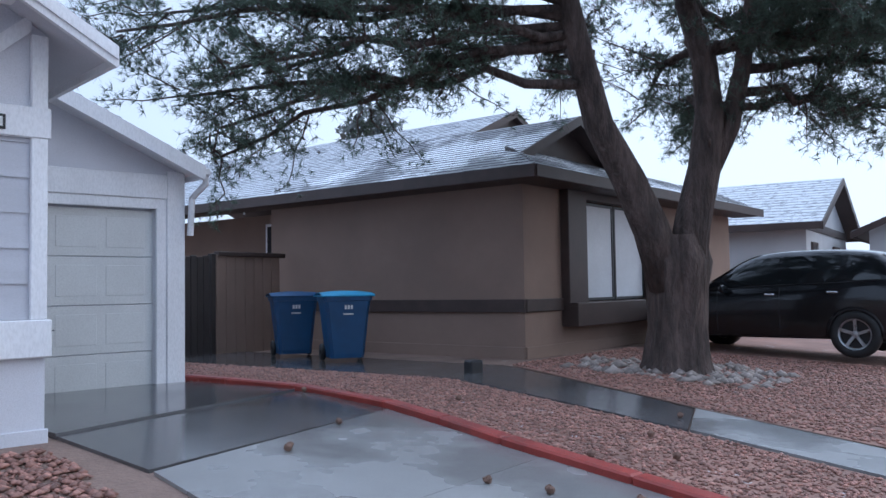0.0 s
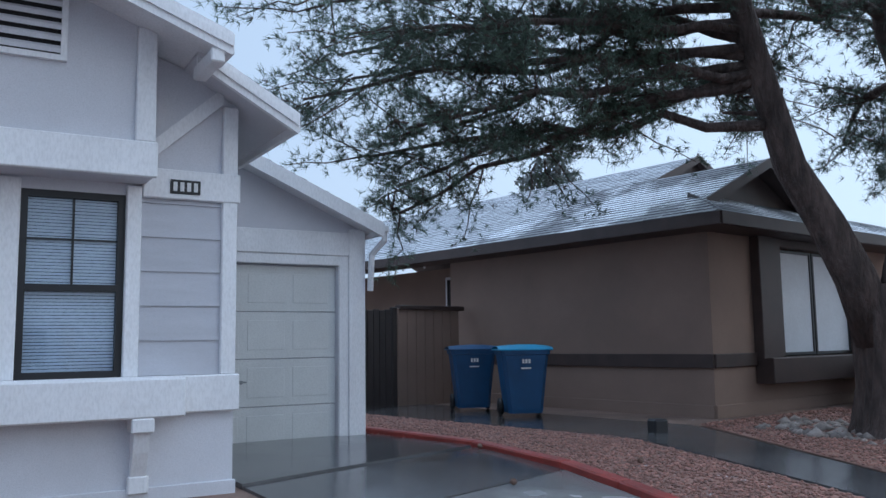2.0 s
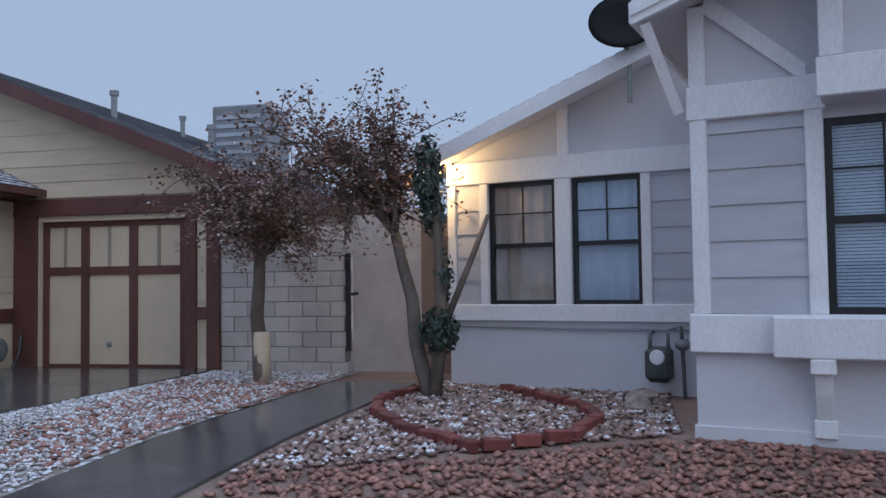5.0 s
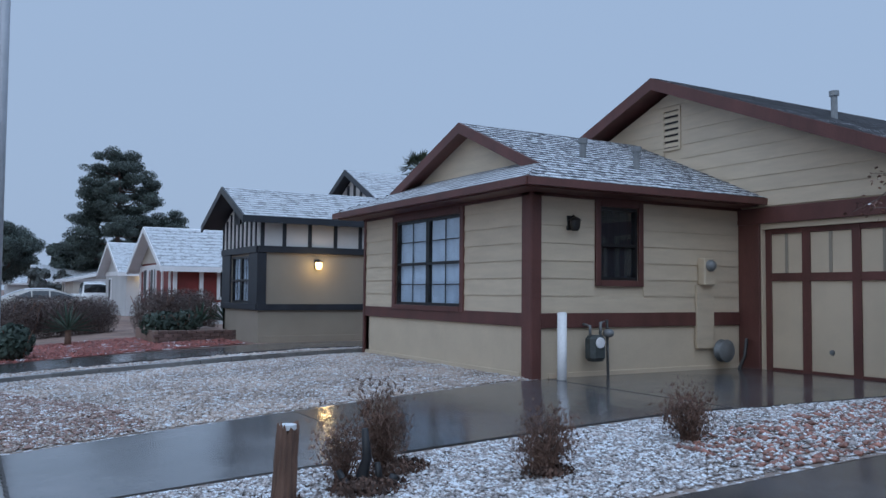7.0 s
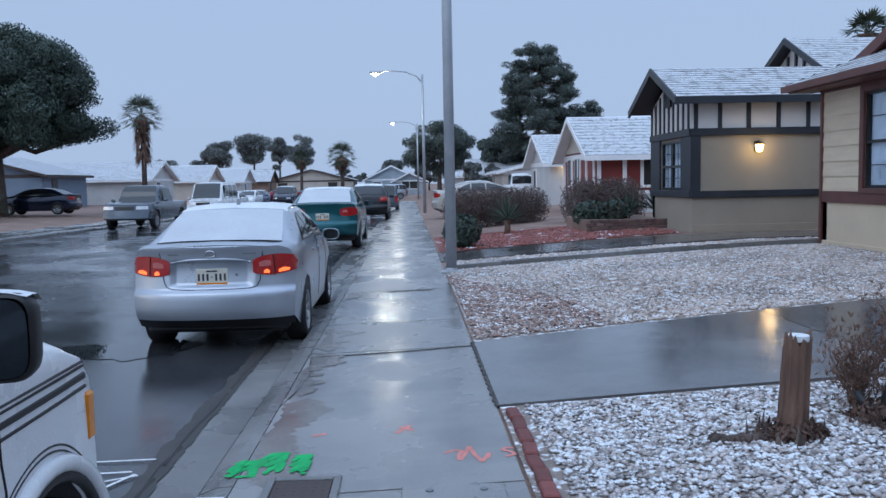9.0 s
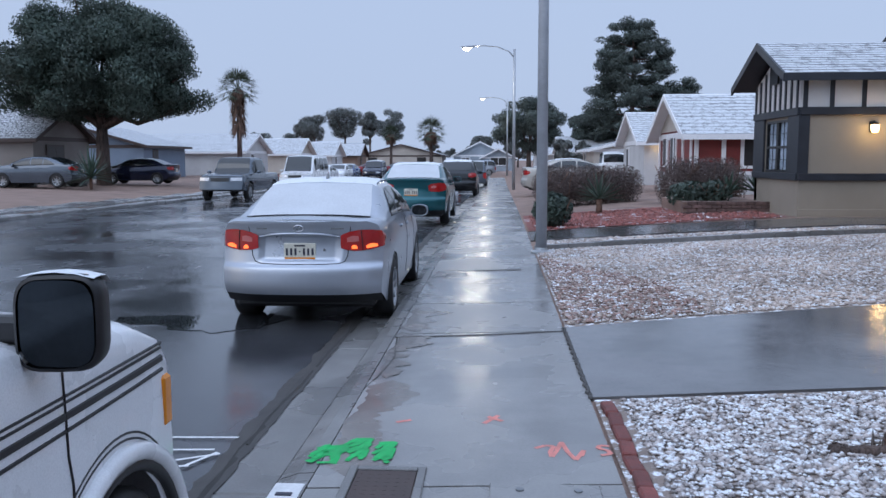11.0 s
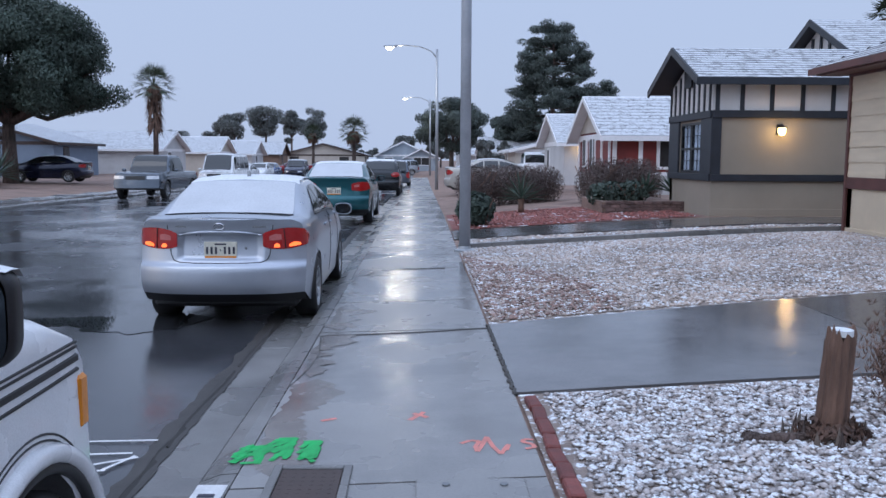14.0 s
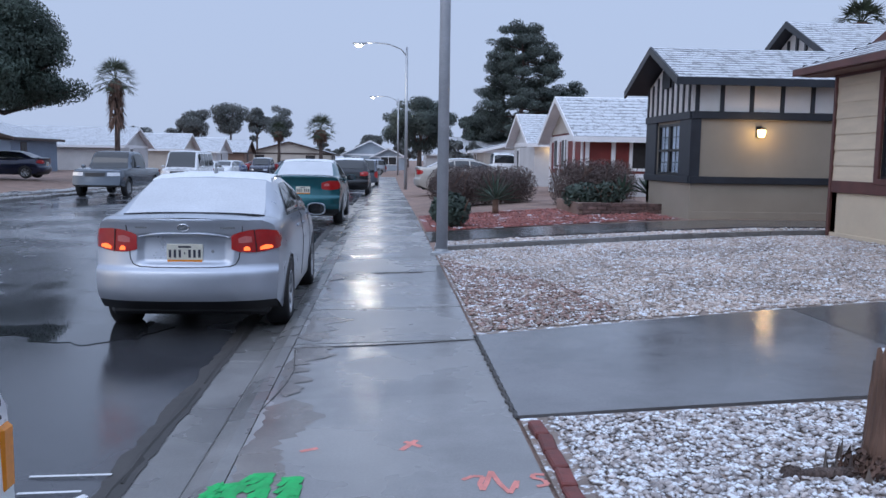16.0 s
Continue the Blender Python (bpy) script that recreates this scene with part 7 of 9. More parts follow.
loft_car("sedan", pose(-1.95, 18.3, ROADZ(-2, 19)) @ SC, TEAL, "teal sedan with snowy roof and rear window at the kerb", SEDAN)
loft_car("suv", pose(-1.8, 36.5, ROADZ(-2, 37)), BLACKP, "black suv with snow on its roof", CROSSOVER, white_back=False)
SUVD = [(0.0, 1.05), (0.1, 1.08), (3.2, 1.02), (3.5, 1.0), (4.3, 0.85), (4.6, 0.72)]
SUVC = (0.12, 0.5, 2.5, 3.35, 1.04)
suv = dict(L=4.6, W=1.84, H=1.68, sill=0.3, axles=(0.95, 3.65), R=0.35, deck=SUVD, cab=SUVC, tall=True, tail="tall", category="car")
car("suv", pose(-1.6, 52, ROADZ(-2, 59)), GREYP, "dark grey suv further along the kerb", snow=True, **suv)
loft_car("suv", pose(0.35, -16.25, 0.22, 0, 0, -90 - 8), BLACKP, "black suv on the neighbour's driveway", CROSSOVER, snow=False, plate=False)
loft_car("sedan", pose(0.95, 33.5, gz(2, 33.5) + 0.02, 0, 0, -90) @ SC, CREAMP, "cream sedan nosed into a driveway", SEDAN)
loft_car("sedan", pose(-19.4, 37.5, gz(-19, 37), 0, 0, 90) @ SC, GREYP, "slate grey sedan on a driveway across the street", SEDAN, snow=False)
loft_car("sedan", pose(-18.2, 46.0, gz(-19, 46), 0, 0, 90) @ SC, NAVY, "dark navy sedan parked under the big tree", SEDAN)
# pickup, van and the queue of parked cars across the street
PK = dict(L=5.3, W=1.95, H=1.78, sill=0.42, axles=(1.15, 4.3), R=0.38, deck=[(0.0, 1.08), (2.0, 1.08), (4.0, 1.12), (5.1, 1.06), (5.3, 1.0)], cab=(1.95, 2.1, 3.2, 3.85, 1.1), tail="tall", open_bed=True, category="pickup truck", nose=0.1)
car("pickup_truck", pose(-10.9, 37.3, ROADZ(-11.9, 35), 0, 0, 180 - 2), GREYP, "older slate-blue pickup truck facing up the street", plate=False, **PK)
VN = dict(L=5.2, W=1.95, H=2.0, sill=0.4, axles=(1.1, 4.1), R=0.36, deck=[(0.0, 1.1), (3.6, 1.1), (4.3, 1.08), (5.2, 0.98)], cab=(0.03, 0.15, 3.6, 4.45, 1.1), tail="tall", tall=True, category="van", nose=0.1)
car("van", pose(-11.2, 50.0, ROADZ(-11.9, 47), 0, 0, 180), WHITEP, "white van parked behind the pickup", plate=False, snow=True, **VN)
for x, y, p, nm in ((-12.0, 58, WHITEP, "white"), (-12.2, 65, WHITEP, "white"), (-12.6, 71, BLUEP, "blue"), (-11.2, 86, REDP, "red"), (-9.5, 97, GREYP, "grey"), (-7.0, 102, GREYP, "grey"), (-4.2, 104, NAVY, "navy")):
    loft_car("sedan", pose(x, y, ROADZ(x, y), 0, 0, 180 if y < 80 else 110) @ SC, p, nm + " car in the row of parked cars", SEDAN, plate=False, group="parked cars")
car("suv", pose(-11.6, 80, ROADZ(-11.6, 78), 0, 0, 180), NAVY, "dark suv in the row of parked cars", snow=True, plate=False, group="parked cars", **suv)
car("suv", pose(-0.2, 92, ROADZ(-2, 90), 0, 0, 100), SILVER, "silver suv at the far end of the street", plate=False, group="parked cars", **suv)
car("pickup_truck", pose(4.4, 52, gz(6, 52) + 0.05, 0, 0, -90), WHITEP, "white pickup truck on a driveway", plate=False, snow=True, **PK)

# the white van at the kerb beside the camera
VX, VY, VL = -1.945, -3.11, 5.0
van, vdf, vwz = car("van", pose(VX, VY, -0.145), WHITEP, "white van with black pinstripes parked at the kerb", plate=False, L=VL, W=1.98, H=1.95, sill=0.34, axles=(1.1, 4.55), R=0.33, square=0.15,
                    deck=[(0.0, 1.2), (3.8, 1.2), (4.3, 1.17), (4.7, 1.12), (4.9, 1.06), (5.0, 0.97)], cab=(0.03, 0.15, 3.0, 3.95, 1.2), tail="tall", tall=True, category="van", nose=0.05)
for s in (1, -1):
    for z, r in ((1.005, 0.005), (0.99, 0.005), (0.957, 0.016), (0.922, 0.007)):
        b = Build()
        b.tube([(lambda p: Vector((p.x + s * (0.003 - r * 0.8), p.y, p.z)))(vdf((s * vwz(z, 1.15), y, z))) for y in [lerp(0.3, VL - 0.06, k / 30) for k in range(31)]], r, 6)
        part("pinstripe", b, M["black"], van, "black pinstripe")
    b = Build()
    b.smooth = True
    b.tube([Vector((s * 0.982, 4.55 + 0.425 * math.cos(a), 0.33 + 0.425 * math.sin(a))) for a in [math.pi * (0.0 + k / 20) for k in range(21)]], 0.03, 8)
    part("arch_flare", b, WHITEP, van, "raised white wheel arch lip")
    b = Build()
    b.smooth = True
    b.tube([Vector((s * 0.98, 4.55 + 0.388 * math.cos(a), 0.33 + 0.388 * math.sin(a))) for a in [math.pi * (0.0 + k / 20) for k in range(21)]], 0.02, 8)
    part("arch_liner", b, M["black"], van)
    for r in (0.47, 0.487):
        b = Build()
        b.tube([(lambda z, y: vdf((s * (vwz(z, 1.15) - 0.001), y, z)))(0.33 + r * math.sin(a), 4.55 + r * math.cos(a)) for a in [math.pi * (0.27 + 0.6 * k / 20) for k in range(21)]], 0.004, 5)
        part("pinstripe", b, M["black"], van, "black pinstripe")
    b = Build()
    b.tube([(lambda p: Vector((p.x, p.y, p.z)))(vdf((s * (vwz(z, 1.15) + 0.001), 4.29 + (0.015 if z < 0.85 else 0.0), z))) for z in [lerp(0.4, 1.17, k / 10) for k in range(11)]], 0.004, 5)
    part("door_seam", b, M["black"], van)
    b = Build()
    p = vdf((s * 0.985, VL - 0.06, 0.83))
    b.box((p.x - 0.04, p.y - 0.01, 0.74), (p.x + 0.006, p.y + 0.05, 0.90), ch=0.01)
    part("side_marker", b, M["amber"], van, "amber side marker lamp")
    mirror = new("door_mirror")
    mirror.parent = van
    mirror["label"] = "large black door mirror"
    mc = Vector((s * 1.06, 4.16, 1.212))
    b = Build()
    b.smooth = True
    rr = []
    for d, k in ((-0.035, 0.90), (-0.032, 0.97), (-0.015, 1.0), (0.02, 0.96), (0.05, 0.8), (0.065, 0.5), (0.068, 0.0)):
        rr.append([(mc.x + k * 0.098 * math.copysign(abs(math.cos(a)) ** 0.5, math.cos(a)), mc.y + d, mc.z + k * 0.108 * math.copysign(abs(math.sin(a)) ** 0.5, math.sin(a)) + 0.006 * s * math.cos(a)) for a in [2 * math.pi * j / 28 for j in range(29)]])
    b.grid(rr)
    part("housing", b, M["black"], mirror)
    b = Build()
    ring = [(mc.x + 0.083 * math.copysign(abs(math.cos(a)) ** 0.5, math.cos(a)), mc.y - 0.033, mc.z + 0.094 * math.copysign(abs(math.sin(a)) ** 0.5, math.sin(a))) for a in [2 * math.pi * j / 28 for j in range(28)]]
    b.add(ring, [tuple(range(28))])
    # metal tint cut to near-black to stand in for a dark reflection
    part("mirror_glass", b, mat("reflection_dark_mirror", (0.035, 0.04, 0.045), 0.08, 0.05, 3, 60, 0, metal=1.0), mirror)
    b = Build()
    b.box((s * 0.88, 4.15, 1.16), (s * 1.0, 4.20, 1.22), ch=0.012)
    part("arm", b, M["black"], mirror)
    b = Build()
    b.smooth = True
    b.grid([[(mc.x + 0.085 * q, mc.y + e, mc.z + 0.113 - 0.012 * q * q - 25 * max(0, abs(e) - 0.02) ** 2) for q in (-1, -0.5, 0, 0.5, 1)] for e in (-0.03, 0.0, 0.03, 0.05)])
    part("snow_cover", b, M["snow"], mirror)
b = Build()
b.tube([(0.80, 4.30, 1.15), (0.79, 4.30, 2.0), (0.775, 4.28, 2.9)], [0.006, 0.004, 0.003], 5)
part("aerial", b, M["black"], van, "thin whip aerial")


# ---- plants ----
def tuft(b, p, d, size, rng, n=9, width=0.012):
    """A spray of thin needles round the direction d."""
    for _ in range(n):
        v = (d + Vector((rng.gauss(0, 0.6), rng.gauss(0, 0.6), rng.gauss(0, 0.6)))).normalized() * size * rng.uniform(0.6, 1.1)
        s = v.cross(Vector((rng.uniform(-1, 1), rng.uniform(-1, 1), rng.uniform(-1, 1))))
        if s.length < 1e-6:
            continue
        s = s.normalized() * width
        b.add([p - s, p + s, p + v], [(0, 1, 2)])


def limb(b, pts, r0, r1, n=8):
    b.smooth = True
    k = len(pts) - 1
    b.tube(pts, [lerp(r0, r1, i / k) for i in range(k + 1)], n)
    b.smooth = False


def wander(p0, p1, n, amp, rng, sag=0.0):
    p0, p1 = Vector(p0), Vector(p1)
    out = []
    for i in range(n + 1):
        t = i / n
        o = Vector((rng.gauss(0, amp), rng.gauss(0, amp), rng.gauss(0, amp))) * math.sin(math.pi * min(1, t * 1.1)) if 0 < i else Vector((0, 0, 0))
        out.append(p0.lerp(p1, t) + o - Vector((0, 0, sag * math.sin(math.pi * t))))
    return out


rng = random.Random(21)
pine = thing("pine_tree", "large pine with a forked trunk and drooping needle branches", "tree", loc=(3.25, -12.85, 0.2))
b = Build()
b.smooth = True
base = Vector((3.25, -12.85, 0.12))
prof = [(0.0, 0.56), (0.06, 0.50), (0.12, 0.46), (0.22, 0.42), (0.35, 0.40), (0.5, 0.38), (0.65, 0.365), (0.8, 0.36), (1.0, 0.365), (1.2, 0.37), (1.4, 0.39), (1.55, 0.40), (1.9, 0.30)]
ring = 64
rows = []
for h, r in prof:
    rows.append([(base.x - 0.05 * h + r * (1 + 0.09 * math.sin(5 * a + h) + 0.05 * math.sin(9 * a) + 0.035 * math.sin(19 * a + 2.2 * math.sin(h * 4))) * math.cos(a), base.y + 0.06 * h + r * (1 + 0.09 * math.sin(5 * a + h) + 0.05 * math.sin(9 * a) + 0.035 * math.sin(19 * a + 2.2 * math.sin(h * 4))) * math.sin(a), base.z + h)
                 for a in [2 * math.pi * k / ring for k in range(ring + 1)]])
b.grid(rows)
part("trunk", b, M["bark"], pine, "ridged grey-brown bark")
stems = [
    ([(3.28, -12.66, 1.35), (3.42, -12.42, 2.1), (3.62, -12.16, 2.75), (3.88, -11.82, 3.45), (4.02, -11.56, 4.4), (4.15, -11.3, 5.4), (4.26, -11.0, 6.7), (4.3, -10.7, 8.2)], 0.27, 0.09),
    ([(3.1, -12.75, 1.4), (2.98, -12.8, 2.2), (2.82, -12.84, 2.9), (2.72, -12.8, 3.6), (2.74, -12.7, 4.3), (2.88, -12.45, 5.0), (2.95, -12.2, 6.6), (2.6, -12.2, 8.4)], 0.27, 0.09),
    ([(2.84, -12.84, 2.75), (2.52, -13.0, 3.45), (2.34, -13.05, 4.2), (2.15, -13.0, 5.3), (1.8, -13.1, 6.9)], 0.17, 0.06),
]
for pts, r0, r1 in stems:
    b = Build()
    limb(b, pts, r0, r1, 12)
    part("limb", b, M["bark"], pine)
# spreading branches: foot, tip
ends = [((4.06, -11.55, 3.95), (7.9, -8.5, 3.75)), ((4.08, -11.5, 4.5), (7.5, -8.7, 3.35)), ((4.1, -11.4, 4.9), (8.4, -7.9, 4.5)), ((4.15, -11.3, 5.4), (8.6, -8.6, 5.3)),
        ((4.2, -11.2, 5.8), (8.0, -7.0, 5.9)), ((4.15, -11.3, 5.2), (6.8, -9.6, 4.9)), ((4.25, -11.0, 6.6), (8.2, -8.0, 7.0)), ((4.0, -11.6, 4.3), (6.0, -12.8, 5.0)),
        ((4.2, -11.1, 6.0), (5.0, -8.2, 6.2)), ((2.9, -12.3, 5.2), (4.6, -9.6, 5.6)), ((2.74, -12.7, 4.4), (0.2, -14.2, 4.6)), ((2.3, -13.05, 4.2), (-0.4, -15.0, 4.4)),
        ((2.7, -12.8, 3.7), (1.2, -14.8, 3.7)), ((2.2, -13.0, 5.0), (-0.6, -12.8, 5.6)), ((2.95, -12.2, 6.4), (2.0, -9.4, 7.0)), ((1.9, -13.1, 6.5), (-0.8, -14.6, 7.0)),
        ((2.85, -12.4, 5.0), (1.2, -10.4, 5.4)), ((4.3, -10.8, 7.9), (5.8, -9.0, 8.8)), ((2.6, -12.2, 8.2), (2.0, -12.6, 9.8)), ((4.2, -11.0, 6.4), (6.2, -11.6, 7.2)),
        ((4.12, -11.4, 5.0), (7.2, -10.4, 5.8)), ((2.4, -13.05, 3.9), (0.4, -14.0, 3.5)), ((4.05, -11.5, 4.7), (7.6, -9.5, 4.2)), ((2.3, -13.1, 4.6), (1.0, -16.0, 5.2)),
        ((4.1, -11.5, 4.6), (5.6, -14.4, 4.8)), ((4.15, -11.3, 5.3), (3.4, -14.6, 5.6)), ((2.8, -12.6, 4.6), (4.4, -15.2, 4.4)), ((2.9, -12.4, 5.1), (2.6, -15.6, 5.2)),
        ((4.2, -11.2, 5.7), (5.4, -14.0, 6.4)), ((2.9, -12.3, 5.6), (0.8, -15.4, 6.2)), ((2.72, -12.8, 4.0), (3.6, -15.4, 3.9)), ((4.2, -11.1, 6.1), (2.6, -9.2, 5.3)),
        ((2.3, -13.05, 4.4), (0.4, -11.4, 4.9)), ((4.1, -11.4, 5.1), (6.6, -7.9, 4.9)), ((4.05, -11.5, 4.6), (6.9, -8.3, 3.9)), ((2.1, -13.0, 5.4), (2.0, -15.4, 6.0)),
        ((4.12, -11.4, 4.8), (8.3, -8.6, 4.9)), ((4.15, -11.3, 5.5), (7.4, -7.6, 5.4)), ((4.2, -11.2, 5.9), (6.6, -9.0, 6.3)), ((4.1, -11.45, 4.6), (7.7, -8.9, 3.05)),
        ((2.3, -13.05, 4.4), (0.5, -12.3, 4.3)), ((2.9, -12.3, 5.6), (0.9, -11.0, 5.1)), ((2.2, -13.0, 5.0), (0.3, -13.5, 5.2)), ((2.74, -12.7, 4.3), (1.3, -11.6, 4.6)), ((2.15, -13.0, 5.3), (1.2, -11.4, 6.0))]
nb, nd = Build(), Build()
for i, (p0, p1) in enumerate(ends):
    pts = wander(p0, p1, 8, 0.10, rng, -0.15)
    b = Build()
    limb(b, pts, 0.07, 0.018, 7)
    for k in range(2, 9):
        for _ in range(4 if k > 2 else 2):
            q = pts[k] + Vector((rng.gauss(0, 0.1), rng.gauss(0, 0.1), rng.gauss(0, 0.05)))
            dirv = (pts[k] - pts[k - 1]).normalized()
            tip = q + (dirv * rng.uniform(0.1, 0.6) + Vector((rng.gauss(0, 0.45), rng.gauss(0, 0.45), rng.gauss(-0.02, 0.28)))) * rng.uniform(0.6, 1.15)
            tw = wander(q, tip, 4, 0.04, rng)
            b.tube(tw, [0.014, 0.011, 0.009, 0.007, 0.005], 5)
            for c in tw[1:]:
                for _ in range(8):
                    o = Vector((rng.gauss(0, 0.10), rng.gauss(0, 0.11), rng.gauss(0, 0.075)))
                    dead = rng.random() < (0.16 if k < 5 else 0.04)
                    tuft(nd if dead else nb, c + o, (tip - q).normalized() * 0.6 + Vector((0, 0, 0.25)), 0.13, rng, 13, 0.0043)
    part("branch", b, M["bark"], pine)
s = part("needles", nb, M["needle"], pine, "dark green needle sprays")
s["kind"] = "stuff"
s = part("dry_needles", nd, M["needle_dead"], pine)
s["kind"] = "stuff"
# stubs of cut branches
for p, d in (((4.02, -11.62, 4.12), (0.5, 0.2, 0.06)), ((3.98, -11.7, 3.92), (0.3, 0.3, 0.1)), ((3.9, -11.8, 4.4), (0.45, 0.1, 0.0)), ((2.75, -12.75, 3.2), (-0.1, 0.28, 0.05))):
    b = Build()
    limb(b, wander(p, Vector(p) + Vector(d), 4, 0.03, rng), 0.04, 0.015, 6)
    part("branch_stub", b, M["bark"], pine)


def leaf_cloud(b, lumps, n, size, rng, flat=0.4):
    """Small leaf cards spread over the shells of many lumps, most of them facing outwards."""
    vol = [r[0] * r[1] * r[2] for _, r in lumps]
    tot = sum(vol)
    for (c, r), v in zip(lumps, vol):
        for _ in range(max(6, int(n * v / tot))):
            u = Vector((rng.gauss(0, 1), rng.gauss(0, 1), rng.gauss(0, 1))).normalized()
            k = rng.uniform(0.5, 1.06)
            p = Vector((c[0] + u.x * r[0] * k, c[1] + u.y * r[1] * k, c[2] + u.z * r[2] * k))
            nr = (u + Vector((rng.gauss(0, 0.6), rng.gauss(0, 0.6), rng.gauss(0, 0.6)))).normalized()
            a = nr.cross(Vector((rng.gauss(0, 1), rng.gauss(0, 1), rng.gauss(0, flat)))).normalized()
            e = nr.cross(a)
            s = size * rng.uniform(0.5, 1.2)
            b.add([p - a * s, p + e * s * 0.5, p + a * s, p - e * s * 0.5], [(0, 1, 2, 3)])


def broad_tree(x, y, z, h, crown, material, label, seed, n=5000, size=0.2, trunk_r=0.3, lumps=26, trunk_h=0.4, name="shade_tree", lean=0.0,
               clump=0.3, base=-1.0, ragged=0.12):
    """Trunk, forking limbs and a crown of many clumps: crown gives centre height and radii, base where its underside is cut off."""
    rng = random.Random(seed)
    t = thing(name, label, "tree", loc=(x, y, z))
    fork = Vector((x + lean, y, z + h * trunk_h))
    b = Build()
    limb(b, [(x, y, z - 0.2), (x + lean * 0.3, y, z + h * trunk_h * 0.5), fork], trunk_r, trunk_r * 0.7, 9)
    part("trunk", b, M["bark"], t)
    cz, rx, ry, rz = crown
    ph = [rng.uniform(0, 6.28) for _ in range(4)]
    rm = min(rx, ry, rz)
    ls = []
    k = 0
    while k < lumps:
        u = Vector((rng.gauss(0, 1), rng.gauss(0, 1), rng.gauss(0, 1))).normalized()
        if u.z < base + rng.uniform(0, 0.15):
            u.z = base + rng.uniform(0, 0.2)
        a = math.atan2(u.y, u.x)
        w = 1 + ragged * (math.sin(3 * a + ph[0]) * 0.6 + math.sin(5 * u.z + ph[1]) * 0.7 + math.sin(7 * a + 4 * u.z + ph[2]) * 0.5)
        q = clump * rm * rng.uniform(0.6, 1.25)
        u *= (w * rng.uniform(0.3, 1.0) ** 0.4) * (1 - 0.7 * q / rm)
        c = Vector((x + lean + u.x * rx, y + u.y * ry, z + cz + u.z * rz))
        ls.append((c, (q * 1.15, q * 1.15, q * 0.8)))
        if k % max(2, lumps // 12) == 0:
            b = Build()
            limb(b, wander(fork, c, 5, 0.12 * rx / 4, rng), trunk_r * 0.45, trunk_r * 0.1, 6)
            part("limb", b, M["bark"], t)
        k += 1
    b = Build()
    leaf_cloud(b, ls, n, size, rng)
    s = part("crown", b, material, t)
    s["kind"] = "stuff"
    return t


def tiered_pine(x, y, z, h, r, material, label, seed, n=40000, size=0.17, tiers=15, bare=0.22):
    """An open old pine: level branches with pads of needles at their ends and gaps between."""
    rng = random.Random(seed)
    t = thing("pine_tree", label, "tree", loc=(x, y, z))
    b = Build()
    limb(b, wander((x, y, z - 0.2), (x, y, z + h * 0.96), 8, 0.12, rng), 0.32, 0.06, 9)
    part("trunk", b, M["bark"], t)
    ls = []
    for k in range(tiers):
        f = lerp(bare, 1.0, (k + 0.5) / tiers)
        env = r * (1.15 - 0.62 * f ** 2.2) * rng.uniform(0.72, 1.1)
        a0 = rng.uniform(0, 6.28)
        for j in range(5 if f < 0.85 else 3):
            a = a0 + j * 6.28 / 5 + rng.gauss(0, 0.25)
            e = env * rng.uniform(0.55, 1.05)
            p0 = Vector((x, y, z + h * f * 0.93))
            p1 = Vector((x + math.cos(a) * e, y + math.sin(a) * e, z + h * f * 0.93 + e * rng.uniform(0.0, 0.28)))
            pts = wander(p0, p1, 5, 0.1, rng)
            if j < 3:
                b = Build()
                limb(b, pts, 0.08, 0.025, 5)
                part("branch", b, M["bark"], t)
            for c, q in ((pts[5], 0.85), (pts[4], 0.75), (pts[3], 0.55)):
                for _ in range(2):
                    o = Vector((rng.gauss(0, 0.4), rng.gauss(0, 0.4), rng.gauss(0.1, 0.22)))
                    q2 = q * rng.uniform(0.6, 1.1)
                    ls.append((c + o, (q2, q2, q2 * 0.55)))
    b = Build()
    leaf_cloud(b, ls, n, size, rng)
    part("crown", b, material, t)["kind"] = "stuff"
    return t


broad_tree(-21.6, 44.0, 0.1, 10, (5.95, 5.9, 5.4, 4.0), M["leaf_dark"], "dense dark green round-headed tree across the street", 3, 280000, 0.085, 0.42, 215, 0.30, clump=0.24, base=-0.6, ragged=0.12)
# these far crowns carry the haze in their leaf colour
tiered_pine(11.8, 75, -0.2, 14.0, 4.3, M["leaf_hazed"], "tall dark pine with open tiers behind the houses", 4, 105000, 0.095, 15, 0.25)
tiered_pine(15.6, 77, -0.2, 8.6, 3.3, M["leaf_hazed"], "lower dark pine behind the houses", 5, 40000, 0.095, 8, 0.4)
broad_tree(9.0, 78, -0.2, 7, (4.5, 2.9, 2.6, 2.2), M["leaf_hazed"], "clump of dark trees behind the houses", 55, 14000, 0.16, 0.25, 40, 0.3)
broad_tree(3.2, 88, -0.3, 8, (5.3, 4.3, 4.0, 3.1), M["leaf_hazed"], "round dark tree at the end of the sidewalk", 6, 50000, 0.11, 0.3, 60, 0.35, clump=0.3, ragged=0.22)
broad_tree(6.2, 70, -0.3, 4, (2.6, 1.8, 1.8, 1.4), M["leaf_grey"], "small grey-green tree by a driveway", 16, 1800, 0.25, 0.12, 12, 0.35)
for k, (x, y, h, r) in enumerate(((-30, 135, 10.5, 3.0), (-25.5, 138, 12, 3.4), (-21, 136, 10, 2.2), (-17.5, 137, 10.2, 2.6), (-33.5, 140, 9, 2.6))):
    broad_tree(x, y, -0.4, h, (h * 0.68, r, r, h * 0.26), M["leaf_grey"], "hazy grey-green eucalyptus far down the street", 30 + k, 12000, 0.15, 0.2, 22, 0.5, clump=0.36, ragged=0.3)
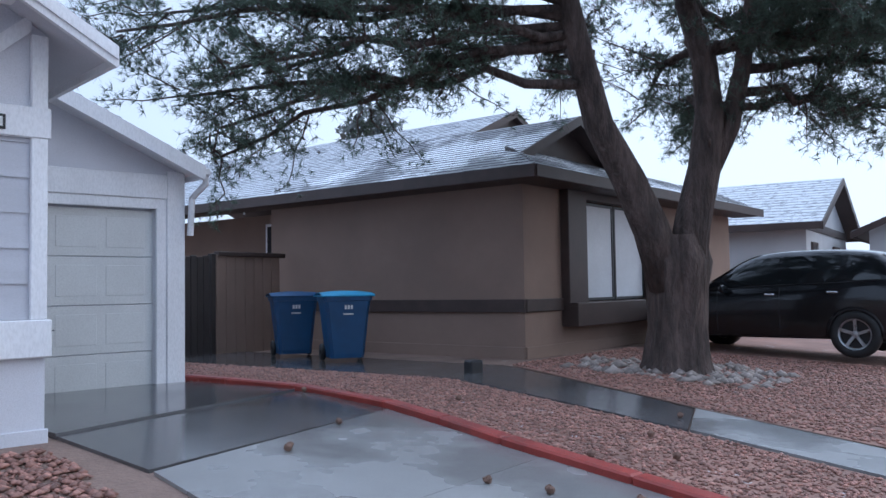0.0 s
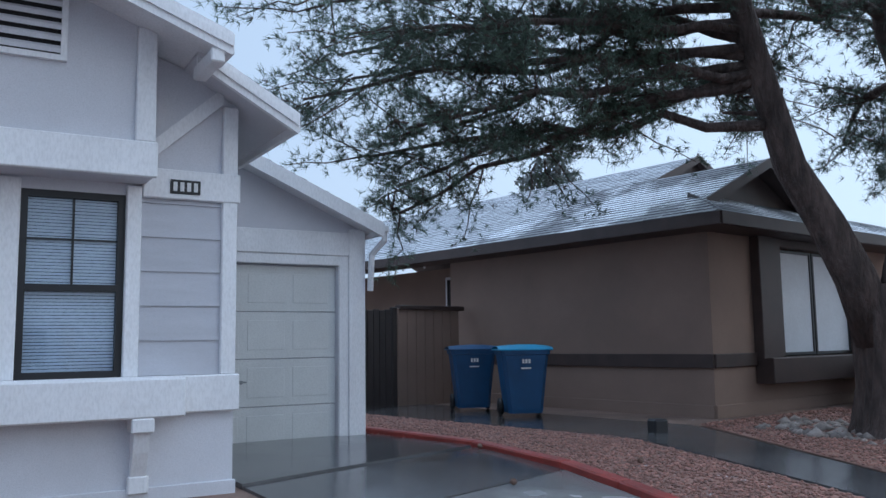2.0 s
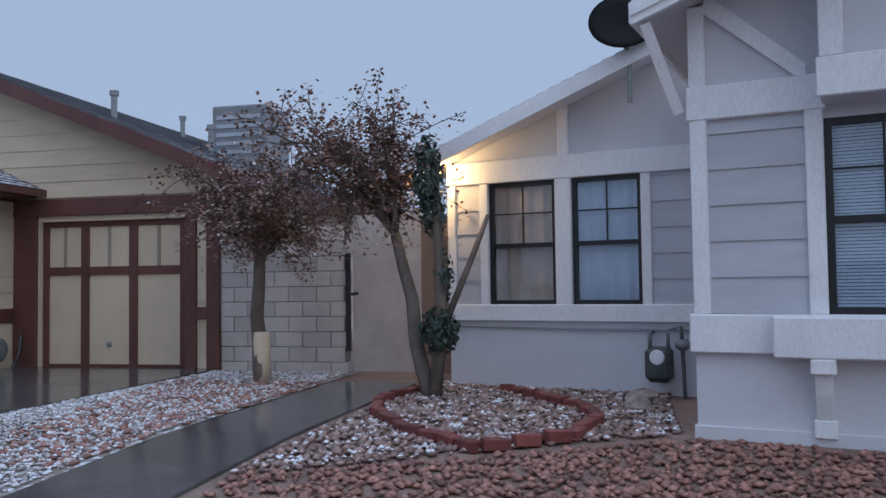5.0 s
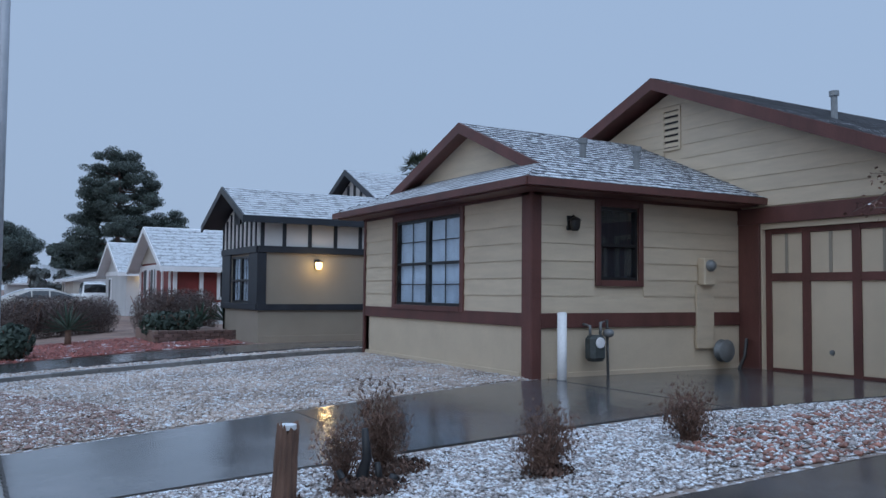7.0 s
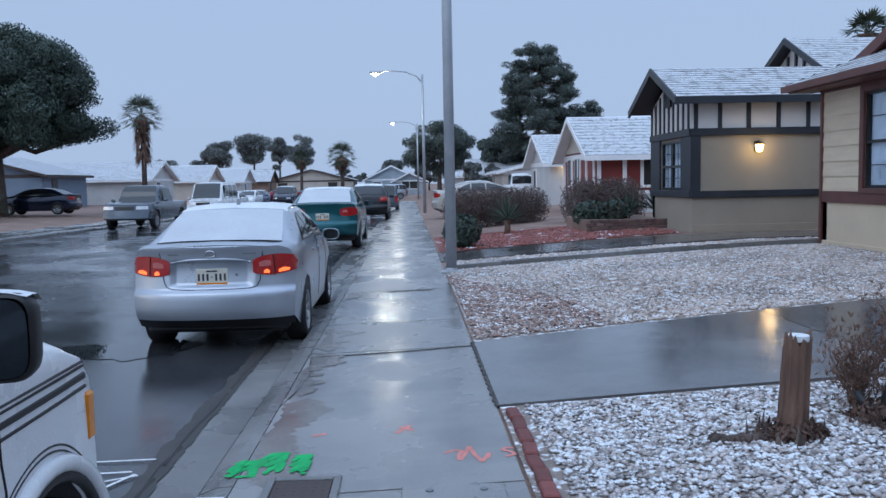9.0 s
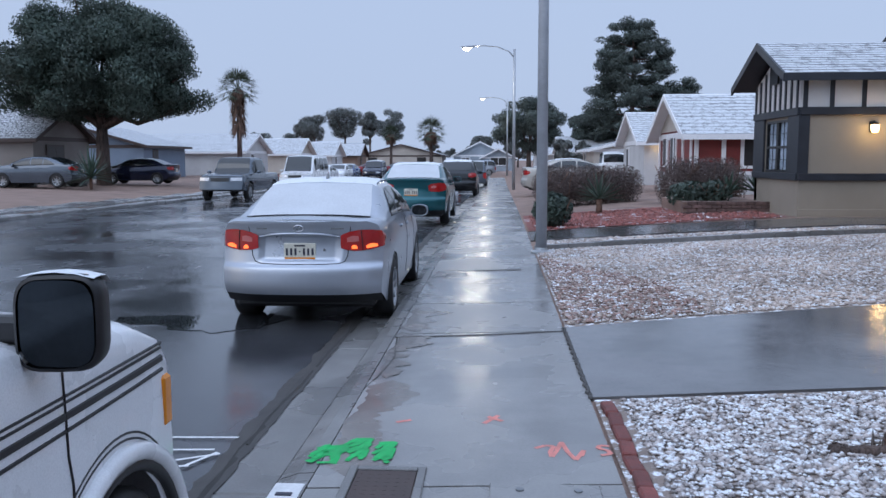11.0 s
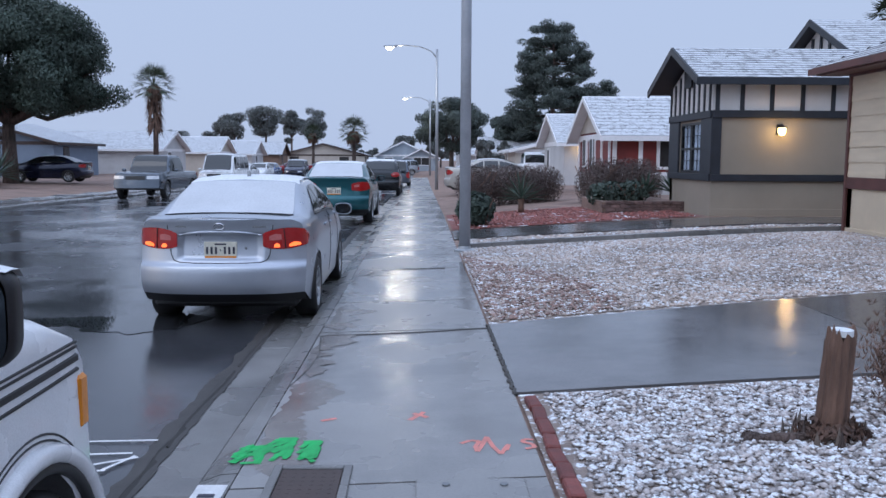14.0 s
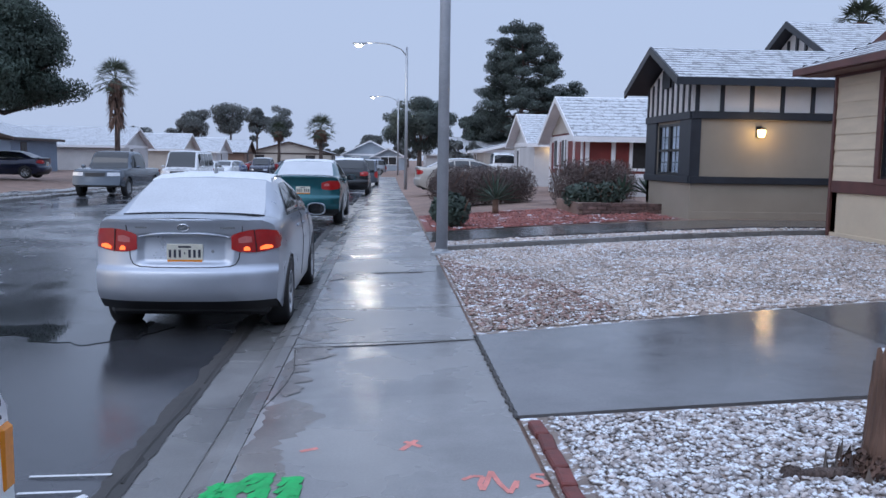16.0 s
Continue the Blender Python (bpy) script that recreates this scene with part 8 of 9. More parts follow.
for k, (x, y, h) in enumerate(((-11, 150, 5), (-3, 152, 6.5), (3.5, 150, 6), (9, 148, 6), (-38, 128, 7))):
    broad_tree(x, y, -0.4, h, (h * 0.6, 3.4, 3.4, h * 0.36), M["leaf_grey"], "hazy grey tree beyond the last houses", 50 + k, 9000, 0.17, 0.2, 24, 0.3, clump=0.34, ragged=0.2)
broad_tree(20.5, -30.5, 0.3, 8.5, (6.9, 3.4, 3.2, 1.9), M["leaf_grey"], "thin winter tree beyond the brown roof", 61, 2200, 0.16, 0.2, 14, 0.5)
broad_tree(-0.5, -44, 0.3, 8.5, (6.5, 3.0, 3.0, 2.2), M["leaf_grey"], "hazy tree beyond the neighbour houses", 62, 1800, 0.3, 0.2, 14, 0.5)
broad_tree(24, 33, 0.2, 6.4, (5.4, 2.0, 2.0, 1.2), M["leaf_dark"], "tree top behind the snowy roofs", 63, 1500, 0.25, 0.2, 12, 0.5)


def palm(x, y, z, h, r, label, seed, skirt=1.5):
    rng = random.Random(seed)
    t = thing("fan_palm", label, "palm", loc=(x, y, z))
    b = Build()
    limb(b, [(x, y, z - 0.2), (x + 0.05, y, z + h * 0.5), (x, y, z + h)], 0.22, 0.17, 9)
    part("trunk", b, M["bark"], t)
    top = Vector((x, y, z + h))
    b = Build()
    for _ in range(300 if skirt > 0 else 0):
        a = rng.uniform(0, 6.28)
        p = top + Vector((math.cos(a) * 0.42, math.sin(a) * 0.42, -rng.uniform(0, skirt)))
        v = Vector((math.cos(a) * rng.uniform(0.15, 0.5), math.sin(a) * rng.uniform(0.15, 0.5), -rng.uniform(0.5, 0.9)))
        s = Vector((-math.sin(a), math.cos(a), 0)) * 0.09
        b.add([p - s, p + s, p + v], [(0, 1, 2)])
    if b.f:
        part("dead_skirt", b, M["thatch"], t, "brown skirt of dead fronds")["kind"] = "stuff"
    for k in range(30):
        a = k * 2.399
        el = lerp(1.35, -0.55, k / 29)
        d = Vector((math.cos(a) * math.cos(el), math.sin(a) * math.cos(el), math.sin(el)))
        stalk = r * 0.5
        q = top + d * stalk
        b = Build()
        b.tube([top, top + d * stalk * 0.5 + Vector((0, 0, 0.05)), q], 0.02, 4)
        sd = d.cross(Vector((0, 0, 1))).normalized()
        for j in range(11):
            f = lerp(-1.25, 1.25, j / 10)
            v = (d * math.cos(f) + sd * math.sin(f)).normalized() * r * 0.55 * rng.uniform(0.85, 1.05) - Vector((0, 0, 0.12 * r * (0.5 + abs(f))))
            s = (d * -math.sin(f) + sd * math.cos(f)) * 0.05
            b.add([q, q + v * 0.5 + s, q + v, q + v * 0.5 - s], [(0, 1, 2, 3)])
        part("frond", b, M["palm"], t)
    return t


palm(-20.9, 66, -0.3, 7.3, 2.0, "tall fan palm with a brown skirt", 7, 3.4)
palm(-6.8, 84, -0.5, 4.6, 1.9, "fan palm at the bend of the street", 8, 0.8)
palm(-14.5, 112, -0.5, 5.2, 1.6, "small fan palm far down the street", 9, 0.8)
palm(20.6, 36, 0.2, 7.4, 1.3, "fan palm behind the timbered house", 10, 0.5)


def twiggy(x, y, z, h, r, label, seed, n=60, leaf=None, leaves=4, name="dry_shrub", thick=0.012):
    """A small shrub of forking twigs."""
    rng = random.Random(seed)
    t = thing(name, label, "shrub", loc=(x, y, z))
    b, lf = Build(), Build()
    for _ in range(n):
        a = rng.uniform(0, 6.28)
        q = Vector((x + rng.gauss(0, r * 0.12), y + rng.gauss(0, r * 0.12), z - 0.02))
        tip = Vector((x + math.cos(a) * r * rng.uniform(0.1, 1), y + math.sin(a) * r * rng.uniform(0.1, 1), z + h * rng.uniform(0.35, 1.0)))
        pts = wander(q, tip, 4, r * 0.06, rng)
        b.tube(pts, [thick, thick * 0.8, thick * 0.6, thick * 0.4, thick * 0.25], 4)
        for c in pts[2:]:
            for _ in range(leaves):
                e = c + Vector((rng.gauss(0, 0.06), rng.gauss(0, 0.06), rng.gauss(0.02, 0.06)))
                tuft(lf, e, Vector((0, 0, 1)), 0.05, rng, 4, 0.0035)
    part("twig_mass", b, M["dry"], t)["kind"] = "stuff"
    if lf.f:
        part("leaf_mass", lf, leaf or M["dry"], t)["kind"] = "stuff"
    return t


G = lambda x, y: gz(x, y)
twiggy(2.55, 3.55, G(2.5, 3.5), 0.42, 0.17, "small dry shrub in the white rock bed", 71, 46, thick=0.005)
twiggy(2.95, 3.75, G(2.9, 3.7), 0.58, 0.18, "upright dry shrub in the white rock bed", 72, 90, thick=0.005)
twiggy(3.75, 2.85, G(3.7, 2.8), 0.40, 0.2, "reddish dry shrub in the white rock bed", 73, 80, thick=0.007)
twiggy(5.3, 3.05, G(5.3, 3), 0.36, 0.22, "low reddish dry shrub in the white rock bed", 74, 70, thick=0.007)
# mulch and bark litter round the stubs
for x, y, r, n, sd in ((2.62, 3.26, 0.27, 1500, 3), (3.0, 3.6, 0.24, 900, 4), (2.0, 3.12, 0.17, 900, 5), (3.75, 2.85, 0.2, 600, 6)):
    b = Build()
    leaf_cloud(b, [((x, y, gz(x, y) + 0.035), (r, r * 0.8, 0.06))], n, 0.022, random.Random(sd), 0.2)
    tagged(single("bark_litter", b, M["litter"], "heap of brown bark litter on the rocks"), kind="stuff")
# charred stub beside the stump
b = Build()
limb(b, [(2.62, 3.3, 0.02), (2.60, 3.32, 0.2), (2.635, 3.31, 0.33), (2.61, 3.30, 0.52)], 0.055, 0.022, 7)
limb(b, [(2.66, 3.28, 0.05), (2.70, 3.26, 0.2), (2.68, 3.25, 0.30)], 0.035, 0.02, 7)
limb(b, [(2.72, 3.26, 0.02), (2.78, 3.2, 0.22)], 0.045, 0.03, 7)
limb(b, [(2.56, 3.3, 0.05), (2.46, 3.38, 0.25)], 0.035, 0.02, 7)
single("burnt_stub", b, M["black"], "charred forked shrub stub in the rock bed", "stump")
stump = thing("tree_stump", "split weathered tree stump capped with snow", "stump", loc=(2.0, 3.15, 0.02))
b = Build()
rng2 = random.Random(4)
rows = []
for k in range(10):
    h = k / 9
    r = lerp(0.078, 0.066, min(1, h * 1.6)) + (0.035 if k == 0 else 0.012 if k == 1 else 0)
    rows.append([(2.0 + 0.03 * h + r * (1 + 0.1 * math.sin(3 * a + 1) + rng2.uniform(-0.05, 0.05) + 0.06 * math.sin(13 * a + k * 0.3)) * math.cos(a),
                  3.15 + r * (1 + 0.1 * math.sin(3 * a + 1) + rng2.uniform(-0.05, 0.05) + 0.06 * math.sin(13 * a + k * 0.3)) * math.sin(a), 0.6 * h + (0.035 * math.sin(2 * a + 0.6) + rng2.uniform(-0.05, 0.015) if k == 9 else 0))
                 for a in [2 * math.pi * j / 26 for j in range(26)]])
    rows[-1].append(rows[-1][0])
b.grid(rows)
b.add([p for p in rows[-1][:-1]], [tuple(range(26))])
part("trunk", b, M["stump"], stump)
b = Build()
b.add([(2.03 + 0.05 * math.cos(a), 3.15 + 0.06 * math.sin(a), 0.58 + z * 1.6) for z in (0, 0.018) for a in [2 * math.pi * j / 14 for j in range(14)]],
      [tuple(range(14, 28))] + [(j, (j + 1) % 14, 14 + (j + 1) % 14, 14 + j) for j in range(14)])
part("snow_cap", b, M["snow"], stump, "cap of snow")
for k in range(110):
    a = rng2.uniform(0, 6.28)
    b = Build()
    r = rng2.uniform(0.09, 0.22)
    p = Vector((2.0 + r * math.cos(a), 3.15 + r * math.sin(a), 0.0))
    b.add([p + Vector((0.042 * math.sin(a), -0.042 * math.cos(a), 0)), p - Vector((0.042 * math.sin(a), -0.042 * math.cos(a), 0)), p + Vector((rng2.uniform(-0.09, 0.03) * math.cos(a), rng2.uniform(-0.09, 0.03) * math.sin(a), rng2.uniform(0.04, 0.19))),
           p + Vector((-0.03 * math.cos(a), -0.03 * math.sin(a), 0))], [(0, 1, 2), (1, 3, 2), (3, 0, 2)])
    part("bark_flake", b, M["bark_pale"] if k % 3 == 0 else M["bark"], stump)
b = Build()
limb(b, [(1.98, 3.12, 0.06), (1.85, 3.1, 0.10), (1.72, 3.12, 0.09), (1.62, 3.16, 0.06)], 0.022, 0.03, 6)
b.ball((1.62, 3.16, 0.06), (0.06, 0.05, 0.05), 5, 0.2)
part("root", b, M["bark"], stump)


def bare_tree(x, y, z, h, spread, label, seed, leaves=900, lean=(0, 0), white=False, trunk=0.11, sweep=0.0):
    rng = random.Random(seed)
    t = thing("ornamental_tree", label, "tree", loc=(x, y, z))
    fork = Vector((x + lean[0], y + lean[1], z + h * 0.55))
    b = Build()
    limb(b, wander((x, y, z - 0.1), fork, 5, 0.04, rng), trunk, trunk * 0.65, 10)
    part("trunk", b, M["bark_pale"], t)
    if white:
        b = Build()
        limb(b, [(x, y, z - 0.05), (x + lean[0] * 0.15, y + lean[1] * 0.15, z + 0.62)], trunk * 1.06, trunk * 1.03, 12)
        part("limewash", b, M["tan"], t, "pale limewashed foot")
    lf, tw = Build(), Build()
    for k in range(9):
        a = k * 2.4
        tip = fork + Vector((math.cos(a) * spread * rng.uniform(0.5, 1), sweep + math.sin(a) * spread * rng.uniform(0.5, 1), h * rng.uniform(0.14, 0.44)))
        pts = wander(fork, tip, 6, 0.07, rng, -0.12)
        b = Build()
        limb(b, pts, trunk * 0.42, trunk * 0.1, 6)
        part("branch", b, M["bark_pale"], t)
        for _ in range(34):
            q = pts[rng.randint(2, 6)]
            e = q + Vector((rng.gauss(0, 0.28), rng.gauss(0, 0.28), rng.gauss(0.05, 0.25)))
            tw.tube(wander(q, e, 3, 0.03, rng), [0.009, 0.006, 0.005, 0.003], 4)
            for _ in range(leaves // 200 + 1):
                c = q.lerp(e, rng.uniform(0.4, 1.1)) + Vector((rng.gauss(0, 0.05), rng.gauss(0, 0.05), rng.gauss(0, 0.05)))
                d = Vector((rng.gauss(0, 1), rng.gauss(0, 1), -0.6)).normalized() * 0.055
                s = d.cross(Vector((0, 0, 1))).normalized() * 0.022
                lf.add([c, c + d * 0.5 + s, c + d, c + d * 0.5 - s], [(0, 1, 2, 3)])
    part("twig_mass", tw, M["bark_pale"], t)["kind"] = "stuff"
    part("leaf_mass", lf, M["dry_leaf"], t)["kind"] = "stuff"
    return t, fork


bare_tree(9.3, 2.6, 0.27, 2.75, 0.8, "small winter tree with brown leaves and limewashed foot", 81, 4200, (0.05, 0.05), True, 0.10)
t2, fk = bare_tree(8.4, 0.30, 0.28, 3.05, 0.85, "leaning winter tree with dry brown leaves and ivy", 82, 4800, (0.2, 0.45), False, 0.085, 0.55)
b = Build()
limb(b, [(8.36, 0.30, 0.2), (8.42, 0.22, 1.0), (8.44, 0.26, 2.0), (8.46, 0.3, 2.8)], 0.075, 0.04, 9)
limb(b, [(8.42, 0.24, 0.9), (8.7, -0.05, 1.7), (8.85, -0.2, 2.15)], 0.04, 0.025, 7)
part("stem", b, M["bark_pale"], t2)
b = Build()
rr = random.Random(83)
leaf_cloud(b, [((8.44, 0.36, 2.55), (0.16, 0.16, 0.42)), ((8.46, 0.3, 2.15), (0.13, 0.13, 0.25)), ((8.4, 0.25, 0.95), (0.2, 0.2, 0.24)), ((8.45, 0.2, 1.5), (0.1, 0.1, 0.3))], 1800, 0.045, rr)
part("ivy", b, M["leaf_dark"], t2)["kind"] = "stuff"


def hedge(lumps, label, seed, n, material, size=0.07, name="hedge"):
    rng = random.Random(seed)
    c = lumps[0][0]
    t = thing(name, label, "hedge", loc=(c[0], c[1], gz(c[0], c[1])))
    b = Build()
    leaf_cloud(b, lumps, n, size, rng, 1.0)
    part("foliage", b, material, t)["kind"] = "stuff"
    b = Build()
    for (p, r) in lumps:
        for _ in range(8):
            q = (p[0] + rng.uniform(-0.6, 0.6) * r[0], p[1] + rng.uniform(-0.6, 0.6) * r[1], gz(p[0], p[1]) - 0.05)
            b.tube(wander(q, (p[0] + rng.uniform(-1, 1) * r[0], p[1] + rng.uniform(-1, 1) * r[1], p[2] + r[2] * 0.7), 4, 0.04, rng), 0.012, 4)
    part("stem", b, M["dry"], t)["kind"] = "stuff"
    return t


HB = mat("winter_hedge", (0.115, 0.085, 0.078), 0.8, 0.3, 2, 30, 0, island=0.25)
hedge([((1.6 + k * 0.55, 23.4 + k * 0.35, 0.62), (0.6, 0.6, 0.60)) for k in range(5)], "clipped brown winter hedge by the driveway", 91, 42000, HB, 0.028)
hedge([((4.9 + k * 0.5, 22.6 + k * 0.2, 0.72), (0.55, 0.6, 0.72)) for k in range(4)], "brown winter hedge before the red house", 92, 38000, HB, 0.028)
hedge([((1.15, 16.3, 0.38), (0.38, 0.38, 0.34))], "low dark green bush beside the sidewalk", 93, 2500, M["leaf_dark"], 0.07, "bush")
hedge([((4.4, 18.7, 0.6), (0.5, 0.4, 0.3)), ((4.9, 18.6, 0.62), (0.4, 0.4, 0.32))], "dark green shrub in the brick planter", 94, 2500, M["leaf_dark"], 0.06, "bush")
hedge([((-23, 38.5, 0.6), (1.0, 0.8, 0.6)), ((-21.5, 40.5, 0.5), (0.9, 0.8, 0.5))], "grey desert shrubs across the street", 95, 2200, M["leaf_grey"], 0.12, "bush")


def rosette(x, y, z, r, n, label, seed, droop=0.25, width=0.035, name="agave", lo=0.2, hi=1.45, stem=0.0):
    rng = random.Random(seed)
    t = thing(name, label, "plant", loc=(x, y, z))
    if stem:
        b = Build()
        limb(b, [(x, y, z - 0.05), (x, y, z + stem)], 0.08, 0.07, 8)
        part("stem", b, M["thatch"], t)
    for k in range(n):
        a = k * 2.399
        el = lerp(hi, lo, (k / n) ** 0.8)
        d = Vector((math.cos(a) * math.cos(el), math.sin(a) * math.cos(el), math.sin(el)))
        s = Vector((-math.sin(a), math.cos(a), 0))
        L = r * rng.uniform(0.8, 1.1)
        o = Vector((x, y, z + stem))
        p1, p2 = o + d * L * 0.45, o + d * L - Vector((0, 0, droop * L * math.cos(el) * 0.4))
        b = Build()
        up = Vector((0, 0, 0.015))
        b.add([o - s * width * 0.6, o + s * width * 0.6, p1 + s * width + up, p1 - s * width + up, p2, p1 - up], [(0, 1, 5), (1, 2, 5), (0, 5, 3), (2, 4, 5), (3, 5, 4)])
        part("leaf", b, M["agave"], t)
    return t


rosette(6.1, 19.3, 0.62, 0.7, 34, "spiky agave in the brick planter", 101)
rosette(5.4, 19.1, 0.62, 0.55, 26, "small spiky agave in the brick planter", 103)
rosette(2.45, 19.4, gz(2.4, 19.4), 0.75, 44, "yucca with a low rosette in the red gravel", 102, 0.1, 0.02, "yucca", -0.1, 1.5, 0.35)
rosette(-18.6, 36.5, gz(-18.6, 36.5), 1.5, 60, "big spiky yucca across the street", 104, 0.1, 0.05, "yucca", -0.3, 1.5, 0.5)


# ---- street furniture ----
pole = thing("lamp_post", "plain galvanised steel lamp post at the sidewalk edge", "lamp post", loc=(0.70, 11.9, 0.0))
b = Build()
b.smooth = True
b.tube([(0.70, 11.9, -0.05), (0.70, 11.9, 4.0), (0.70, 11.9, 8.2)], [0.085, 0.075, 0.062], 16)
part("shaft", b, M["pale_steel"], pole)
b = Build()
b.lathe([(0.16, -0.02), (0.16, 0.03), (0.1, 0.05), (0.09, 0.09)], pose(0.70, 11.9, 0.0), 16)
part("base_plate", b, M["galv"], pole)


def street_lamp(x, y, h, label):
    z = gz(x, y)
    t = thing("street_lamp", label, "street lamp", loc=(x, y, z), group="lit street lamps")
    b = Build()
    b.smooth = True
    b.tube([(x, y, z - 0.1), (x, y, z + h)], [0.09, 0.06], 10)
    part("shaft", b, M["galv"], t)
    b = Build()
    b.smooth = True
    b.tube([(x, y, z + h - 0.45), (x - 0.3, y, z + h - 0.1), (x - 0.9, y, z + h + 0.14), (x - 1.6, y, z + h + 0.2), (x - 2.2, y, z + h + 0.18)], 0.035, 8)
    part("arm", b, M["galv"], t)
    b = Build()
    b.smooth = True
    b.ball((x - 2.45, y, z + h + 0.14), (0.36, 0.15, 0.09), 6)
    part("head", b, M["galv"], t)
    b = Build()
    b.smooth = True
    b.ball((x - 2.5, y, z + h + 0.04), (0.19, 0.13, 0.10), 6)
    part("lens", b, M["lamp_street"], t, "glowing lens")
    lp = new("lamp_light", bpy.data.lights.new("lamp_light", "POINT"))
    lp.data.energy, lp.data.color, lp.data.shadow_soft_size = 180, (1.0, 0.86, 0.62), 0.15
    lp.parent, lp.location = t, (-2.5, 0, h - 0.25)
    return t


street_lamp(0.85, 44, 7.35, "lit curved-arm street lamp by the sidewalk")
street_lamp(0.9, 84, 7.6, "far lit curved-arm street lamp")

# bricks along the bed and the brick ring
edge = thing("brick_edging", "row of red bricks edging the rock bed", "edging", loc=(0.68, 3.0, 0.0), kind="structure")
rb = random.Random(8)
y = 2.35
while y < 3.85:
    b = Build()
    b.box((-0.036, -0.098, 0.0), (0.036, 0.098, 0.042), pose(0.685 + rb.uniform(-0.008, 0.008), y + 0.1, -0.005 + rb.uniform(-0.006, 0.01), rb.uniform(-3, 3), rb.uniform(-4, 4), rb.uniform(-3, 3)), 0.008)
    part("brick", b, M["brick"], edge)
    y += 0.208
ring_ = thing("brick_ring", "red brick ring round a planted tree", "edging", loc=(7.8, -0.3, 0.27), kind="structure")
ctrl = [(9.1, 0.45), (7.9, 0.72), (7.2, 0.55), (6.35, 0.05), (5.8, -0.62), (6.25, -1.22), (7.1, -1.38), (7.75, -1.2), (8.3, -0.75), (9.0, -0.3)]
for (x0, y0), (x1, y1) in zip(ctrl, ctrl[1:]):
    L = math.hypot(x1 - x0, y1 - y0)
    n = max(1, int(L / 0.215))
    for k in range(n):
        q = (k + 0.5) / n
        b = Build()
        x, yy = lerp(x0, x1, q), lerp(y0, y1, q)
        b.box((-0.1, -0.05, 0.0), (0.1, 0.05, 0.085), pose(x, yy, gz(x, yy) - 0.01 + rb.uniform(-0.008, 0.012), rb.uniform(-5, 5), rb.uniform(-5, 5), math.degrees(math.atan2(y1 - y0, x1 - x0)) + rb.uniform(-5, 5)), 0.008)
        part("brick", b, M["brick"], ring_)
# red painted kerb along the grey driveway
rk = thing("red_edging", "red-painted concrete edging beside the driveway", "edging", loc=(4.5, -8.05, 0.2), kind="structure")
RED = mat("worn_red_paint", (0.28, 0.04, 0.03), 0.45, 0.25, 3, 50, 0.4)
ctrl = [(8.2, -8.62), (7.2, -8.56), (6.0, -8.43), (4.55, -8.08), (3.7, -7.72), (2.9, -7.33), (1.7, -6.85), (0.8, -6.5)]
for (x0, y0), (x1, y1) in zip(ctrl, ctrl[1:]):
    b = Build()
    a = math.degrees(math.atan2(y1 - y0, x1 - x0))
    L = math.hypot(x1 - x0, y1 - y0)
    z0, z1 = gz(x0, y0), gz(x1, y1)
    b.box((0.003, -0.07, -0.05), (L - 0.003, 0.07, 0.075), pose(x0, y0, z0, 0, -math.degrees(math.atan2(z1 - z0, L)), a), 0.015)
    part("kerb_length", b, RED, rk)
# planter of the timbered house
pl = thing("brick_planter", "low brick planter before the timbered house", "planter", loc=(5.2, 18.5, 0.2))
for r in range(4):
    x = 4.05 + (0.1 if r % 2 else 0)
    while x < 7.3:
        b = Build()
        b.box((x, 17.75, 0.18 + r * 0.078), (x + 0.2, 17.85, 0.25 + r * 0.078), ch=0.006)
        part("brick", b, M["planter_brick"], pl)
        x += 0.21
b = Build()
b.box((4.07, 17.80, 0.1), (5.85, 20.2, 0.47))
part("soil", b, M["dirt"], pl)

# marks on the sidewalk and road
def strokes(name, segs, w, z, material, label):
    b = Build()
    for k, (x0, y0, x1, y1) in enumerate(segs):
        d = Vector((x1 - x0, y1 - y0, 0)).normalized()
        s = Vector((-d.y, d.x, 0)) * w / 2
        zz = lambda x: (0.02 * (x - 0.6) if x > -0.785 else -0.0235 if x > -1.0 else 0.0) + z + 0.00008 * k
        b.add([Vector((x0, y0, zz(x0))) - s, Vector((x0, y0, zz(x0))) + s, Vector((x1, y1, zz(x1))) + s, Vector((x1, y1, zz(x1))) - s], [(0, 1, 2, 3)])
    return single(name, b, material, label, "marking", kind="structure")


rg = random.Random(31)
scrub = []
for x0, x1, lo, hi in ((-0.86, -0.72, 3.10, 3.36), (-0.72, -0.59, 3.12, 3.46), (-0.56, -0.46, 3.12, 3.40)):
    for k in range(30):
        xa, ya = rg.uniform(x0, x1), rg.uniform(lo, hi)
        an = rg.choice((0.15, 1.35, 1.1, 0.9)) + rg.gauss(0, 0.15)
        ln = rg.uniform(0.05, 0.17)
        scrub.append((xa, ya, min(x1, max(x0, xa + ln * math.cos(an))), min(hi, ya + ln * math.sin(an))))
strokes("paint_mark", scrub, 0.028, 0.003, M["green_paint"], "bright green utility spray marks")
line = [(0.24, 3.33), (0.29, 3.37), (0.335, 3.36), (0.31, 3.28), (0.315, 3.21), (0.345, 3.30), (0.375, 3.42), (0.395, 3.28), (0.425, 3.17), (0.455, 3.25), (0.475, 3.30), (0.455, 3.22)]
ess = [(0.605, 3.36), (0.56, 3.37), (0.545, 3.33), (0.59, 3.30), (0.60, 3.25), (0.55, 3.23)]
strokes("paint_mark", [p + q for pts in (line, ess) for p, q in zip(pts, pts[1:])], 0.024, 0.0035, M["pink_paint"], "faded pink utility spray squiggle")
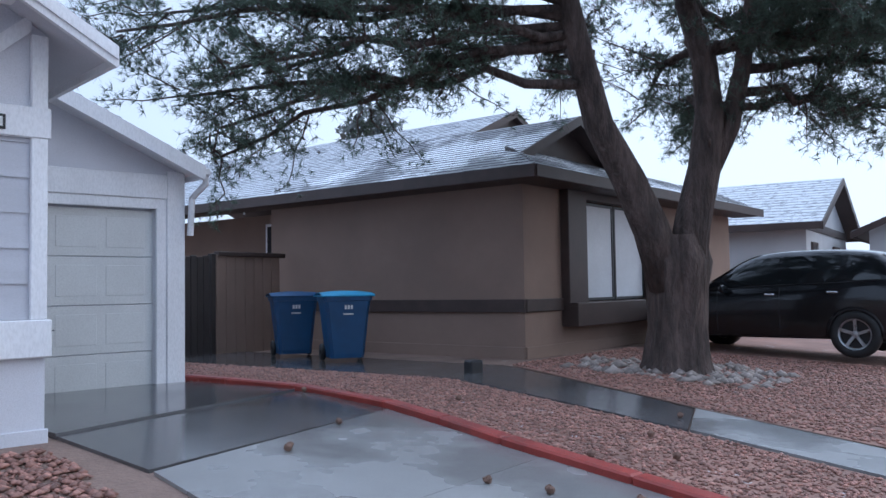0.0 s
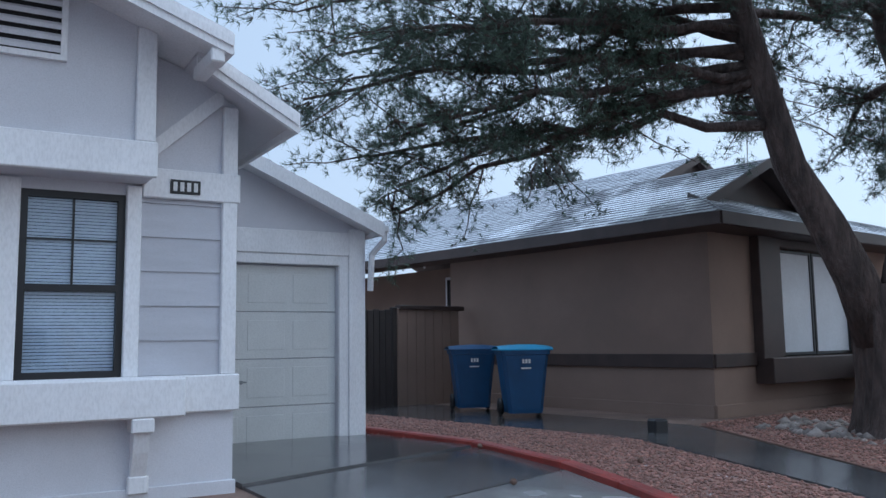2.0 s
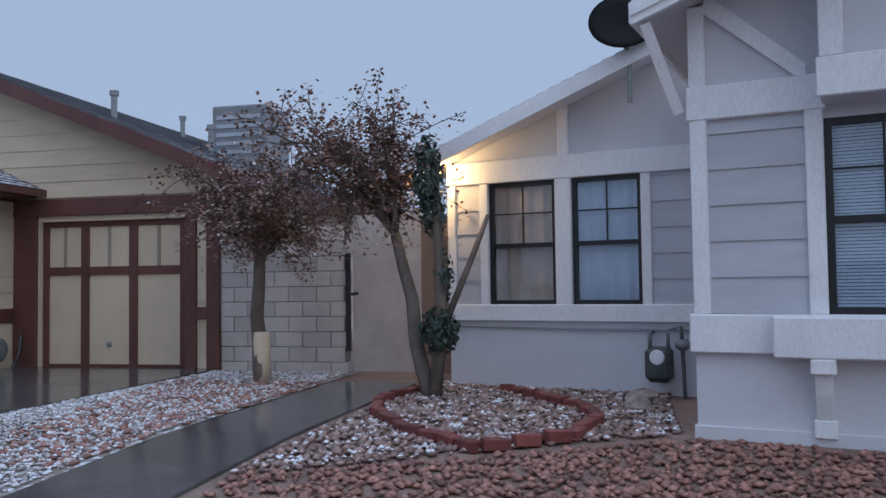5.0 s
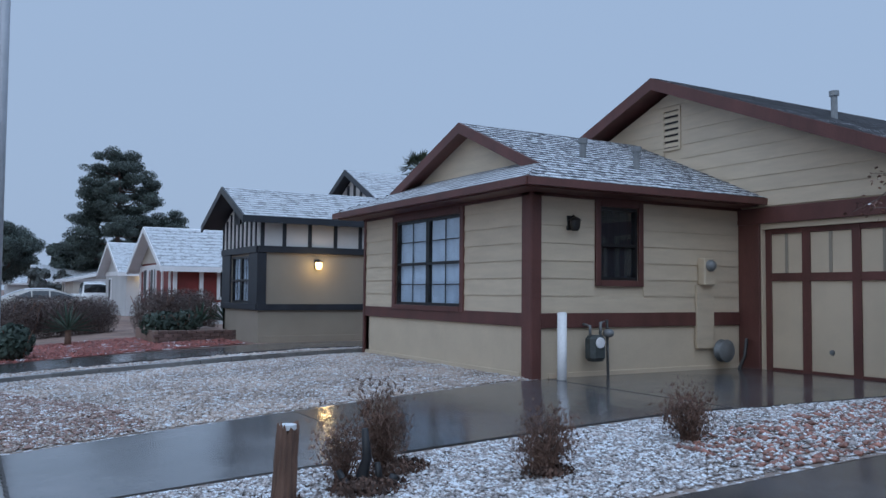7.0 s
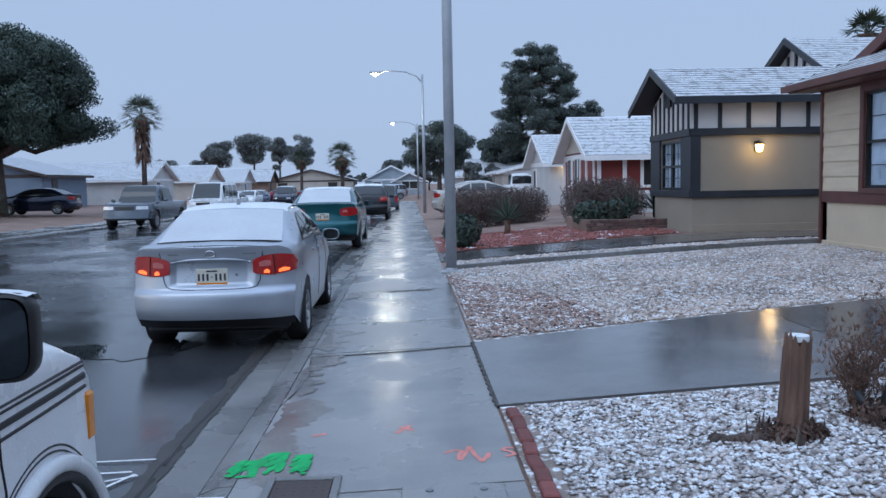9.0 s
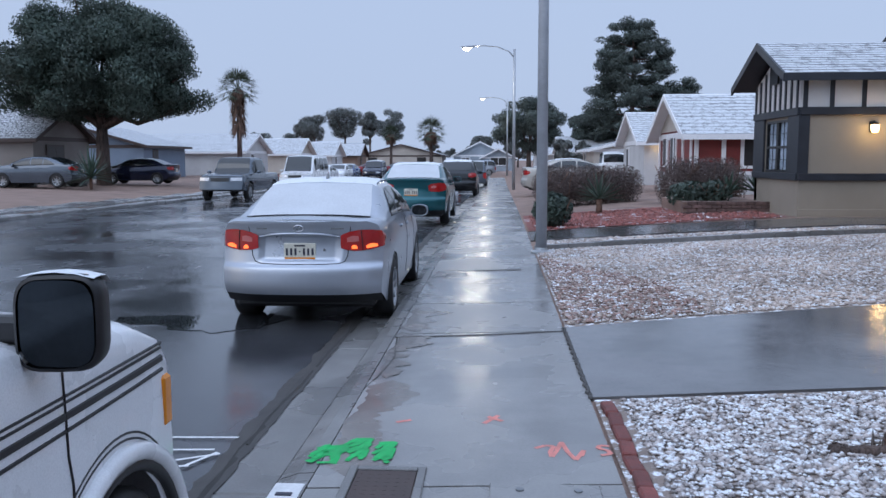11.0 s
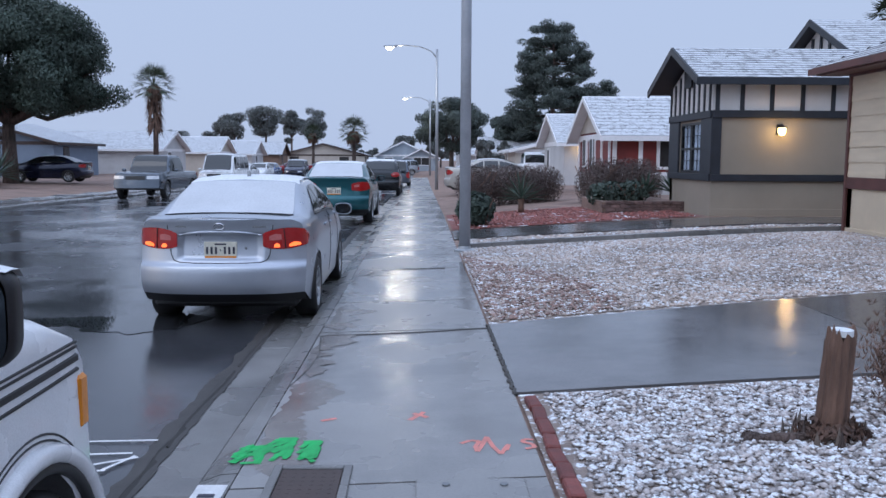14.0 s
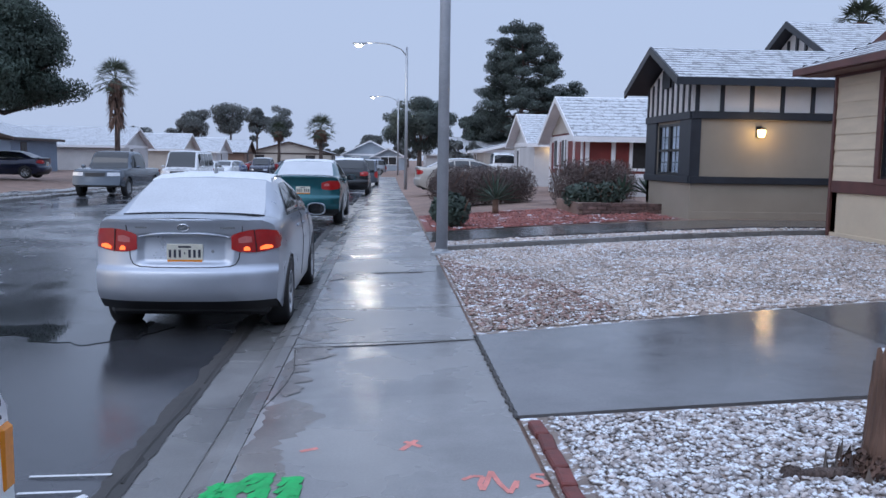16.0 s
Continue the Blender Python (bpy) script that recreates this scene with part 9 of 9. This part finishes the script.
strokes("paint_mark", [(-0.02, 3.72, 0.06, 3.86), (0.0, 3.84, 0.08, 3.76), (-0.5, 3.74, -0.42, 3.78)], 0.03, 0.0035, M["pink_paint"], "rubbed orange utility spray dots")
strokes("paint_mark", [(-1.75, 3.72, -1.38, 3.74), (-1.72, 3.52, -1.45, 3.54), (-1.62, 3.36, -1.40, 3.48), (-1.52, 3.3, -1.42, 3.5), (-1.7, 3.26, -1.5, 3.3)], 0.022, -0.122, M["white_paint"], "thin white utility marks on the asphalt")
b = Build()
b.box((-0.93, 2.35, -0.02), (-0.80, 2.86, 0.0), pose(0, 0, -0.022))
hn = single("kerb_number", b, M["white_paint"], "white kerb number panel with illegible dark bars", "sign", kind="structure")
b = Build()
for k in range(4):
    b.box((-0.90, 2.42 + k * 0.1, -0.012), (-0.83, 2.45 + k * 0.1, 0.003), pose(0, 0, -0.02))
single("kerb_number_bars", b, M["plate_ink"], "dark bars on the kerb number panel", "sign", kind="structure")
mb = thing("meter_box", "cast iron water meter lid in a concrete collar", "utility cover", loc=(-0.43, 2.75, -0.02))
b = Build()
for x0, x1, y0, y1 in ((-0.63, -0.59, 2.52, 3.05), (-0.31, -0.27, 2.52, 3.05), (-0.59, -0.31, 2.52, 2.56), (-0.59, -0.31, 3.01, 3.05)):
    b.box((x0, y0, -0.06), (x1, y1, -0.004), ch=0.004)
part("collar", b, M["gutter"], mb)
b = Build()
b.box((-0.588, 2.562, -0.05), (-0.312, 3.008, -0.010), ch=0.004)
for i in range(6):
    for j in range(9):
        b.box((-0.575 + i * 0.044, 2.59 + j * 0.046, -0.012), (-0.558 + i * 0.044, 2.607 + j * 0.046, -0.0092))
part("lid", b, M["dark_trim"], mb)
mb2 = thing("utility_box", "flush concrete utility box lid with bolts", "utility cover", loc=(0.25, 2.6, 0.0))
b = Build()
b.box((0.02, 2.25, -0.05), (0.5, 2.86, 0.004), ch=0.006)
part("lid", b, M["concrete"], mb2)
for x in (0.15, 0.40):
    b = Build()
    b.lathe([(0.018, 0.0), (0.018, 0.008), (0.0, 0.009)], pose(x, 2.78, 0.003), 10)
    part("bolt", b, M["grey_metal"], mb2)
b = Build()
for pts in ([(-0.78, 5.95), (-0.2, 6.0), (0.2, 6.06), (0.6, 6.14)], [(-0.25, 9.95), (0.0, 9.97), (0.35, 9.98)], [(-0.79, 4.4), (-0.72, 4.9), (-0.7, 5.3), (-0.76, 5.9)]):
    b.tube([(x, y, 0.02 * (x - 0.6) + 0.001) for x, y in pts], 0.005, 4)
single("crack", b, M["joint"], "hairline cracks in the sidewalk", kind="structure")
b = Build()
for k in range(40):
    y = 4.2 + k * 0.052
    b.ball((0.605 + 0.008 * math.sin(k * 2.2), y, 0.006), (0.016, 0.04, 0.012), 4)
single("edge_joint", b, M["joint"], "dirt-filled joint between sidewalk and driveway", kind="structure")

# ---- things at the houses ----
def bin_cart(x, y, z, turn, lid, label):
    t = thing("wheelie_bin", label, "bin", m=pose(x, y, z, 0, 0, turn), group="blue bins by the wall")
    b = Build()
    b.smooth = False
    rows = []
    for h, a, c in ((0.06, 0.22, 0.25), (0.12, 0.23, 0.26), (0.7, 0.27, 0.32), (0.9, 0.285, 0.345), (0.905, 0.305, 0.365), (0.98, 0.31, 0.37)):
        ring = [(a - 0.05, -c), (a, -c + 0.05), (a, c - 0.05), (a - 0.05, c), (-a + 0.05, c), (-a, c - 0.05), (-a, -c + 0.05), (-a + 0.05, -c)]
        rows.append([(p, q, h) for p, q in ring + ring[:1]])
    b.grid(rows)
    b.add([(p, q, 0.06) for p, q, _ in rows[0][:-1]], [tuple(range(7, -1, -1))])
    part("tub", b, M["plastic_blue"], t)
    b = Build()
    b.smooth = True
    b.grid([[(0.33 * p, 0.40 * q, 0.985 + 0.07 * (1 - p * p) * (1 - 0.4 * q * q)) for q in (-1, -0.9, -0.5, 0, 0.5, 0.9, 1)] for p in (-1, -0.9, -0.5, 0, 0.5, 0.9, 1)])
    b.box((-0.33, -0.40, 0.965), (0.33, 0.40, 0.985), ch=0.006)
    part("lid", b, lid, t)
    for s in (-1, 1):
        b = Build()
        b.smooth = True
        b.lathe([(0.03, -0.03), (0.12, -0.03), (0.13, 0), (0.12, 0.03), (0.03, 0.03)], pose(0.24, s * 0.29, 0.13, 90), 16)
        part("wheel", b, M["rubber"], t)
    b = Build()
    b.tube([(0.36, -0.25, 0.9), (0.4, -0.22, 0.95), (0.4, 0.22, 0.95), (0.36, 0.25, 0.9)], 0.018, 6)
    part("handle", b, M["plastic_blue"], t)
    b = Build()
    for k in range(3):
        b.box((-0.318, -0.06 + k * 0.045, 0.78), (-0.306, -0.03 + k * 0.045, 0.84), pose(0, 0, 0))
    b.box((-0.312, -0.07, 0.70), (-0.3, 0.08, 0.72))
    part("stencil", b, M["white_paint"], t, "plain white stencil bars")
    return t


bin_cart(9.15, -11.75, 0.30, -38, M["plastic_blue"], "blue wheeled bin with dark blue lid by the brown wall")
bin_cart(7.85, -11.45, 0.30, -38, M["plastic_cyan"], "blue wheeled bin with bright blue lid by the brown wall")
# plain closed black box, no lamp in it
b = Build()
b.box((-0.1, -0.09, 0.0), (0.1, 0.09, 0.2), pose(5.2, -10.75, 0.26, 0, 0, -30), 0.02)
single("floodlight_box", b, M["black"], "small black box on the ground by the walk", "box")

# gas meters and pipes
METER = mat("weathered_meter_metal", (0.075, 0.085, 0.085), 0.55, 0.3, 9, 60, 0.2, metal=0.2)
def gas_meter(m, label):
    t = thing("gas_meter", label, "meter", m=m)
    b = Build()
    b.box((-0.13, -0.1, 0.25), (0.13, 0.1, 0.60), ch=0.05)
    part("meter_body", b, METER, t)
    b = Build()
    b.lathe([(0.0, 0.02), (0.07, 0.015), (0.075, 0.0)], pose(0, -0.1, 0.5, 90), 14)
    part("dial", b, M["white"], t)
    b = Build()
    b.smooth = True
    b.tube([(0.09, 0, 0.58), (0.09, 0, 0.76), (0.22, 0.02, 0.80), (0.24, 0.02, 0.0)], 0.02, 8)
    b.tube([(-0.09, 0, 0.58), (-0.09, 0, 0.72), (-0.09, 0.14, 0.74)], 0.02, 8)
    b.ball((0.23, 0.0, 0.62), (0.08, 0.08, 0.06), 6)
    part("pipework", b, M["grey_metal"], t)
    return t


gas_meter(GREY @ pose(9.58, 1.62, 0.45, 0, 0, -90), "grey gas meter at the grey house's inner corner")
gas_meter(pose(7.65, 6.95, 0.26, 0, 0, 0), "weathered gas meter against the tan house")
b = Build()
b.smooth = True
b.tube([(7.02, 6.86, 0.1), (7.02, 6.86, 1.16)], 0.062, 14)
b.tube([(7.02, 6.86, 1.16), (7.02, 6.86, 1.17)], [0.062, 0.05], 14)
single("bollard", b, M["white"], "white steel guard post beside the driveway", "bollard")
b = Build()
b.box((9.75, 6.98, 1.55), (9.98, 7.12, 1.95), ch=0.015)
t = thing("electric_meter", "tan electric meter box on the house wall", "meter", loc=(9.86, 7.1, 1.4))
part("case", b, M["tan"], t)
b = Build()
b.smooth = True
b.lathe([(0.085, 0.0), (0.085, 0.05), (0.06, 0.09), (0.0, 0.095)], pose(9.86, 6.99, 1.84, 90), 16)
part("dial_glass", b, M["grey_metal"], t)
b = Build()
b.box((9.7, 7.08, 0.62), (10.05, 7.12, 1.55))
part("cover_board", b, M["tan"], t)
t = thing("hose_reel", "grey hose reel on the wall beside the garage", "hose reel", loc=(10.15, 6.95, 0.3))
b = Build()
b.smooth = True
b.lathe([(0.16, -0.06), (0.17, -0.05), (0.1, -0.03), (0.1, 0.03), (0.17, 0.05), (0.16, 0.06), (0.0, 0.065)], pose(10.15, 6.98, 0.58, 90), 18)
part("reel", b, M["grey_metal"], t)
b = Build()
b.tube([(10.42, 6.95, 0.28), (10.5, 6.9, 0.5), (10.6, 6.95, 0.75)], 0.025, 6)
part("hose", b, M["black"], t)
# satellite dish on the grey roof
dish = thing("satellite_dish", "dark satellite dish on the grey house roof", "dish", m=GREY @ pose(9.3, 1.78, 3.74))
b = Build()
b.tube([(0, 0, -0.3), (0, 0, 0.2), (-0.1, 0.05, 0.3)], 0.025, 8)
part("mast", b, M["grey_metal"], dish)
b = Build()
b.smooth = True
b.lathe([(0.0, 0.0), (0.12, 0.01), (0.25, 0.045), (0.33, 0.08), (0.34, 0.086), (0.25, 0.062), (0.0, 0.02)], pose(0, 0.05, 0.46, 65, 0, -75), 24)
part("reflector", b, mat("matt_black_dish", (0.012, 0.012, 0.013), 0.8, 0.2, 5, 90, 0.1, spec=0.15), dish)
# roof cooler behind the tan house
cooler = thing("roof_cooler", "boxy evaporative cooler on the tan roof", "cooler", loc=(14.6, 5.2, 3.6))
b = Build()
b.box((14.1, 4.7, 3.5), (15.1, 5.8, 4.75), ch=0.03)
part("cabinet", b, M["grey_metal"], cooler)
for k in range(5):
    b = Build()
    b.box((14.08, 4.8, 3.85 + k * 0.16), (14.1, 5.7, 3.92 + k * 0.16))
    part("louvre", b, M["galv"], cooler)
# low boulders by the meter
b = Build()
for x, y, r in ((8.3, -1.75, 0.16), (7.95, -1.7, 0.13)):
    b.ball((x, y, 0.3), (r * 1.5, r, r * 0.7), 6, 0.12)
single("boulder", b, M["rubble"], "dark boulders below the window", "rock", kind="stuff")
# fallen cones
rc = random.Random(77)
for k in range(14):
    x, y = rc.uniform(1.0, 7), rc.uniform(-9.6, -5.5)
    b = Build()
    b.ball((x, y, gz(x, y) + 0.045), (0.032, 0.026, 0.026), 5, 0.2)
    single("pine_cone", b, M["dry"], "fallen brown pine cone on the ground", "cone", "fallen cones")


# standing water on the asphalt
def puddle(x, y, rx, ry, seed):
    rng = random.Random(seed)
    ph = [rng.uniform(0, 6.28) for _ in range(4)]
    b = Build()
    rows = []
    for f in (0.0, 0.35, 0.7, 1.0):
        rows.append([])
        for k in range(49):
            a = 2 * math.pi * k / 48
            w = 1 + 0.22 * math.sin(2 * a + ph[0]) + 0.14 * math.sin(3 * a + ph[1]) + 0.08 * math.sin(7 * a + ph[2]) + 0.05 * math.sin(13 * a + ph[3])
            px, py = x + f * rx * w * math.cos(a), y + f * ry * w * math.sin(a)
            rows[-1].append((px, py, ROADZ(px, py) + 0.004))
    b.grid(rows)
    single("puddle", b, M["puddle"], "shallow puddle of standing water on the asphalt", kind="structure")


puddle(-2.55, 6.95, 0.48, 0.5, 1)
puddle(-3.25, 7.0, 0.35, 0.2, 2)


def damp(x0, x1, y0, y1, seed, label, material, left=0.02, right=0.16, lift=0.0025):
    """A thin wet stain along the sidewalk with a ragged outline."""
    rng = random.Random(seed)
    b = Build()
    n = int((y1 - y0) / 0.05)
    rows, wl, wr = [], 0.0, 0.0
    for k in range(n + 1):
        y = lerp(y0, y1, k / n)
        wl = 0.7 * wl + rng.uniform(-left, left)
        wr = 0.75 * wr + rng.uniform(-right, right) * 0.55
        taper = min(1.0, k / 3, (n - k) / 3) * 0.98 + 0.02
        xm = (x0 + x1) / 2
        a, c = lerp(xm, x0 + wl, taper), lerp(xm, x1 + wr, taper)
        rows.append([(x, y, 0.02 * (x - 0.6) - grade(y) + lift) for x in (a, lerp(a, c, 0.33), lerp(a, c, 0.67), c)])
    b.grid(rows)
    return single("damp_stain", b, material, label, kind="structure")


DAMP = mat("damp_brown_concrete", (0.195, 0.175, 0.16), 0.30, 0.2, 2.5, 50, 0.2, wet=0.5, wet_scale=2.0)
damp(-0.765, -0.50, 2.95, 4.62, 1, "damp brown stain along the kerb side of the sidewalk", DAMP)
damp(-0.765, -0.60, 4.68, 6.08, 2, "damp brown stain along the kerb side of the sidewalk", DAMP)
damp(-0.765, -0.52, 6.16, 7.4, 3, "damp brown stain along the kerb side of the sidewalk", DAMP)
damp(-0.74, -0.66, 7.6, 10.0, 4, "narrow damp stain along the kerb", DAMP)
rng = random.Random(12)
b = Build()
rows, w = [], 0.0
for k in range(301):
    y = -2 + k * 0.07
    w = 0.7 * w + rng.uniform(-0.02, 0.02)
    rows.append([(-1.40 + w, y, -0.1305 - grade(y)), (-1.33 + 0.5 * w, y, -0.122 - grade(y)), (-1.262 + rng.uniform(-0.012, 0.012), y, -0.130 - grade(y))])
b.grid(rows)
single("asphalt_lip", b, M["joint"], "ragged dark lip where the asphalt meets the gutter", kind="structure")
